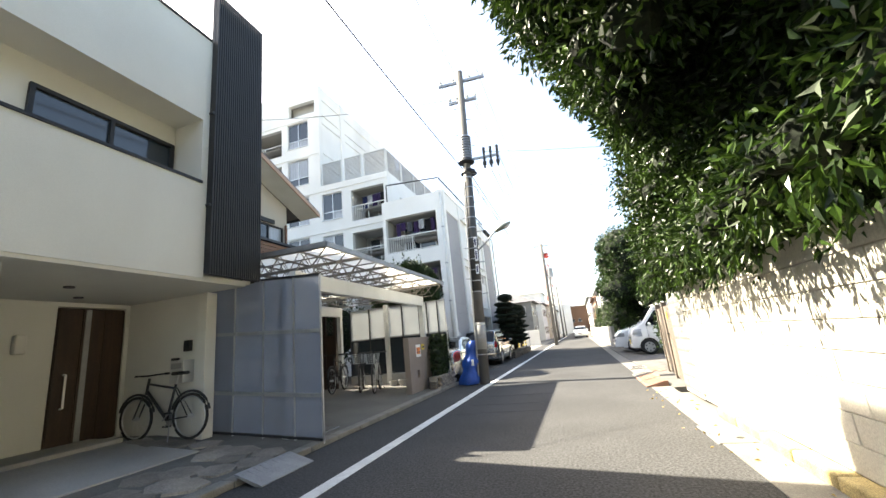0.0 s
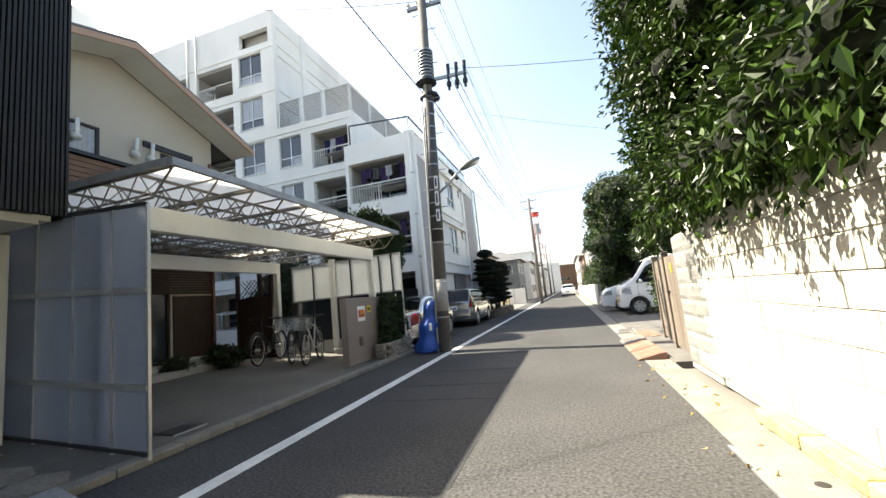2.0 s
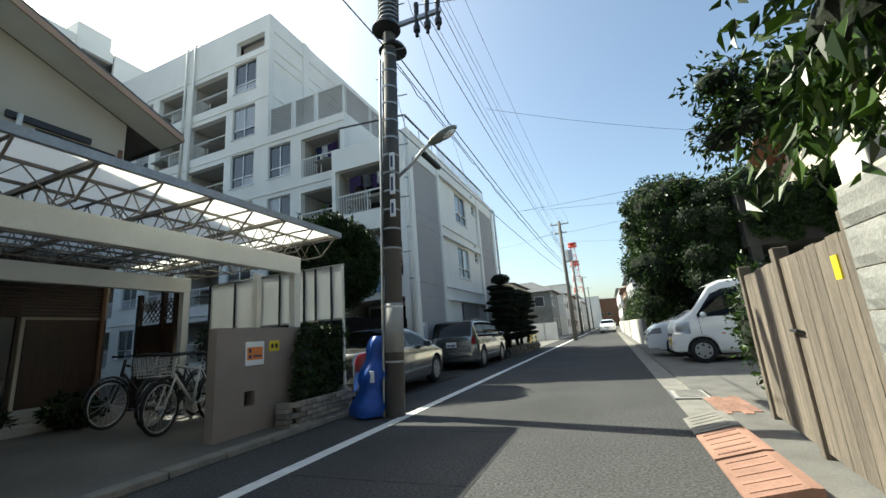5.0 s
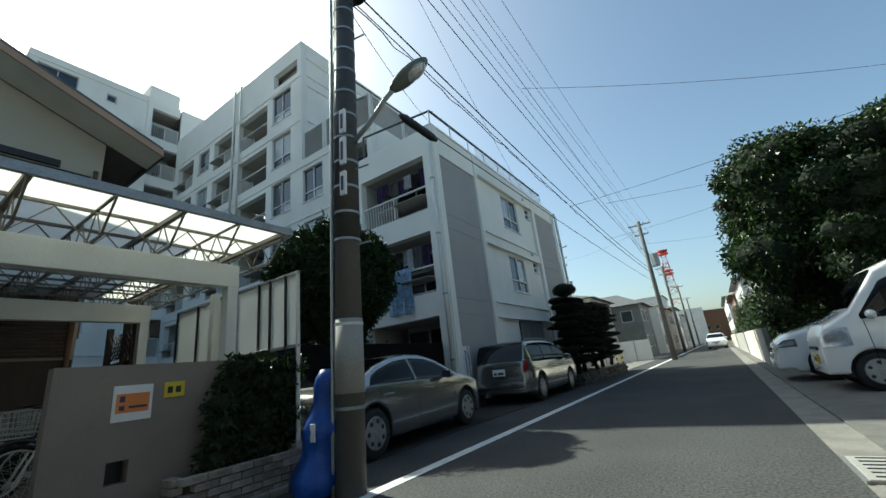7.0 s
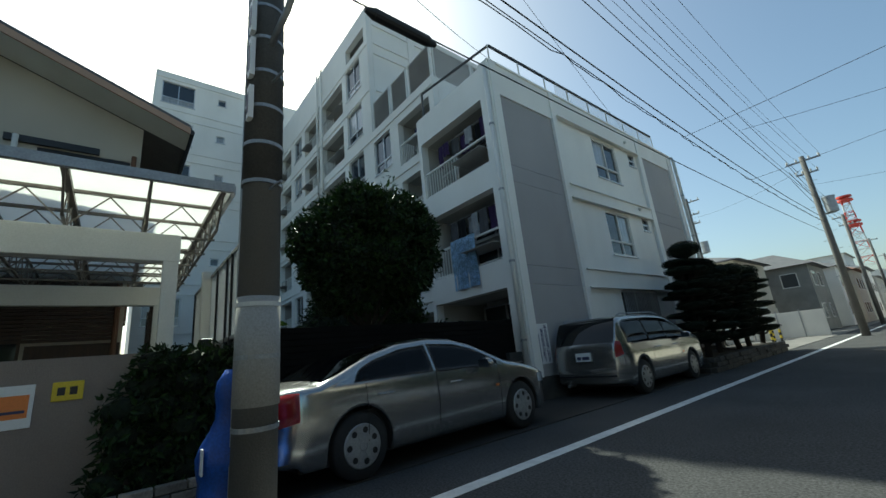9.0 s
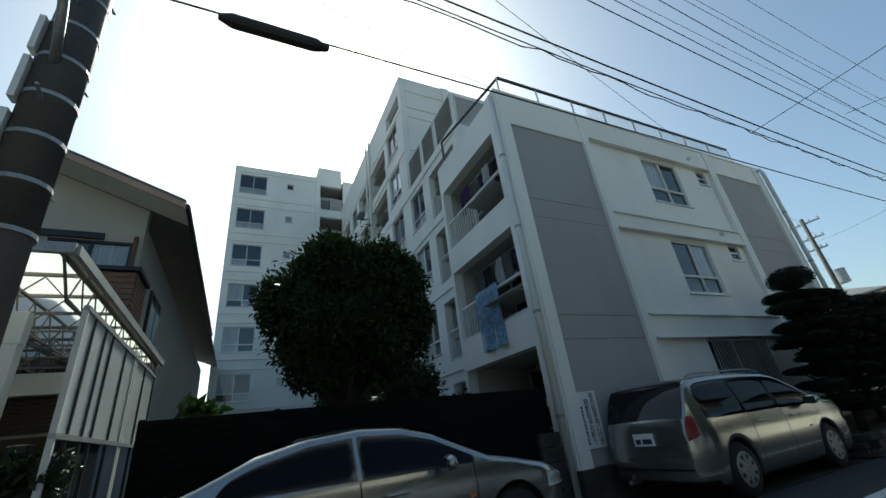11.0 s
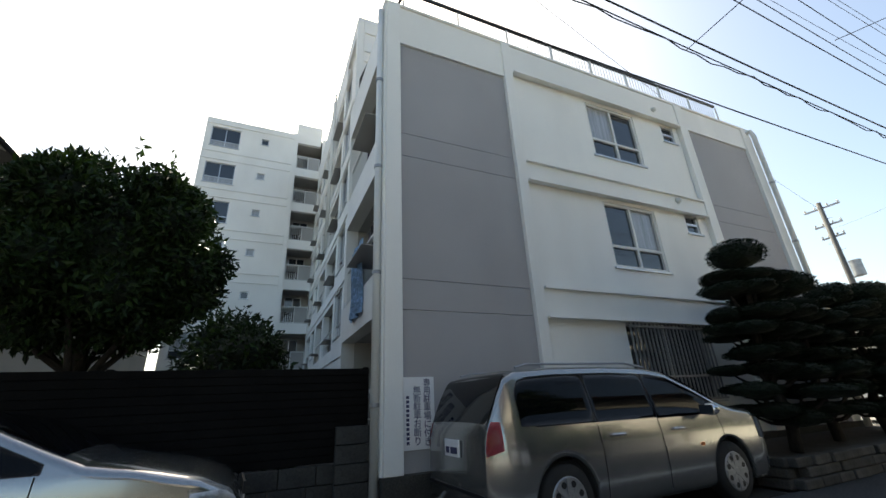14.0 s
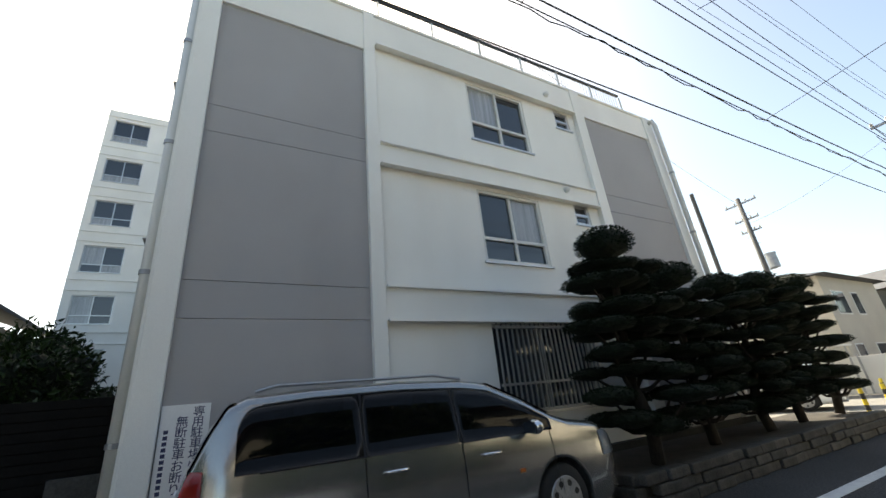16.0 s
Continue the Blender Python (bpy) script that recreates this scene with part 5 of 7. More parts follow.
# ---- parked cars ----
def car(name, label, paint, at, turn, length, width, prof, axles, wheel_r, arch_r, belt, roof_in, panes, sill=0.2, hub=6, head=(0.55, 0.75), tail=(0.5, 0.9), plate_z=0.7, spoiler=False, plate_w=0.33):
    """A car whose rear bumper is at 0 and whose nose points along y. prof: points of the top line (s, z)."""
    T = thing(name, label, "car")
    T.matrix_world = pose(at[0], at[1], at[2], 0, 0, turn)
    ps, pz = [p[0] for p in prof], [p[1] for p in prof]
    zmax = max(pz)

    def ztop(s):
        return float(np.interp(s, ps, pz))

    def plan(s):
        e = min(s, length - s) / length
        return width / 2 * (1 - 0.22 * max(0.0, 1 - e / 0.10) ** 2.2)

    def hw(s, z):
        k = plan(s)
        if z < belt:
            return k * (1 - 0.055 * abs((z - 0.58) / 0.4) ** 2.2)
        return k * (1 - 0.055 * abs((belt - 0.58) / 0.4) ** 2.2) - roof_in * ((z - belt) / (zmax - belt)) ** 1.15

    def zbot(s):
        z = sill + (0.06 if s < 0.25 or s > length - 0.25 else 0.0)
        for a in axles:
            d = arch_r ** 2 - (s - a) ** 2
            if d > 0:
                z = max(z, wheel_r + math.sqrt(d))
        return z
    ss = set(np.linspace(0, length, 70)) | set(ps)
    for a in axles:
        for q in np.linspace(-1, 1, 15):
            ss.add(a + arch_r * math.sin(q * math.pi / 2))
    ss = sorted(s for s in ss if 0 <= s <= length)
    NV = 14
    rows = []
    bm = bmesh.new()
    for s in ss:
        zb, zt = zbot(s), ztop(s)
        r = min(0.07, (zt - zb) * 0.3)
        ring = [(hw(s, zb) - 0.05, zb)]
        for k in range(NV):
            z = zb + (zt - r - zb) * k / (NV - 1)
            ring.append((hw(s, z), z))
        top = hw(s, zt - r)
        for a in (25, 50, 75):
            ring.append((top - r * 1.3 * (1 - math.cos(radians(a))), zt - r + r * math.sin(radians(a))))
        ring += [(top * 0.6, zt + 0.012), (0.0, zt + 0.02)]
        rows.append(ring)
    L_, R_ = [], []
    for s, ring in zip(ss, rows):
        right = [bm.verts.new((x, s, z)) for x, z in ring]
        left = [bm.verts.new((-x, s, z)) for x, z in ring[:-1]] + [right[-1]]
        R_.append(right)
        L_.append(left)
    for i in range(len(ss) - 1):
        for k in range(len(rows[0]) - 1):
            bm.faces.new((R_[i][k], R_[i + 1][k], R_[i + 1][k + 1], R_[i][k + 1]))
            bm.faces.new((L_[i][k], L_[i][k + 1], L_[i + 1][k + 1], L_[i + 1][k]))
        bm.faces.new((R_[i][0], L_[i][0], L_[i + 1][0], R_[i + 1][0]))
    bm.faces.new(R_[0] + L_[0][-2::-1])
    bm.faces.new((R_[-1] + L_[-1][-2::-1])[::-1])
    body = part("body", bm, paint, T, smooth=True)
    # dark wheel wells and underside
    bm = bmesh.new()
    box(bm, -width / 2 + 0.14, width / 2 - 0.14, 0.3, length - 0.3, sill - 0.02, sill + 0.42)
    part("underbody", bm, BLACKPL, T)

    # glass
    def side_pane(s0, s1, zb, m, sgn, lim=None, rnd=0.0):
        bm = bmesh.new()
        n = 26
        prev = None
        for i in range(n + 1):
            s = s0 + (s1 - s0) * (i / n) ** (2 if rnd else 1)
            zt = min(ztop(s) - m, lim or 9)
            if s - s0 < rnd:
                zt -= rnd - math.sqrt(rnd ** 2 - (rnd - (s - s0)) ** 2)
            zt = max(zb + 0.01, zt)
            col = [bm.verts.new((sgn * (hw(s, zb + (zt - zb) * k / 4) + 0.005), s, zb + (zt - zb) * k / 4)) for k in range(5)]
            if prev:
                for k in range(4):
                    bm.faces.new((prev[k], col[k], col[k + 1], prev[k + 1]))
            prev = col
        bmesh.ops.solidify(bm, geom=bm.faces[:], thickness=0.003)
        return part("side_window", bm, CARGLASS, T, smooth=True)
    for sgn in (1, -1):
        for s0, s1, zb, m in panes["side"]:
            side_pane(s0, s1, zb, m, sgn, rnd=0.14 if s0 == panes["side"][0][0] else 0.0)
    for nm, (s0, s1, inset) in (("windscreen", panes["front"]), ("rear_window", panes["rear"])):
        bm = bmesh.new()
        prev = None
        for i in range(9):
            s = s0 + (s1 - s0) * i / 8
            z = ztop(s)
            w = hw(s, z - 0.05) - inset
            col = [bm.verts.new((w * q, s, z + 0.024 - 0.010 * abs(q) ** 3)) for q in (-1, -0.7, -0.35, 0, 0.35, 0.7, 1)]
            if prev:
                for k in range(6):
                    bm.faces.new((prev[k], prev[k + 1], col[k + 1], col[k]))
            prev = col
        part(nm, bm, CARGLASS, T, smooth=True)
    # wheels
    for a in axles:
        for sgn in (1, -1):
            w = part("wheel", (lambda b: (rod(b, (0, 0, 0), (0.19, 0, 0), wheel_r * 0.62, seg=28), b)[1])(bmesh.new()), BLACKPL, T)
            w.matrix_basis = Matrix.Translation((sgn * (width / 2 - 0.115), a, wheel_r)) @ (Matrix.Identity(4) if sgn > 0 else Matrix.Rotation(math.pi, 4, "Z")) @ Matrix.Translation((-0.1, 0, 0))
            bm = bmesh.new()
            prof_t = [(0.0, 0.64), (0.0, 0.93), (0.03, 1.0), (0.16, 1.0), (0.19, 0.93), (0.195, 0.66)]
            rings = [[bm.verts.new((x, wheel_r * q * math.cos(6.2832 * k / 32), wheel_r * q * math.sin(6.2832 * k / 32))) for k in range(32)] for x, q in prof_t]
            for p_, q_ in zip(rings, rings[1:]):
                for k in range(32):
                    bm.faces.new((p_[k], p_[(k + 1) % 32], q_[(k + 1) % 32], q_[k]))
            part("tyre", bm, RUBBER, w, smooth=True)
            bm = bmesh.new()
            rod(bm, (0.19, 0, 0), (0.202, 0, 0), wheel_r * 0.67, wheel_r * 0.63, seg=28)
            rim = part("hub_cap", bm, GREYMETAL, w)
            bm = bmesh.new()
            rod(bm, (0.20, 0, 0), (0.212, 0, 0), wheel_r * 0.16, wheel_r * 0.12, seg=16)
            part("centre_cap", bm, GREYMETAL, w)
            for k in range(hub):
                t = 6.2832 * k / hub
                bm = bmesh.new()
                bars(bm, (0.204, wheel_r * 0.14 * math.cos(t), wheel_r * 0.14 * math.sin(t)), (0.204, wheel_r * 0.6 * math.cos(t), wheel_r * 0.6 * math.sin(t)), 0.012, 0.05)
                part("spoke", bm, GREYMETAL, w)
            for k in range(hub):
                t = 6.2832 * (k + 0.5) / hub
                bm = bmesh.new()
                rod(bm, (0.2, wheel_r * 0.47 * math.cos(t), wheel_r * 0.47 * math.sin(t)), (0.2045, wheel_r * 0.47 * math.cos(t), wheel_r * 0.47 * math.sin(t)), wheel_r * 0.095, seg=10)
                part("vent_hole", bm, BLACKPL, w)

    def patch(nm, material, s0, s1, z0, z1, sgn, out=0.006, parent=T, n=6, cut=0.0, label="", top=0.02):
        bm = bmesh.new()
        prev = None
        for i in range(n + 1):
            s = s0 + (s1 - s0) * i / n
            lo, hi = z0 + cut * i / n, z1 - cut * 0.3 * i / n
            hi = min(hi, ztop(s) - top)
            col = [bm.verts.new((sgn * (hw(s, lo + (hi - lo) * k / 3) + out), s, lo + (hi - lo) * k / 3)) for k in range(4)]
            if prev:
                for k in range(3):
                    bm.faces.new((prev[k], col[k], col[k + 1], prev[k + 1]))
            prev = col
        bmesh.ops.solidify(bm, geom=bm.faces[:], thickness=0.004)
        return part(nm, bm, material, parent, label, smooth=True)
    for sgn in (1, -1):
        patch("tail_light", REDLAMP, 0.012, panes.get("tail", 0.26), tail[0], tail[1], sgn, 0.008, cut=0.05, label="red tail light")
        patch("headlight", CLEARLAMP, length - 0.36, length - 0.03, head[0], head[1], sgn, 0.008, label="clear headlight")
        patch("side_marker", ORANGE, axles[1] - arch_r - 0.16, axles[1] - arch_r - 0.10, 0.62, 0.65, sgn)
        for q in panes["seams"]:
            patch("door_seam", BLACKPL, q - 0.004, q + 0.004, sill + 0.06, panes["side"][0][2] - 0.02, sgn, 0.006, n=1)
        for s0, s1, z0, z1 in panes.get("band", ()):
            patch("window_surround", BLACKPL, s0, s1, z0, z1, sgn, 0.0035, n=30, top=0.075)
        for q in panes["handles"]:
            bm = bmesh.new()
            tube(bm, [(sgn * (hw(q, belt - 0.10) + 0.004), q, belt - 0.10), (sgn * (hw(q, belt - 0.10) + 0.035), q + 0.03, belt - 0.10), (sgn * (hw(q, belt - 0.10) + 0.035), q + 0.17, belt - 0.10), (sgn * (hw(q, belt - 0.10) + 0.004), q + 0.2, belt - 0.10)], 0.014, 8)
            part("door_handle", bm, CHROME if panes["chrome"] else paint, T, smooth=True)
        bm = bmesh.new()
        ms = panes["mirror"]
        x = hw(ms, belt + 0.05)
        bmesh.ops.create_uvsphere(bm, u_segments=14, v_segments=9, radius=1, matrix=Matrix.Translation((sgn * (x + 0.13), ms, belt + 0.07)) @ Matrix.Diagonal((0.105, 0.065, 0.07, 1)))
        bars(bm, (sgn * (x - 0.02), ms, belt + 0.03), (sgn * (x + 0.08), ms, belt + 0.05), 0.03, 0.03)
        mi = part("mirror", bm, CHROME if panes["chrome"] else paint, T, smooth=True)
        pbox("mirror_glass", GLASS, mi, min(sgn * (x + 0.05), sgn * (x + 0.21)), max(sgn * (x + 0.05), sgn * (x + 0.21)), ms - 0.07, ms - 0.062, belt + 0.02, belt + 0.12)
    pbox("number_plate", SIGNWHITE, T, -plate_w / 2, plate_w / 2, -0.022, -0.004, plate_z, plate_z + 0.16, bevel=0.003)
    for a, b in ((-0.13, -0.05), (-0.02, 0.13)):
        pbox("plate_bar", SIGNNAVY, T, a, b, -0.025, -0.022, plate_z + 0.03, plate_z + 0.09)
    pbox("number_plate", SIGNWHITE if plate_w < 0.34 else SIGNYELLOW, T, -plate_w / 2, plate_w / 2, length + 0.002, length + 0.018, 0.40, 0.56, bevel=0.003)
    pbox("plate_bar", SIGNNAVY, T, -0.12, 0.12, length + 0.018, length + 0.021, 0.44, 0.51)
    pbox("front_grille", BLACKPL, T, -0.32, 0.32, length - 0.01, length + 0.008, 0.58 if head[1] < 0.8 else 0.62, 0.67)
    pbox("rear_bumper_strip", BLACKPL, T, -width / 2 + 0.2, width / 2 - 0.2, -0.012, 0.03, 0.38, 0.41)
    bm = bmesh.new()
    rod(bm, (-0.42, -0.03, 0.22), (-0.42, 0.2, 0.22), 0.03, seg=10)
    part("exhaust", bm, GREYMETAL, T)
    return T, hw, ztop


SED = [(0.2, 0.55), (0.21, 0.76), (0.26, 0.88), (0.42, 0.915), (0.66, 0.93), (0.95, 1.05), (1.3, 1.21), (1.7, 1.315), (2.15, 1.355), (2.55, 1.325), (2.85, 1.235), (3.2, 1.05), (3.42, 0.94), (3.7, 0.88), (4.1, 0.785), (4.3, 0.69), (4.38, 0.56), (4.4, 0.45)]
SED = [(s - 0.2, z if z < 0.88 else 0.88 + (z - 0.88) * 0.9) for s, z in SED]
car("silver_sedan", "silver four-door saloon parked beside the street", SEDANPAINT, (-4.10, 11.97, 0.015), 3.2, 4.2, 1.70, SED, (0.88, 3.44), 0.31, 0.37, 0.86, 0.22,
    {"side": [(0.82, 1.88, 0.905, 0.07), (1.92, 3.02, 0.895, 0.07)], "front": (3.10, 2.42, 0.06), "rear": (0.52, 1.42, 0.08), "seams": (0.95, 1.9, 3.0), "handles": (1.08, 2.1), "mirror": 2.68, "chrome": False},
    hub=7, head=(0.57, 0.70), tail=(0.58, 0.89), plate_z=0.62)
VAN = [(0, 0.55), (0.015, 0.86), (0.05, 0.98), (0.18, 1.30), (0.28, 1.49), (0.42, 1.565), (0.9, 1.60), (1.7, 1.61), (2.35, 1.58), (2.65, 1.53), (3.05, 1.32), (3.4, 1.10), (3.6, 1.02), (4.0, 0.95), (4.22, 0.82), (4.33, 0.62), (4.36, 0.45)]
VAN = [(s * 0.965, z if z < 0.95 else 0.95 + (z - 0.95) * 0.85) for s, z in VAN]
vt, vhw, vz = car("silver_minivan", "champagne-silver minivan with dark glass parked at the flats", VANPAINT, (-4.09, 18.12, 0.015), 1.0, 4.2074, 1.64, VAN, (0.77, 3.25), 0.31, 0.37, 0.92, 0.17,
    {"side": [(0.34, 1.245, 0.955, 0.085), (1.265, 2.13, 0.945, 0.085), (2.15, 3.22, 0.935, 0.085)], "front": (3.30, 2.60, 0.05), "rear": (0.05, 0.32, 0.03), "tail": 0.15, "seams": (1.255, 2.14, 3.18), "handles": (1.4, 2.33), "mirror": 2.9, "chrome": True, "band": [(0.5, 3.2, 0.945, 1.6)]},
    hub=8, head=(0.62, 0.86), tail=(0.72, 1.02), plate_z=0.68)
for sgn in (1, -1):
    bm = bmesh.new()
    tube(bm, [(sgn * 0.605, 0.45, 1.50), (sgn * 0.605, 0.6, 1.535), (sgn * 0.605, 2.0, 1.54), (sgn * 0.605, 2.3, 1.49)], 0.014, 6)
    part("roof_rail", bm, GREYMETAL, vt)
KEI = [(0, 0.5), (0.02, 1.0), (0.08, 1.72), (0.25, 1.83), (1.2, 1.87), (2.1, 1.84), (2.36, 1.74), (2.82, 1.16), (3.0, 1.06), (3.16, 0.98), (3.24, 0.80), (3.27, 0.42)]
KP = {"side": [(0.3, 1.1, 1.05, 0.2), (1.15, 1.75, 1.05, 0.2), (1.8, 2.72, 1.02, 0.2)], "front": (2.8, 2.38, 0.05), "rear": (0.03, 0.08, 0.1), "seams": (1.12, 1.78, 2.7), "handles": (1.3, 1.9), "mirror": 2.62, "chrome": False}
car("white_kei_van", "small white box van parked nose to the street", WHITEPAINT, (5.15, 17.95, 0.03), 90, 3.27, 1.46, KEI, (0.5, 2.72), 0.27, 0.32, 1.0, 0.14, KP, hub=6, head=(0.66, 0.93), tail=(0.6, 0.8), plate_z=0.5, plate_w=0.34)
HAT = [(0, 0.5), (0.03, 0.95), (0.3, 1.35), (0.8, 1.5), (1.7, 1.52), (2.3, 1.42), (2.9, 1.1), (3.2, 1.0), (3.6, 0.9), (3.8, 0.74), (3.88, 0.45)]
HP = {"side": [(0.6, 1.6, 0.98, 0.12), (1.65, 2.75, 0.96, 0.1)], "front": (2.9, 2.3, 0.05), "rear": (0.1, 0.4, 0.1), "seams": (1.62, 2.8), "handles": (0.9, 1.8), "mirror": 2.6, "chrome": False}
car("white_hatchback", "white hatchback parked nose to the street beside ivy", WHITEPAINT, (5.35, 20.0, 0.03), 90, 3.88, 1.66, HAT, (0.6, 3.1), 0.3, 0.35, 0.94, 0.2, HP, hub=5, head=(0.66, 0.80), tail=(0.7, 0.95))
WAG = [(0, 0.5), (0.02, 0.9), (0.2, 1.2), (0.5, 1.42), (1.2, 1.47), (2.2, 1.46), (2.7, 1.35), (3.3, 1.02), (3.7, 0.94), (4.3, 0.82), (4.6, 0.66), (4.65, 0.45)]
WP = {"side": [(0.5, 1.3, 0.98, 0.1), (1.35, 2.15, 0.97, 0.09), (2.2, 3.15, 0.96, 0.08)], "front": (3.3, 2.7, 0.05), "rear": (0.08, 0.45, 0.08), "seams": (1.33, 2.18, 3.2), "handles": (1.5, 2.35), "mirror": 3.0, "chrome": False}
car("white_estate_car", "white estate car parked in the sunny car park", WHITEPAINT, (-5.6, 35.3, 0.02), 105, 4.65, 1.72, WAG, (0.9, 3.6), 0.31, 0.36, 0.92, 0.2, WP, hub=6, head=(0.6, 0.74), tail=(0.74, 0.86))
WQ = [(0, 0.5), (0.02, 0.9), (0.2, 1.25), (0.5, 1.5), (2.2, 1.52), (2.7, 1.4), (3.3, 1.05), (3.7, 0.94), (4.1, 0.8), (4.25, 0.45)]
car("far_car", "distant white car at the roadside", WHITEPAINT, (0.4, 62, 0.0), 178, 4.25, 1.7, WQ, (0.8, 3.4), 0.31, 0.36, 0.94, 0.2, WP, hub=6)

# ---- plants ----
def leaf_mesh(name, pts, outs, size, material, seed, droop=0.0, wide=0.45):
    """One folded, pointed leaf of two triangles at each point, turned roughly along outs."""
    rg = np.random.default_rng(seed)
    n = len(pts)
    outs = outs / (np.linalg.norm(outs, axis=1, keepdims=True) + 1e-9)
    d = outs + rg.normal(0, 0.65, (n, 3)) + np.array((0, 0, -droop))
    d /= np.linalg.norm(d, axis=1, keepdims=True)
    s = np.cross(d, rg.normal(0, 1, (n, 3)) + outs * 1.5)
    s /= np.linalg.norm(s, axis=1, keepdims=True) + 1e-9
    up = np.cross(s, d)
    L = size * rg.uniform(0.6, 1.35, (n, 1))
    w = L * wide * 0.5
    base = pts - d * L * 0.3
    tip = pts + d * L * 0.7 - up * L * 0.12
    mid = pts + d * L * 0.12
    a, b = mid + s * w + up * L * 0.08, mid - s * w + up * L * 0.08
    co = np.stack((base, a, tip, b), 1).reshape(-1, 3)
    i = np.arange(n)[:, None] * 4
    f = np.concatenate((i + [0, 1, 2], i + [0, 2, 3]), 1).reshape(-1, 3)
    me = bpy.data.meshes.new(name)
    me.from_pydata(co.tolist(), [], f.tolist())
    me.materials.append(material)
    return me


def blob_points(blobs, n, seed, shell=0.35):
    """Points near the outsides of ellipsoids (centre, radii), spread by their size, none deep inside another one."""
    rg = np.random.default_rng(seed)
    c = np.array([b[0] for b in blobs], float)
    r = np.array([b[1] for b in blobs], float)
    wgt = (r[:, 0] * r[:, 1] + r[:, 1] * r[:, 2] + r[:, 0] * r[:, 2])
    k = rg.choice(len(blobs), n, p=wgt / wgt.sum())
    v = rg.normal(0, 1, (n, 3))
    v /= np.linalg.norm(v, axis=1, keepdims=True)
    rad = 1 - shell * rg.random((n, 1)) ** 1.6 + 0.06 * rg.normal(0, 1, (n, 1))
    p = c[k] + v * r[k] * rad
    keep = np.ones(n, bool)
    for j in range(len(blobs)):
        keep &= (((p - c[j]) / (r[j] * (1 - shell))) ** 2).sum(1) > 0.9
    return p[keep], (v / r[k])[keep]


def core(bm, blobs, shrink=0.72, seed=0):
    for q, (c, r) in enumerate(blobs):
        s = bmesh.ops.create_icosphere(bm, subdivisions=2, radius=1)["verts"]
        for v in s:
            j = shrink * (1 + 0.18 * noise.noise(v.co * 2.3 + Vector((q, seed, 0))))
            v.co = Vector((c[0] + v.co.x * r[0] * j, c[1] + v.co.y * r[1] * j, c[2] + v.co.z * r[2] * j))


# near-black solid cores, added to give the crowns their inner shade
CORE = mat("crown_shade_core", (0.008, 0.014, 0.005), 0.95, vary=0.5, scale=6, fine=30, bump=0.8)


def bush(parent, blobs, n, size, material, seed, droop=0.0, shell=0.35, wide=0.45):
    pts, outs = blob_points(blobs, n, seed, shell)
    ob = new("crown", leaf_mesh("crown", pts, outs, size, material, seed, droop, wide))
    ob.parent = parent
    ob["kind"] = "stuff"
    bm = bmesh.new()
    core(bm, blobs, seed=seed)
    part("crown_shade_core", bm, CORE, parent)
    return ob


# round tree in the yard of the flats
tree = thing("round_tree", "round clipped evergreen tree behind the black fence", "tree")
bm = bmesh.new()
tube(bm, [(-5.75, 14.35, 0.0), (-5.72, 14.38, 0.9), (-5.78, 14.3, 1.6), (-5.7, 14.35, 2.6)], [0.13, 0.10, 0.09, 0.06], 10)
for a in range(6):
    t = a * 1.05
    tube(bm, [(-5.77, 14.32, 1.4 + 0.05 * a), (-5.77 + 0.35 * math.cos(t), 14.32 + 0.35 * math.sin(t), 1.9), (-5.77 + 0.8 * math.cos(t), 14.32 + 0.8 * math.sin(t), 2.5)], [0.05, 0.035, 0.015], 6)
part("trunk", bm, BARK, tree, smooth=True)
rt = random.Random(5)
blobs = [((-5.7, 14.35, 3.05), (1.2, 1.2, 1.12))]
for i in range(26):
    z = rt.uniform(-0.85, 0.92)
    t = rt.uniform(0, 6.28)
    q = math.sqrt(1 - z * z)
    blobs.append(((-5.7 + 1.05 * q * math.cos(t), 14.35 + 1.05 * q * math.sin(t), 3.05 + 0.98 * z), (0.34, 0.34, 0.3)))
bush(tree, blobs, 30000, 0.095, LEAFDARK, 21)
pts = np.array([(-5.7 + x, 14.35 + y, 4.1 + h) for x, y in ((-0.5, 0.1), (0.1, -0.3), (0.55, 0.2), (-0.1, 0.4), (0.3, 0.5), (-0.8, -0.2)) for h in np.linspace(0.05, 0.36, 9)])
pts += np.random.default_rng(2).normal(0, 0.03, pts.shape)
ob = new("shoot_growth", leaf_mesh("shoot_growth", pts, np.tile((0.1, 0.1, 1.0), (len(pts), 1)), 0.12, LEAFBRIGHT, 4))
ob.parent = tree
ob["kind"] = "stuff"

# tall hedge hanging over the pale wall
hedge = thing("tall_hedge", "tall glossy evergreen hedge overhanging the pale block wall", "hedge")
rh_ = random.Random(9)
blobs = []
for i in range(30):
    y = -3.5 + i * 0.4
    for k in range(7):
        z = 1.95 + k * 0.62
        x = 1.75 + rh_.uniform(-0.1, 0.1) + (0.14 if k == 0 else 0) - (0.14 if y > 4.5 and k > 1 else 0)
        blobs.append(((x, y + rh_.uniform(-0.15, 0.15), z + rh_.uniform(-0.12, 0.12)), (0.55 + rh_.uniform(0, 0.1), 0.42, 0.46)))
for i in range(32):
    blobs.append(((1.36 + rh_.uniform(-0.06, 0.08), -1.2 + i * 0.29, 1.98 + rh_.uniform(-0.06, 0.1)), (0.36, 0.34, 0.33)))
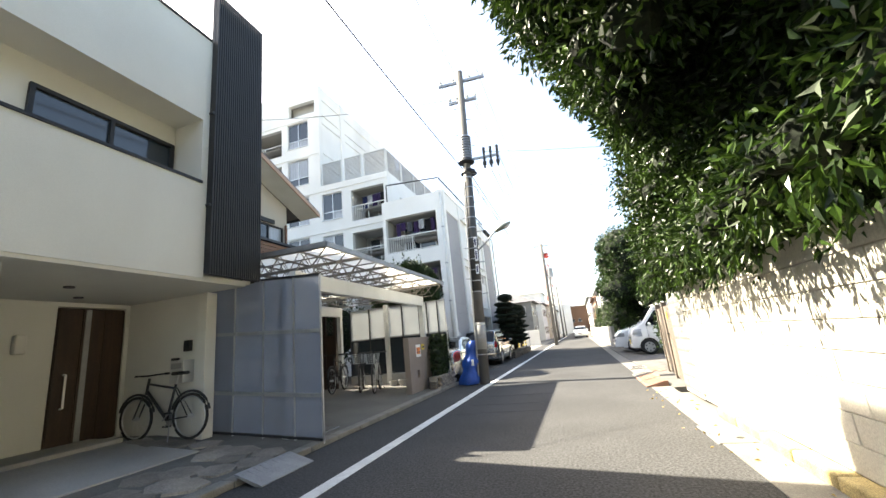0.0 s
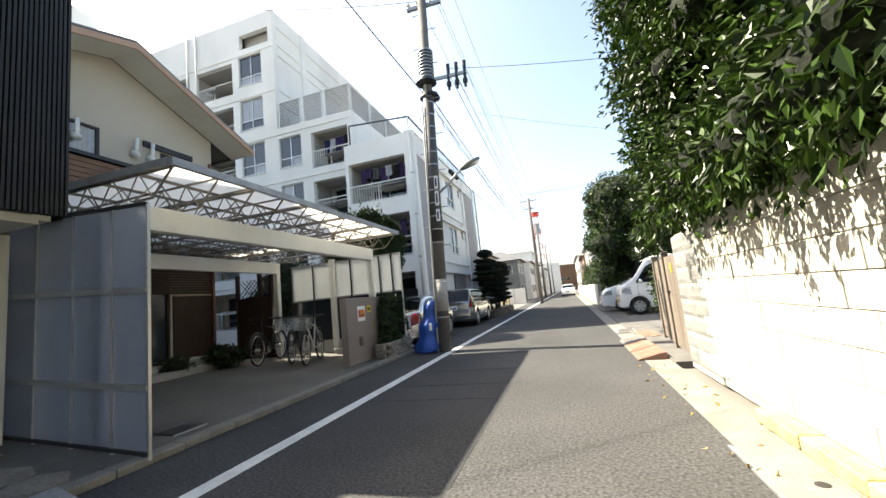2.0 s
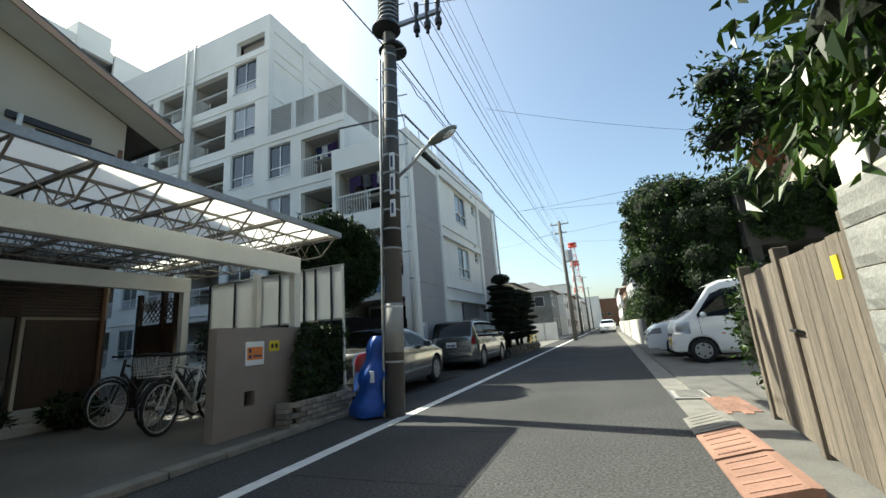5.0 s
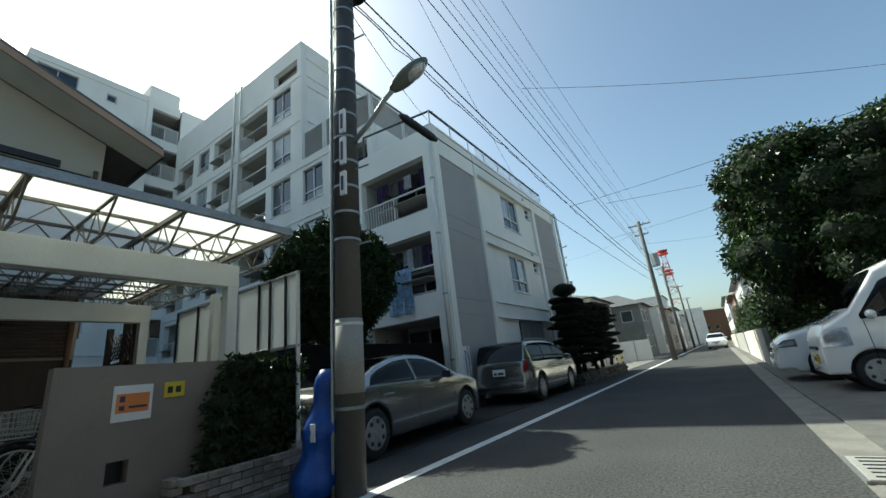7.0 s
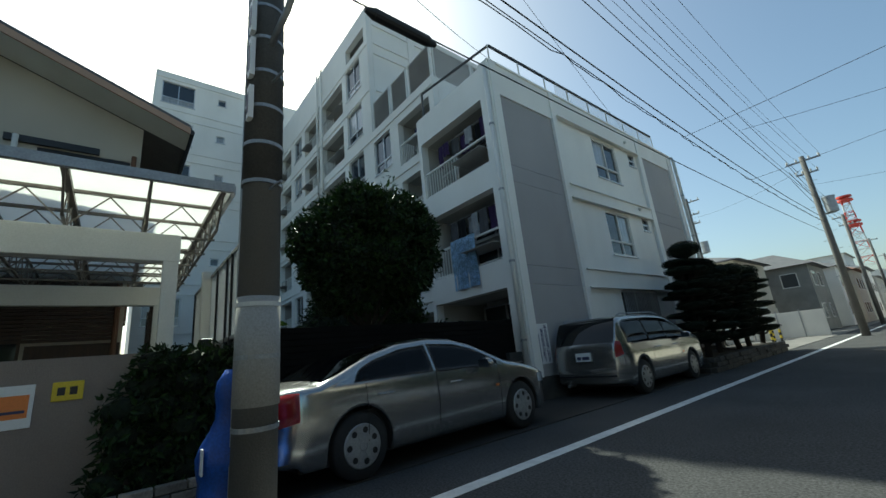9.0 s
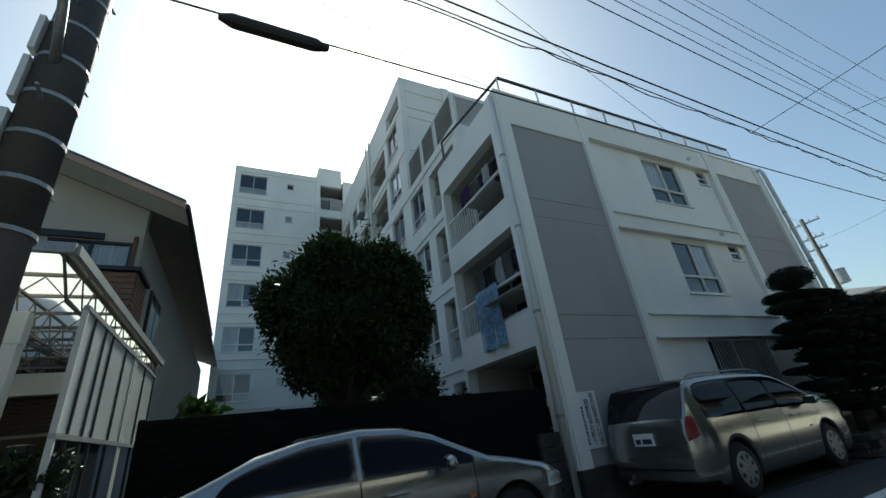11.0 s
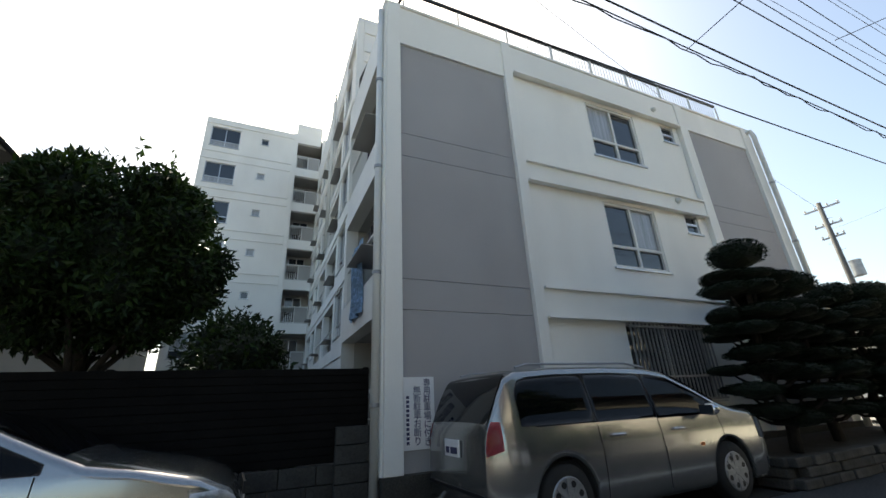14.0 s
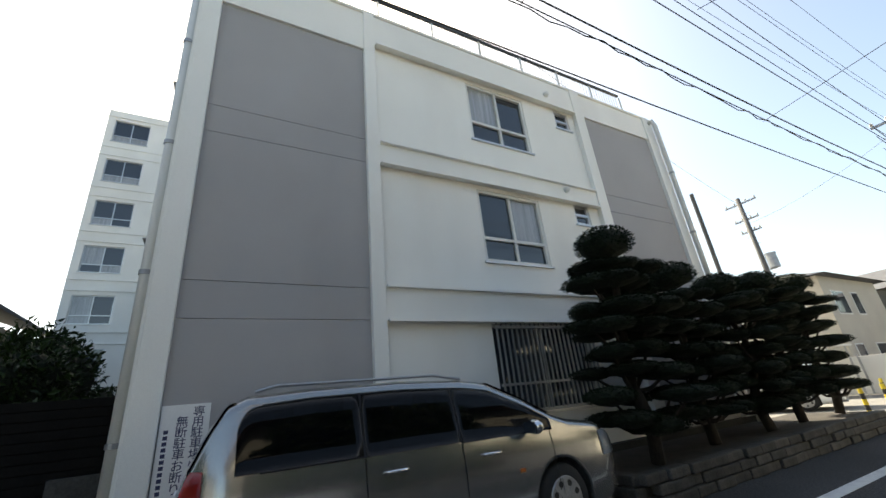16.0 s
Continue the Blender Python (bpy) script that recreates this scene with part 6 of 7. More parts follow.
for i in range(120):
    y = rh_.uniform(-2.8, 4.7)
    z = rh_.uniform(3.5, 5.8)
    lim = 1.3 - 0.7 * (z - 3.3)
    blobs.append(((max(0.0, lim + (0.3 if y > 4 else 0)) + rh_.uniform(0.0, 1.0), y, z), (0.45, 0.5, 0.36)))
# the overhanging crown, which reaches out over the street higher up
for i in range(420):
    y = rh_.uniform(-0.5, 6.9)
    z = rh_.uniform(2.9, 5.9)
    if z < 1.3 + 0.85 * (y - 2.9) or z < 3.0 + 0.25 * max(0.0, 3.2 - y):
        continue
    lim = float(np.interp(z - 0.45 * (y - 3.5), [2.36, 3.01, 3.83, 5.0], [0.5, 0.18, -0.28, -0.5])) + 0.13 * (y - 3.5 if y > 3.5 else 0)
    blobs.append(((min(1.5, lim + 0.32 + rh_.uniform(0, 1.0) ** 1.5 * (1.6 - lim)), y, z), (0.42, 0.45, 0.36)))
for i in range(70):
    blobs.append(((1.42 + rh_.uniform(-0.06, 0.25), rh_.uniform(6.6, 7.9), 2.05 + rh_.uniform(0, 3.8)), (0.42, 0.36, 0.34)))
for i in range(16):
    blobs.append(((rh_.uniform(1.8, 2.7), rh_.uniform(10.6, 11.3), rh_.uniform(2.75, 3.6)), (0.35, 0.35, 0.28)))
near = [b for b in blobs if b[0][1] > -1.5]
far = [b for b in blobs if b[0][1] <= -1.5]
pts, outs = blob_points(near, 250000, 31, 0.55)
sel = (pts[:, 0] < 2.1) | (pts[:, 1] > 9)
ob = new("leaves", leaf_mesh("leaves", pts[sel], outs[sel], 0.082, LEAFBRIGHT, 33, 0.35, 0.42))
ob.parent = hedge
ob["kind"] = "stuff"
pts, outs = blob_points(far, 5000, 35, 0.4)
ob = new("leaves", leaf_mesh("leaves", pts, outs, 0.13, LEAFBRIGHT, 36, 0.3))
ob.parent = hedge
ob["kind"] = "stuff"
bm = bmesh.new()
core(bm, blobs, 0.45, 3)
# solid dark block filling the hedge's shaded inside
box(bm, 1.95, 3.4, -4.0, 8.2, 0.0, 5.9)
part("crown_shade_core", bm, CORE, hedge)
# hanging shoots under the hedge
sp, so = [], []
for i in range(200):
    y, x = rh_.uniform(-1.0, 8.3), rh_.uniform(1.15, 1.55)
    l = rh_.uniform(0.05, 0.32)
    for k in range(9):
        sp.append((x + rh_.uniform(-0.05, 0.05) - 0.03 * k * l, y + rh_.uniform(-0.06, 0.06), 1.75 - l * k / 8 + rh_.uniform(-0.02, 0.02)))
        so.append((-0.4, rh_.uniform(-0.3, 0.3), -1.0))
ob = new("hanging_growth", leaf_mesh("hanging_growth", np.array(sp), np.array(so), 0.09, LEAFBRIGHT, 41, 0.8, 0.4))
ob.parent = hedge
ob["kind"] = "stuff"

# ivy mass on the right-hand house
ivy = thing("ivy_mass", "dense ivy and creeper covering a balcony corner", "climber")
blobs = []
for k in range(10):
    z = 0.9 + k * 0.4
    for j in range(5):
        blobs.append(((2.75 + (0.55 if k < 4 else 0.0) + rh_.uniform(-0.35, 0.35) - 0.38 * math.sin(k / 9 * 3.0), 20.6 + j * 0.85 + rh_.uniform(-0.2, 0.2) + (1.6 if k < 4 else 0), 1.05 + (z - 1.05) * 1.186), (0.88, 0.7, 0.6)))
for j in range(8):
    blobs.append(((2.6 + j * 0.4, 20.3 + rh_.uniform(-0.2, 0.3), 4.85 + rh_.uniform(-0.1, 0.3)), (0.6, 0.6, 0.42)))
for j in range(14):
    blobs.append(((1.95 + rh_.uniform(-0.35, 0.3), 20.7 + rh_.uniform(0, 0.8), rh_.uniform(2.0, 5.3)), (rh_.uniform(0.2, 0.4), 0.35, rh_.uniform(0.15, 0.32))))
bush(ivy, blobs, 42000, 0.12, LEAFBRIGHT, 51, 0.4)
# creeper over the front of the balcony
blobs = [((rh_.uniform(3.1, 4.4), rh_.uniform(19.4, 20.2), rh_.uniform(2.0, 4.8)), (0.42, 0.3, 0.36)) for _ in range(40)]
bush(ivy, blobs, 11000, 0.12, LEAFDARK, 53, 0.4)
blobs = [((4.5 + rh_.uniform(0, 4.2), 19.12 + rh_.uniform(-0.05, 0.05), 3.0 + rh_.uniform(0, 1.5)), (rh_.uniform(0.2, 0.45), 0.13, rh_.uniform(0.12, 0.3))) for _ in range(60)]
bush(ivy, blobs, 18000, 0.11, LEAFDARK, 52, 0.4)
bm = bmesh.new()
tube(bm, [(3.0, 23.0, 0.03), (2.9, 22.9, 1.0), (2.8, 22.6, 2.4)], [0.12, 0.1, 0.06], 8)
part("trunk", bm, BARK, ivy)
# ivy on the gate wall
iv = thing("wall_ivy", "ivy growing over the end of the gate wall", "climber")
blobs = [((-3.66 + rh_.uniform(-0.05, 0.08), 11.0 + 0.16 * j + rh_.uniform(-0.05, 0.05), 0.42 + 0.17 * k), (0.14, 0.16, 0.14)) for j in range(6) for k in range(6) if not (j == 0 and k > 3)]
bush(iv, blobs, 3800, 0.075, LEAFDARK, 61, 0.3)
# small plants by the entrance and behind the fence
for (x, y, z), r, n, sz, m, nm, lb in (
        ((-7.0, 10.0, 0.4), (0.5, 0.35, 0.28), 900, 0.09, LEAFDARK, "entrance_shrub", "low dark shrub in the shaded entrance"),
        ((-7.4, 9.2, 0.35), (0.3, 0.3, 0.22), 500, 0.09, LEAFDARK, "entrance_shrub", "low dark shrub in the shaded entrance"),
        ((-7.3, 15.9, 1.7), (0.85, 0.7, 1.05), 3600, 0.11, LEAFDARK, "yard_shrub", "dark shrub in the yard of the flats"),
        ((-6.6, 16.6, 1.1), (0.6, 0.5, 0.7), 1800, 0.11, LEAFDARK, "yard_shrub", "dark shrub in the yard of the flats"),
        ((-9.5, 15.5, 2.0), (1.2, 0.9, 1.35), 4600, 0.12, LEAFDARK, "yard_shrub", "dark shrub in the yard of the flats"),
        ((-11.5, 16.3, 1.3), (1.2, 0.8, 1.0), 2500, 0.12, LEAFDARK, "yard_shrub", "dark shrub in the yard of the flats"),
        ((2.3, 12.6, 0.9), (0.35, 0.5, 0.85), 1500, 0.09, LEAFBRIGHT, "gate_shrub", "sunlit green shrub beside the wooden gate")):
    sh = thing(nm, lb, "shrub")
    bl = [((x, y, z), r)] + [((x + rh_.uniform(-0.7, 0.7) * r[0], y + rh_.uniform(-0.7, 0.7) * r[1], z + rh_.uniform(-0.3, 0.7) * r[2]), (r[0] * 0.5, r[1] * 0.5, r[2] * 0.45)) for _ in range(7)]
    bush(sh, bl, n, sz, m, rh_.randrange(999))
    bm = bmesh.new()
    tube(bm, [(x, y, 0.0), (x, y, z)], [0.04, 0.02], 6)
    part("stem", bm, BARK, sh)
# broad-leaved plant showing above the fence
fat = thing("broad_leaved_plant", "bright green broad-leaved plant behind the fence", "plant")
pts, outs = [], []
for i in range(40):
    t = i * 2.4
    pts.append((-5.55 + 0.22 * math.cos(t) * (i % 4) / 3, 12.55 + 0.25 * math.sin(t) * (i % 5) / 4, 1.72 + 0.003 * i))
    outs.append((math.cos(t), math.sin(t), 0.5))
ob = new("leaves", leaf_mesh("leaves", np.array(pts), np.array(outs), 0.22, LEAFBRIGHT, 71))
ob.parent = fat
ob["kind"] = "stuff"
bm = bmesh.new()
tube(bm, [(-5.55, 12.55, 0.0), (-5.55, 12.55, 1.75)], 0.02, 6)
part("stem", bm, BARK, fat)

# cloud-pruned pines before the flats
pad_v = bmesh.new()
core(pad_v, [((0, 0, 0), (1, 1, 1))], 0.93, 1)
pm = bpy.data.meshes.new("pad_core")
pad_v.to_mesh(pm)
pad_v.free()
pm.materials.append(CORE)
rgn = np.random.default_rng(8)
v = rgn.normal(0, 1, (1500, 3))
v /= np.linalg.norm(v, axis=1, keepdims=True)
v = v[v[:, 2] > -0.55]
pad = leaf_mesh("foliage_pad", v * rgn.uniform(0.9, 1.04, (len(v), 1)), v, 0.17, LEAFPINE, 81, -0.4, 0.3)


def cloud_pine(x, y, h, lean, seed, n):
    T = thing("cloud_pruned_pine", "dark cloud-pruned pine with flat rounded foliage pads", "tree", group="pines before the flats")
    T.location = (x, y, 0.36)
    r = random.Random(seed)
    pts = [(0, 0, 0)] + [(lean * math.sin(k * 1.3 + seed) * 0.10, 0.08 * math.sin(k * 1.7 + seed * 2), h * k / 6) for k in range(1, 7)]
    bm = bmesh.new()
    tube(bm, pts, [0.085, 0.08, 0.07, 0.06, 0.05, 0.035, 0.02], 8)
    part("trunk", bm, BARK, T, smooth=True)
    spots = [(pts[-1][0], pts[-1][1], h + 0.05, 0.40, 0.46, 0.24)]
    for k in range(n):
        z = h - 0.30 - k * (h - 0.5) / n
        wide = 0.66 - 0.10 * (k % 2) + r.uniform(-0.08, 0.08)
        for q in range(5):
            t = q * 1.26 + k * 1.1 + seed + r.uniform(-0.3, 0.3)
            reach = wide * r.uniform(0.45, 1.1)
            spots.append((reach * math.cos(t) * 0.7, reach * math.sin(t), z + r.uniform(-0.06, 0.06), r.uniform(0.24, 0.36), r.uniform(0.28, 0.42), r.uniform(0.085, 0.13)))
    for sx, sy, sz, ra, rb, rc in spots:
        ob = shared("foliage_pad", pad, T, Matrix.Translation((sx, sy, sz)) @ Matrix.Rotation(r.uniform(0, 6), 4, "Z") @ Matrix.Diagonal((ra, rb, rc, 1)))
        shared("pad_core", pm, ob, Matrix.Identity(4))
        if (sx, sy) != pts[-1][:2]:
            i = min(6, max(1, int(sz / h * 6)))
            bm = bmesh.new()
            p = Vector(pts[i])
            q = Vector((sx, sy, sz - 0.04))
            tube(bm, [p + Vector((0, 0, -0.12)), (p + q) / 2 + Vector((0, 0, -0.12)), q], [0.035, 0.025, 0.012], 6)
            part("branch", bm, BARK, T)
    return T


cloud_pine(-3.62, 23.2, 2.85, 1.0, 1, 8)
cloud_pine(-3.85, 24.9, 2.55, 0.8, 2, 7)
cloud_pine(-3.8, 26.5, 2.45, 1.0, 4, 7)
cloud_pine(-3.9, 27.9, 2.6, 0.7, 5, 7)
cloud_pine(-3.85, 29.4, 2.6, 0.8, 7, 7)
bed = thing("stone_bed", "low planting bed edged with rough stone blocks", "planter", kind="structure")
pbox("earth", SOIL, bed, -4.88, -3.42, 22.55, 29.9, 0.0, 0.34)
sb = bmesh.new()
box(sb, -0.09, 0.09, -0.2, 0.2, 0, 0.115, bevel=0.02)
me = bpy.data.meshes.new("edge_stone")
sb.to_mesh(me)
sb.free()
me.materials.append(BEDSTONE)
for k in range(3):
    for i in range(18):
        shared("edge_stone", me, bed, pose(-3.38 + random.uniform(-0.02, 0.02), 22.7 + i * 0.41 + (0.2 if k % 2 else 0), 0.0 + k * 0.122, 0, 0, random.uniform(-3, 3)))
    for i in range(3):
        shared("edge_stone", me, bed, pose(-3.6 - i * 0.42, 22.5, k * 0.122, 0, 0, 90))
# row of roadside greenery far ahead on the right
for i, (y, h) in enumerate(((26, 1.9), (29, 2.6), (33, 2.2), (40, 3.2), (52, 3.6))):
    sh = thing("roadside_shrub", "sunlit green shrub behind a low roadside wall", "shrub", group="roadside shrubs")
    bl = [((2.6 + rh_.uniform(-0.2, 0.3), y + j * 0.6, h * 0.3 + rh_.uniform(0, h * 0.5)), (0.6, 0.7, h * 0.3)) for j in range(4)]
    bush(sh, bl, 1800, 0.16, LEAFBRIGHT, 90 + i)
    bm = bmesh.new()
    tube(bm, [(2.6, y, 0.0), (2.6, y, h * 0.5)], [0.06, 0.03], 6)
    part("stem", bm, BARK, sh)
# fallen leaves in the gutter
rl = np.random.default_rng(6)
pts = np.column_stack((rl.uniform(1.0, 1.5, 60), rl.uniform(2.0, 9.0, 60), np.full(60, 0.012)))
ob = tagged(new("fallen_leaves", leaf_mesh("fallen_leaves", pts, rl.normal(0, 1, (60, 3)) * np.array((1, 1, 0.02)), 0.05, mat("dry_leaf", (0.42, 0.30, 0.10), 0.8, vary=0.3), 7)), "dry yellow leaves scattered along the gutter", "leaves", kind="stuff")

# ---- poles, lamp and cables ----
def pole(name, label, x, y, h, r0=0.16, r1=0.11, arms=((0.25, 1.5),), drum=None, steps=True, wrap=None):
    T = thing(name, label, "utility pole", (x, y, 0))
    bm = bmesh.new()
    rod(bm, (0, 0, 0), (0, 0, h), r0, r1, seg=20)
    part("shaft", bm, POLE, T, smooth=True)
    rr = lambda z: r0 + (r1 - r0) * z / h
    if wrap:
        bm = bmesh.new()
        rod(bm, (0, 0, wrap[0]), (0, 0, wrap[1]), rr(wrap[0]) + 0.008, rr(wrap[1]) + 0.008, seg=20)
        part("wrap", bm, POLEDARK, T, "dark anti-climb wrap", smooth=True)
        z = wrap[0]
        while z < wrap[1]:
            bm = bmesh.new()
            rod(bm, (0, 0, z), (0, 0, z + 0.028), rr(z) + 0.014, seg=20)
            part("band", bm, GREYMETAL, T)
            z += 0.31
    for dz, w in arms:
        bm = bmesh.new()
        box(bm, -w / 2, w / 2, 0.10, 0.18, h - dz - 0.04, h - dz + 0.04)
        arm = part("crossarm", bm, GREYMETAL, T)
        for q in (-0.46, -0.18, 0.18, 0.46):
            bm = bmesh.new()
            rod(bm, (q * w, 0.14, h - dz + 0.04), (q * w, 0.14, h - dz + 0.20), 0.04, 0.025, seg=10)
            rod(bm, (q * w, 0.14, h - dz + 0.10), (q * w, 0.14, h - dz + 0.13), 0.055, seg=10)
            part("insulator", bm, WHITEMETAL, arm)
    if steps:
        z, s = 2.4, 1
        while z < h - 0.8:
            bm = bmesh.new()
            rod(bm, (0, 0.0, z), (s * 0.30, 0.05, z + 0.01), 0.011, seg=6)
            part("step_bolt", bm, GREYMETAL, T)
            z += 0.45
            s = -s
    if drum:
        bm = bmesh.new()
        rod(bm, (0.42, 0, drum), (0.42, 0, drum + 0.75), 0.24, seg=20)
        rod(bm, (0.42, 0, drum + 0.75), (0.42, 0, drum + 0.8), 0.26, seg=20)
        tr = part("transformer", bm, GREYMETAL, T)
        pbox("bracket", GREYMETAL, tr, 0.0, 0.5, -0.05, 0.05, drum - 0.06, drum)
    return T


P1 = (-2.52, 11.70)
p1 = pole("utility_pole", "concrete utility pole with dark wrap and banded fittings", P1[0], P1[1], 9.5, 0.145, 0.10, ((0.25, 1.5), (0.95, 0.9)), wrap=(2.45, 6.0))
p1.rotation_euler = (0, radians(2.0), 0)      # it leans a little over the street
# fittings under the top
for z in (6.05, 6.32):
    bm = bmesh.new()
    rod(bm, (0.02, 0.1 if z < 6.2 else -0.12, z), (0.02, 0.1 if z < 6.2 else -0.12, z + 0.10), 0.25, 0.20, seg=20)
    part("cable_ring", bm, DARKMETAL, p1)
bm = bmesh.new()
for k in range(9):
    rod(bm, (0, 0, 6.5 + k * 0.085), (0, 0, 6.55 + k * 0.085), 0.19, 0.17, seg=16)
part("cable_coil", bm, GREYMETAL, p1, "stack of grey cable coils")
bm = bmesh.new()
box(bm, 0.05, 1.0, -0.03, 0.03, 6.42, 6.49)
arm = part("side_arm", bm, GREYMETAL, p1)
for x in (0.55, 0.75, 0.95):
    bm = bmesh.new()
    rod(bm, (x, 0, 6.1), (x, 0, 6.75), 0.03, 0.045, seg=10)
    rod(bm, (x, 0, 6.2), (x, 0, 6.3), 0.06, seg=10)
    part("insulator", bm, DARKMETAL, arm)
for z, c in ((1.55, WHITEMETAL), (1.2, GREYMETAL), (0.75, GREYMETAL)):
    bm = bmesh.new()
    rod(bm, (0, 0, z), (0, 0, z + 0.03), 0.148, seg=20)
    part("band", bm, c, p1)
bm = bmesh.new()
rod(bm, (0, 0, 0.9), (0, 0, 1.62), 0.149, 0.143, seg=20)
part("sleeve", bm, CONCRETE, p1, "pale sheet sleeve", smooth=True)
for z, h in ((2.95, 0.28), (3.32, 0.34), (3.72, 0.3)):
    tg = pbox("tag_plate", SIGNWHITE, p1, 0.05, 0.13, -0.145, -0.11, z, z + h, bevel=0.003)
    pbox("text_bar", SIGNNAVY, tg, 0.07, 0.11, -0.148, -0.145, z + 0.05, z + h - 0.06)
bm = bmesh.new()
tube(bm, [(-0.13, -0.1, 0.0), (-0.13, -0.1, 5.8)], 0.022, 6)
part("earth_conduit", bm, GREYMETAL, p1)
# street lamp on the pole
PL = P1[0] + 0.13
sl = thing("street_lamp", "grey arm street lamp fixed to the pole", "street lamp")
bm = bmesh.new()
tube(bm, [(PL + 0.1, P1[1], 3.62), (PL + 0.34, P1[1] + 0.06, 3.82), (PL + 0.56, P1[1] + 0.1, 4.05), (PL + 0.68, P1[1] + 0.12, 4.13)], 0.028, 8)
part("arm", bm, GREYMETAL, sl, smooth=True)
hd = Matrix.Translation((PL + 0.88, P1[1] + 0.16, 4.24)) @ Matrix.Rotation(0.2, 4, "Z") @ Matrix.Rotation(-0.45, 4, "Y")
bm = bmesh.new()
bmesh.ops.create_uvsphere(bm, u_segments=18, v_segments=12, radius=1, matrix=hd @ Matrix.Diagonal((0.28, 0.115, 0.075, 1)))
part("head", bm, mat("lamp_head_grey_green", (0.16, 0.18, 0.16), 0.5, 0.3), sl, smooth=True)
bm = bmesh.new()
bmesh.ops.create_uvsphere(bm, u_segments=16, v_segments=10, radius=1, matrix=hd @ Matrix.Translation((0.08, 0, -0.035)) @ Matrix.Diagonal((0.15, 0.09, 0.06, 1)))
part("lens", bm, CLEARLAMP, sl, smooth=True)
# blue sack tied to the pole
rs = random.Random(2)
bag = thing("blue_sack", "blue folded waste net hanging at the pole foot", "sack")
bm = bmesh.new()
rings = []
for k in range(15):
    z = 0.03 + 1.12 * k / 14
    w = 0.25 * (1 - k / 15) ** 0.6 + 0.035 + 0.03 * math.sin(k * 1.1)
    rings.append([bm.verts.new((P1[0] - 0.38 + 0.012 * k + w * (1 + 0.2 * math.sin(7 * t + k * 0.25) + rs.uniform(-0.05, 0.05)) * math.cos(t), P1[1] - 0.05 + w * 0.9 * (1 + 0.16 * math.sin(4 * t + 1)) * math.sin(t), z)) for t in [6.283 * q / 20 for q in range(20)]])
for a, b in zip(rings, rings[1:]):
    for k in range(20):
        bm.faces.new((a[k], a[(k + 1) % 20], b[(k + 1) % 20], b[k]))
bm.faces.new(rings[-1])
part("net", bm, BLUEFILM, bag, smooth=True)
pbox("tag", SIGNWHITE, bag, P1[0] - 0.24, P1[0] - 0.17, P1[1] - 0.27, P1[1] - 0.258, 0.5, 0.66, bevel=0.005)

pole("utility_pole", "weathered utility pole far along the street", -1.95, 38.0, 9.2, arms=((0.2, 1.4), (0.9, 0.9)), drum=6.0)
pole("utility_pole", "weathered utility pole far along the street", -2.6, 58.0, 9.2, arms=((0.2, 1.4), (0.9, 0.9)))
pole("utility_pole", "weathered utility pole far along the street", -2.6, 78.0, 9.2, arms=((0.2, 1.4),))
pole("utility_pole", "weathered utility pole far along the street", -2.7, 100.0, 9.2, arms=((0.2, 1.4),))
pole("utility_pole", "dark utility pole with transformer behind the pines", -9.3, 43.5, 10.6, arms=((0.3, 1.6), (1.3, 1.2), (2.0, 1.0)), drum=6.3)
st = thing("steel_mast", "plain dark steel mast behind the pines", "mast")
bm = bmesh.new()
rod(bm, (-9.9, 40.0, 0), (-9.9, 40.0, 10.6), 0.11, 0.10, seg=12)
part("tube", bm, POLEDARK, st)


def sag(p, q, drop, r, label="black overhead cable sagging along the street", n=14, wob=0.0, seed=1):
    rc = random.Random(seed)
    p, q = Vector(p), Vector(q)
    pts = []
    for i in range(n + 1):
        f = i / n
        v = p.lerp(q, f)
        v.z -= drop * 4 * f * (1 - f)
        if wob:
            v += Vector((rc.uniform(-wob, wob), 0, rc.uniform(-wob, wob)))
        pts.append(v)
    bm = bmesh.new()
    tube(bm, pts, r, 5)
    return tagged(finish("cable", bm, CABLE), label, "cable", group="overhead cables")


A, B, C = (P1[0] + 0.2, P1[1]), (-1.95, 38.0), (-2.3, -16.0)
for dx, z in ((-0.27, 9.45), (0.27, 9.45), (0.69, 9.45), (0.4, 8.7)):
    sag((A[0] + dx, A[1], z), (B[0] + dx, B[1], z - 0.3), 0.45, 0.005)
sag((A[0], A[1], 9.45), (C[0], C[1], 9.4), 0.5, 0.005)
for dx, z, r in ((0.55, 6.6, 0.008), (0.95, 6.7, 0.006), (0.75, 6.5, 0.006), (0.1, 6.0, 0.012), (0.15, 5.7, 0.008)):
    sag((A[0] + dx, A[1], z), (B[0] + dx * 0.5, B[1], z - 0.2), 0.35, r, seed=int(z * 10))
for z, r in ((6.0, 0.011),):
    sag((A[0], A[1], z), (C[0], C[1], z), 0.5, r)
# helically lashed line
sag((A[0] + 0.12, A[1], 5.65), (B[0], B[1], 5.6), 0.3, 0.008, n=90, wob=0.025, seed=5, label="lashed telephone cable sagging along the street")
sag((A[0] + 0.12, A[1], 4.45), (B[0], B[1], 5.0), 0.12, 0.009, label="low telephone cable with a splice case")
spl = thing("splice_case", "black cable splice case hung near the pole", "splice case")
bm = bmesh.new()
rod(bm, (A[0] + 0.12, A[1] + 0.95, 4.42), (A[0] + 0.12, A[1] + 1.6, 4.42), 0.06, seg=12)
rod(bm, (A[0] + 0.12, A[1] + 0.85, 4.425), (A[0] + 0.12, A[1] + 0.95, 4.42), 0.025, 0.06, seg=12)
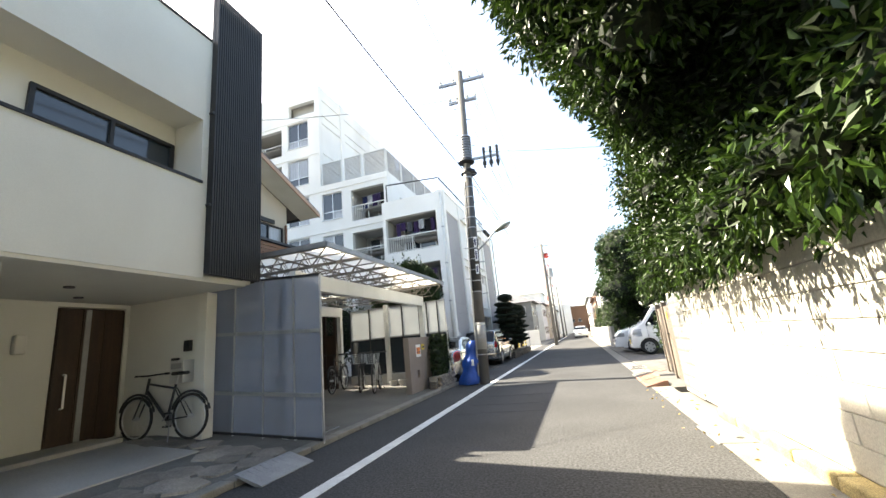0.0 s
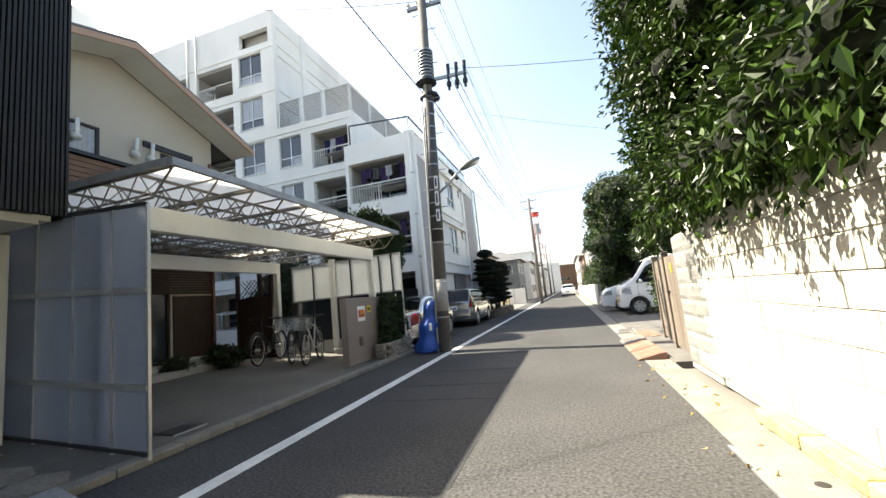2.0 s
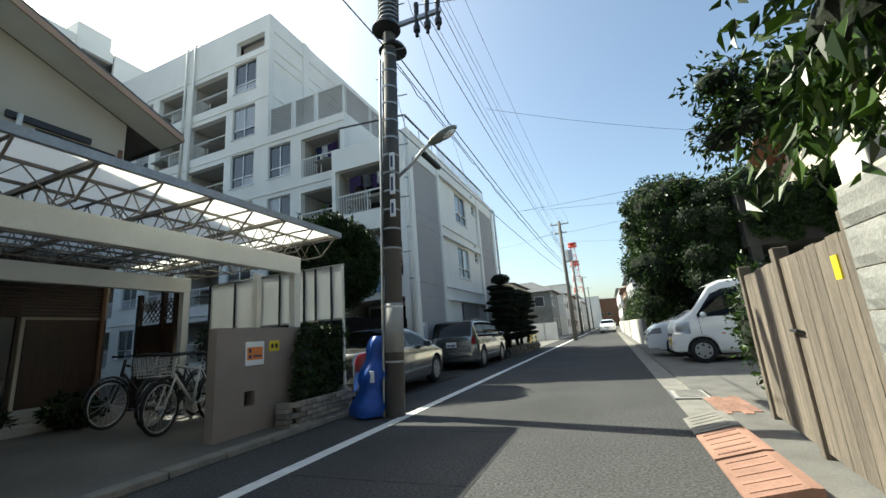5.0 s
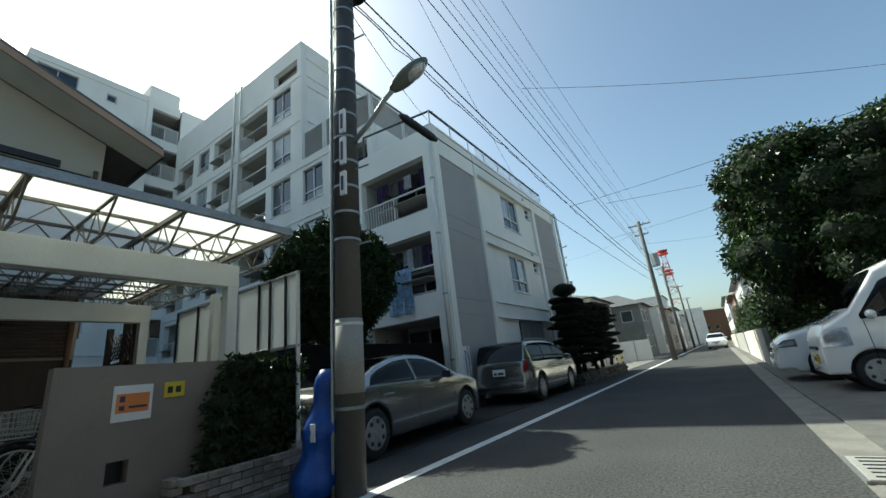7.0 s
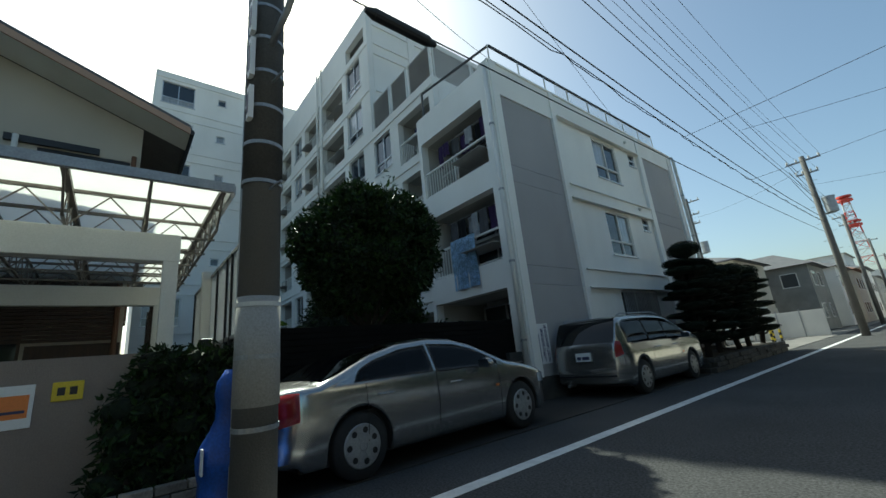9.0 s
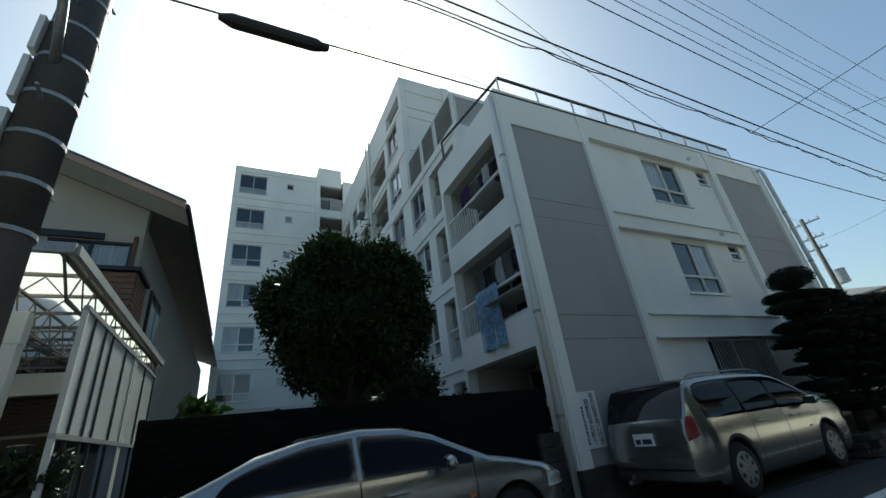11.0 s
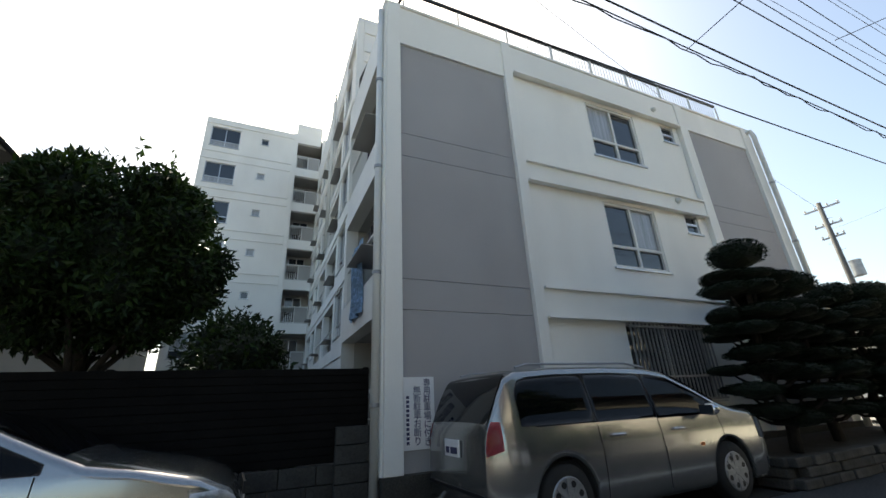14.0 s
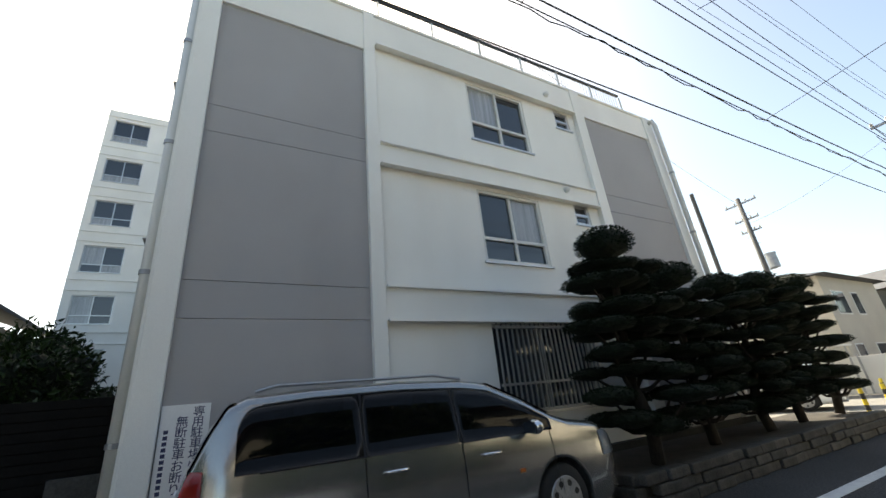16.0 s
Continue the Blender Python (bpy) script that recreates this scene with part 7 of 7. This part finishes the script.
rod(bm, (A[0] + 0.12, A[1] + 1.6, 4.42), (A[0] + 0.12, A[1] + 1.72, 4.42), 0.06, 0.025, seg=12)
part("case", bm, BLACKPL, spl)
# lines to the houses
for p, q, d in (((-1.7, 11.5, 6.5), (9.0, 12.5, 5.6), 0.3), ((A[0], A[1], 5.8), (-5.0, 17.7, 8.3), 0.15), ((A[0], A[1], 8.6), (-8.5, 5.0, 5.9), 0.3),
                ((-2.2, 21.0, 5.5), (8.0, 20.0, 5.6), 0.15), ((-2.3, 27.0, 5.7), (9.0, 25.0, 6.3), 0.2), ((-1.6, 24.0, 6.3), (10.0, 30.0, 7.5), 0.2),
                ((-2.4, 19.0, 8.9), (9.5, 26.0, 8.0), 0.3), ((B[0], B[1], 7.6), (9.0, 36.0, 6.5), 0.3), ((B[0], B[1], 8.6), (-9.3, 43.5, 9.0), 0.3), ((A[0], A[1], 9.0), (-9.3, 43.5, 10.2), 0.6)):
    sag(p, q, d, 0.006, "thin service cable crossing the street")
for i in range(3):
    sag((-2.6, 38.0, 9.1 - 0.5 * i), (-2.6, 58.0, 9.1 - 0.5 * i), 0.4, 0.012)
    sag((-2.6, 58.0, 9.1 - 0.5 * i), (-2.6, 78.0, 9.1 - 0.5 * i), 0.4, 0.012)

# ---- bicycles ----
def bicycle(name, label, m, paint, basket=False, fender=True, r=0.33):
    T = thing(name, label, "bicycle")
    T.matrix_world = m
    base, front, bb, seat, head = Vector((-0.52, 0, r)), Vector((0.53, 0, r)), Vector((-0.08, 0, 0.29)), Vector((-0.22, 0, 0.80)), Vector((0.33, 0, 0.84))
    for c in (base, front):
        bm = bmesh.new()
        tube(bm, [(c.x + (r - 0.02) * math.cos(6.2832 * k / 30), 0, c.z + (r - 0.02) * math.sin(6.2832 * k / 30)) for k in range(31)], 0.021, 7)
        w = part("wheel", bm, RUBBER, T, smooth=True)
        bm = bmesh.new()
        tube(bm, [(c.x + (r - 0.05) * math.cos(6.2832 * k / 30), 0, c.z + (r - 0.05) * math.sin(6.2832 * k / 30)) for k in range(31)], 0.010, 6)
        rod(bm, (c.x, -0.05, c.z), (c.x, 0.05, c.z), 0.025, seg=10)
        part("rim", bm, ALU, w)
        bm = bmesh.new()
        for k in range(18):
            t = 6.2832 * k / 18
            rod(bm, (c.x, 0.02 * (-1) ** k, c.z), (c.x + (r - 0.05) * math.cos(t), 0, c.z + (r - 0.05) * math.sin(t)), 0.0018, seg=4)
        s = part("spokes", bm, ALU, w)
        s["kind"] = "stuff"
        if fender:
            bm = bmesh.new()
            tube(bm, [(c.x + (r + 0.03) * math.cos(a), 0, c.z + (r + 0.03) * math.sin(a)) for a in np.linspace(0.3, 2.9, 14)], 0.018, 6)
            part("fender", bm, DARKMETAL, T)
    bm = bmesh.new()
    for p, q, rr in ((bb, seat, 0.018), (bb, head - Vector((0.0, 0, 0.12)), 0.022), (seat - Vector((0, 0, 0.06)), head, 0.018), (head + Vector((-0.02, 0, 0.08)), head - Vector((-0.03, 0, 0.16)), 0.02)):
        rod(bm, p, q, rr, seg=10)
    for s in (-0.045, 0.045):
        o = Vector((0, s, 0))
        rod(bm, bb + o * 0.6, base + o, 0.010, seg=8)
        rod(bm, seat + o * 0.4 - Vector((0, 0, 0.05)), base + o, 0.009, seg=8)
        rod(bm, head - Vector((-0.03, 0, 0.16)) + o, front + o, 0.012, seg=8)
    part("frame", bm, paint, T, smooth=True)
    bm = bmesh.new()
    rod(bm, seat, seat + Vector((-0.04, 0, 0.14)), 0.013, seg=8)
    part("seat_post", bm, ALU, T)
    bm = bmesh.new()
    prism(bm, [(-0.40, 0.09), (-0.40, -0.09), (-0.28, -0.06), (-0.12, -0.02), (-0.12, 0.02), (-0.28, 0.06)], "z", 0.935, 0.985)
    bmesh.ops.bevel(bm, geom=bm.edges[:], offset=0.015, segments=2, affect="EDGES")
    part("saddle", bm, BLACKPL, T, smooth=True)
    bm = bmesh.new()
    hb = head + Vector((0.0, 0, 0.1))
    tube(bm, [hb + Vector((-0.10, -0.29, 0.03)), hb + Vector((0.0, -0.2, 0.03)), hb + Vector((0.03, 0, 0.02)), hb + Vector((0.0, 0.2, 0.03)), hb + Vector((-0.10, 0.29, 0.03))], 0.012, 8)
    h = part("handlebar", bm, DARKMETAL, T)
    for s in (-1, 1):
        bm = bmesh.new()
        rod(bm, hb + Vector((-0.14, s * 0.31, 0.03)), hb + Vector((-0.04, s * 0.24, 0.03)), 0.018, seg=8)
        part("grip", bm, BLACKPL, h)
    bm = bmesh.new()
    rod(bm, bb - Vector((0, 0.05, 0)), bb - Vector((0, 0.06, 0)), 0.085, seg=20)
    rod(bm, bb - Vector((0, 0.07, 0)), bb + Vector((0.12, -0.07, -0.11)), 0.011, seg=6)
    rod(bm, bb + Vector((0, 0.07, 0)), bb + Vector((-0.12, 0.07, 0.11)), 0.011, seg=6)
    part("crank", bm, GREYMETAL, T)
    for q in ((0.12, -0.11, -0.11), (-0.12, 0.11, 0.11)):
        pbox("pedal", BLACKPL, T, bb.x + q[0] - 0.045, bb.x + q[0] + 0.045, q[1] - 0.04, q[1] + 0.04, bb.z + q[2] - 0.012, bb.z + q[2] + 0.012)
    bm = bmesh.new()
    rod(bm, bb + Vector((-0.1, 0.04, -0.02)), (-0.3, 0.16, 0.01), 0.009, seg=6)
    part("stand", bm, GREYMETAL, T)
    if basket:
        bm = bmesh.new()
        for k in range(6):
            z = 0.72 + k * 0.045
            w = 0.13 + 0.008 * k
            tube(bm, [(0.50, -w, z), (0.78, -w, z), (0.78, w, z), (0.50, w, z), (0.50, -w, z)], 0.0045, 5)
        for k in range(7):
            y = -0.13 + k * 0.043
            for x in (0.50, 0.78):
                rod(bm, (x, y, 0.72), (x, y * 1.3, 0.945), 0.004, seg=4)
            rod(bm, (0.50, y, 0.72), (0.78, y, 0.72), 0.004, seg=4)
        for k in range(7):
            x = 0.50 + k * 0.045
            for s in (-1, 1):
                rod(bm, (x, s * 0.13, 0.72), (x, s * 0.17, 0.945), 0.004, seg=4)
        part("basket", bm, GREYMETAL, T, "wire front basket")
    return T


bicycle("mountain_bike", "black and silver mountain bike leaning by the porch wall", pose(-5.62, 5.18, 0.235, 0, 0, 183) @ Matrix.Scale(0.92, 4), DARKMETAL)
bicycle("city_bike", "silver shopping bicycle with wire basket in the carport", pose(-5.0, 10.35, 0.13, 0, 0, -70), WHITEMETAL, True)
bicycle("city_bike", "dark shopping bicycle standing in the carport", pose(-5.55, 10.55, 0.15, 0, 0, -65), DARKMETAL, True)
bicycle("city_bike", "black bicycle in the shade of the carport", pose(-6.2, 10.45, 0.17, 0, 0, -75), BLACKPL, False)
for x, y, r, h in ((-4.35, 11.35, 0.14, 0.24), (-4.8, 11.5, 0.12, 0.2), (-5.1, 11.5, 0.11, 0.17)):
    pt = thing("plant_pot", "pale grey plastic plant pot by the screen", "pot", (x, y, 0.09), group="pots by the screen")
    bm = bmesh.new()
    rod(bm, (0, 0, 0), (0, 0, h), r * 0.75, r, seg=20)
    rod(bm, (0, 0, h - 0.03), (0, 0, h), r + 0.012, seg=20)
    part("pot", bm, CONCRETE, pt, smooth=False)
    bm = bmesh.new()
    rod(bm, (0, 0, h), (0, 0, h + 0.004), r * 0.9, seg=20)
    part("earth", bm, SOIL, pt)

# ---- car park, barriers and distant buildings ----
for x, y in ((-3.9, 31.0), (-3.9, 32.4), (-5.0, 36.4)):
    bl = thing("barrier_post", "yellow and black striped barrier post in the car park", "post", (x, y, 0.02), group="striped posts")
    for k in range(6):
        bm = bmesh.new()
        rod(bm, (0, 0, k * 0.12), (0, 0, (k + 1) * 0.12), 0.045, seg=12)
        part("stripe", bm, SIGNYELLOW if k % 2 else BLACKPL, bl)


def far_house(label, x0, x1, y0, y1, h, wall, roof, face=1, rise=1.3, seed=0):
    """A plain two-storey house whose front faces the street at x1 (face 1) or x0 (face -1)."""
    r = random.Random(seed)
    T = thing("far_house", label, "house")
    pbox("wall", wall, T, x0, x1, y0, y1, 0, h)
    bm = bmesh.new()
    e = 0.5
    ym, xm = (y0 + y1) / 2, (x0 + x1) / 2
    lo = [bm.verts.new(p) for p in ((x0 - e, y0 - e, h), (x1 + e, y0 - e, h), (x1 + e, y1 + e, h), (x0 - e, y1 + e, h))]
    d = min(y1 - y0, x1 - x0) * 0.35
    hi = [bm.verts.new(p) for p in ((x0 + d, ym - 0.05, h + rise), (x1 - d, ym - 0.05, h + rise), (x1 - d, ym + 0.05, h + rise), (x0 + d, ym + 0.05, h + rise))]
    for k in range(4):
        bm.faces.new((lo[k], lo[(k + 1) % 4], hi[(k + 1) % 4], hi[k]))
    bm.faces.new(hi)
    bm.faces.new(lo[::-1])
    part("roof", bm, roof, T)
    xf = x1 if face > 0 else x0
    for z in (0.9, 3.5):
        if z + 1.3 > h:
            continue
        y = y0 + 0.8
        while y < y1 - 1.8:
            w = r.uniform(0.9, 1.7)
            fr = pbox("window", WHITEMETAL, T, xf - 0.03, xf + 0.03, y, y + w, z, z + 1.2)
            pbox("pane", GLASS, fr, xf - 0.035, xf + 0.035, y + 0.06, y + w - 0.06, z + 0.06, z + 1.14)
            y += w + r.uniform(0.8, 1.8)
        x = x0 + 0.9
        while x < x1 - 1.5:
            fr = pbox("window", WHITEMETAL, T, x, x + 1.1, y0 - 0.03, y0 + 0.03, z, z + 1.15)
            pbox("pane", GLASS, fr, x + 0.06, x + 1.04, y0 - 0.035, y0 + 0.035, z + 0.06, z + 1.09)
            x += r.uniform(2.0, 3.4)
    return T


far_house("cream two-storey house beyond the car park", -16, -7.5, 43.5, 51, 5.4, BEIGE, ROOFGREY, 1, 1.1, 1)
far_house("grey two-storey house with dark roof", -13, -5.2, 53, 60, 5.2, BLOCKGREY, ROOFGREY, 1, 1.6, 2)
far_house("white two-storey house with grey roof", -12, -4.6, 62, 70, 5.4, PLASTER, ROOFGREY, 1, 1.5, 3)
far_house("beige house along the street", -12, -4.4, 72, 80, 5.6, BEIGE, ROOFBROWN, 1, 1.5, 4)
far_house("white house along the street", -12, -4.4, 83, 94, 6.5, PLASTER, ROOFGREY, 1, 1.2, 5)
far_house("grey house along the street", -12, -4.4, 98, 112, 6.0, CONCRETE, ROOFGREY, 1, 1.2, 6)
far_house("cream house behind roadside shrubs", 3.6, 11, 24, 33, 5.4, BEIGE, ROOFBROWN, -1, 1.5, 7)
far_house("grey house behind roadside shrubs", 3.4, 11, 36, 46, 5.2, CONCRETE, ROOFGREY, -1, 1.5, 8)
far_house("white house on the sunny side", 3.2, 11, 50, 62, 5.6, PLASTER, ROOFGREY, -1, 1.5, 9)
far_house("brown house on the sunny side", 3.2, 11, 66, 80, 5.6, WOODSLAT, ROOFBROWN, -1, 1.5, 10)
far_house("white block on the sunny side", 3.0, 12, 84, 110, 7.0, PLASTER, ROOFGREY, -1, 0.6, 11)
far_house("white office block at the end of the street", -26, -9, 125, 140, 13, PLASTER, CONCRETE, 1, 0.3, 12)
far_house("red-brown block closing the street", -5, 4, 150, 160, 9, WOODSLAT, ROOFGREY, 1, 0.6, 13)
far_house("grey block closing the street", 5, 22, 140, 155, 11, CONCRETE, ROOFGREY, -1, 0.5, 14)
# low walls along the sunny side
for y0, y1, m in ((24.6, 27.5, CONCRETE), (28.0, 35.0, BLOCK), (36, 48, CONCRETE), (50, 64, BLOCK)):
    solid("garden_wall", m, "low sunlit garden wall along the street", "wall", 1.75, 1.9, y0, y1, 0.0, 1.15, bevel=0.01)
lotw = thing("lot_fence", "pale panel fence behind the car park", "fence")
for i in range(9):
    pbox("panel", PLASTER, lotw, -13.5 + i * 1.1, -12.44 + i * 1.1, 42.0, 42.05, 0.02, 1.5, bevel=0.01)
    pbox("post", GREYMETAL, lotw, -13.54 + i * 1.1, -13.48 + i * 1.1, 41.96, 42.0, 0.02, 1.6)
shed = thing("bike_shelter", "low shelter with pale sheet roof in the car park", "shelter")
pbox("roof", PLASTER, shed, -13.0, -6.8, 39.4, 41.6, 1.95, 2.03, bevel=0.01)
for x in (-12.8, -9.9, -7.0):
    pbox("post", GREYMETAL, shed, x - 0.03, x + 0.03, 39.5, 39.56, 0.02, 1.95)
    pbox("post", GREYMETAL, shed, x - 0.03, x + 0.03, 41.4, 41.46, 0.02, 1.95)
# red and white mast on the skyline
tw = thing("radio_mast", "red and white lattice radio mast on the skyline", "mast", (-7.4, 150, 0))
for k in range(10):
    z0, z1 = 10 + k * 1.9, 10 + (k + 1) * 1.9
    w0, w1 = 1.5 - 0.09 * k, 1.5 - 0.09 * (k + 1)
    paint = REDWHITE if k % 2 else WHITEMETAL
    for a in range(4):
        c, d = (1 if a in (0, 3) else -1), (1 if a < 2 else -1)
        e, f = (1 if (a + 1) % 4 in (0, 3) else -1), (1 if (a + 1) % 4 < 2 else -1)
        for nm, p, q, w in (("leg", (c * w0, d * w0, z0), (c * w1, d * w1, z1), 0.16), ("brace", (c * w0, d * w0, z0), (e * w1, f * w1, z1), 0.10), ("girt", (c * w1, d * w1, z1), (e * w1, f * w1, z1), 0.12)):
            bm = bmesh.new()
            bars(bm, p, q, w)
            part(nm, bm, paint, tw)
pbox("base_block", PLASTER, tw, -6, 6, -4, 4, 0, 10)
for z in (21.5, 28.0):
    bm = bmesh.new()
    rod(bm, (0, 0, z), (0, 0, z + 0.5), 1.5, seg=16)
    rod(bm, (0, 0, z + 1.0), (0, 0, z + 1.4), 1.5, seg=16)
    part("platform", bm, REDWHITE, tw)
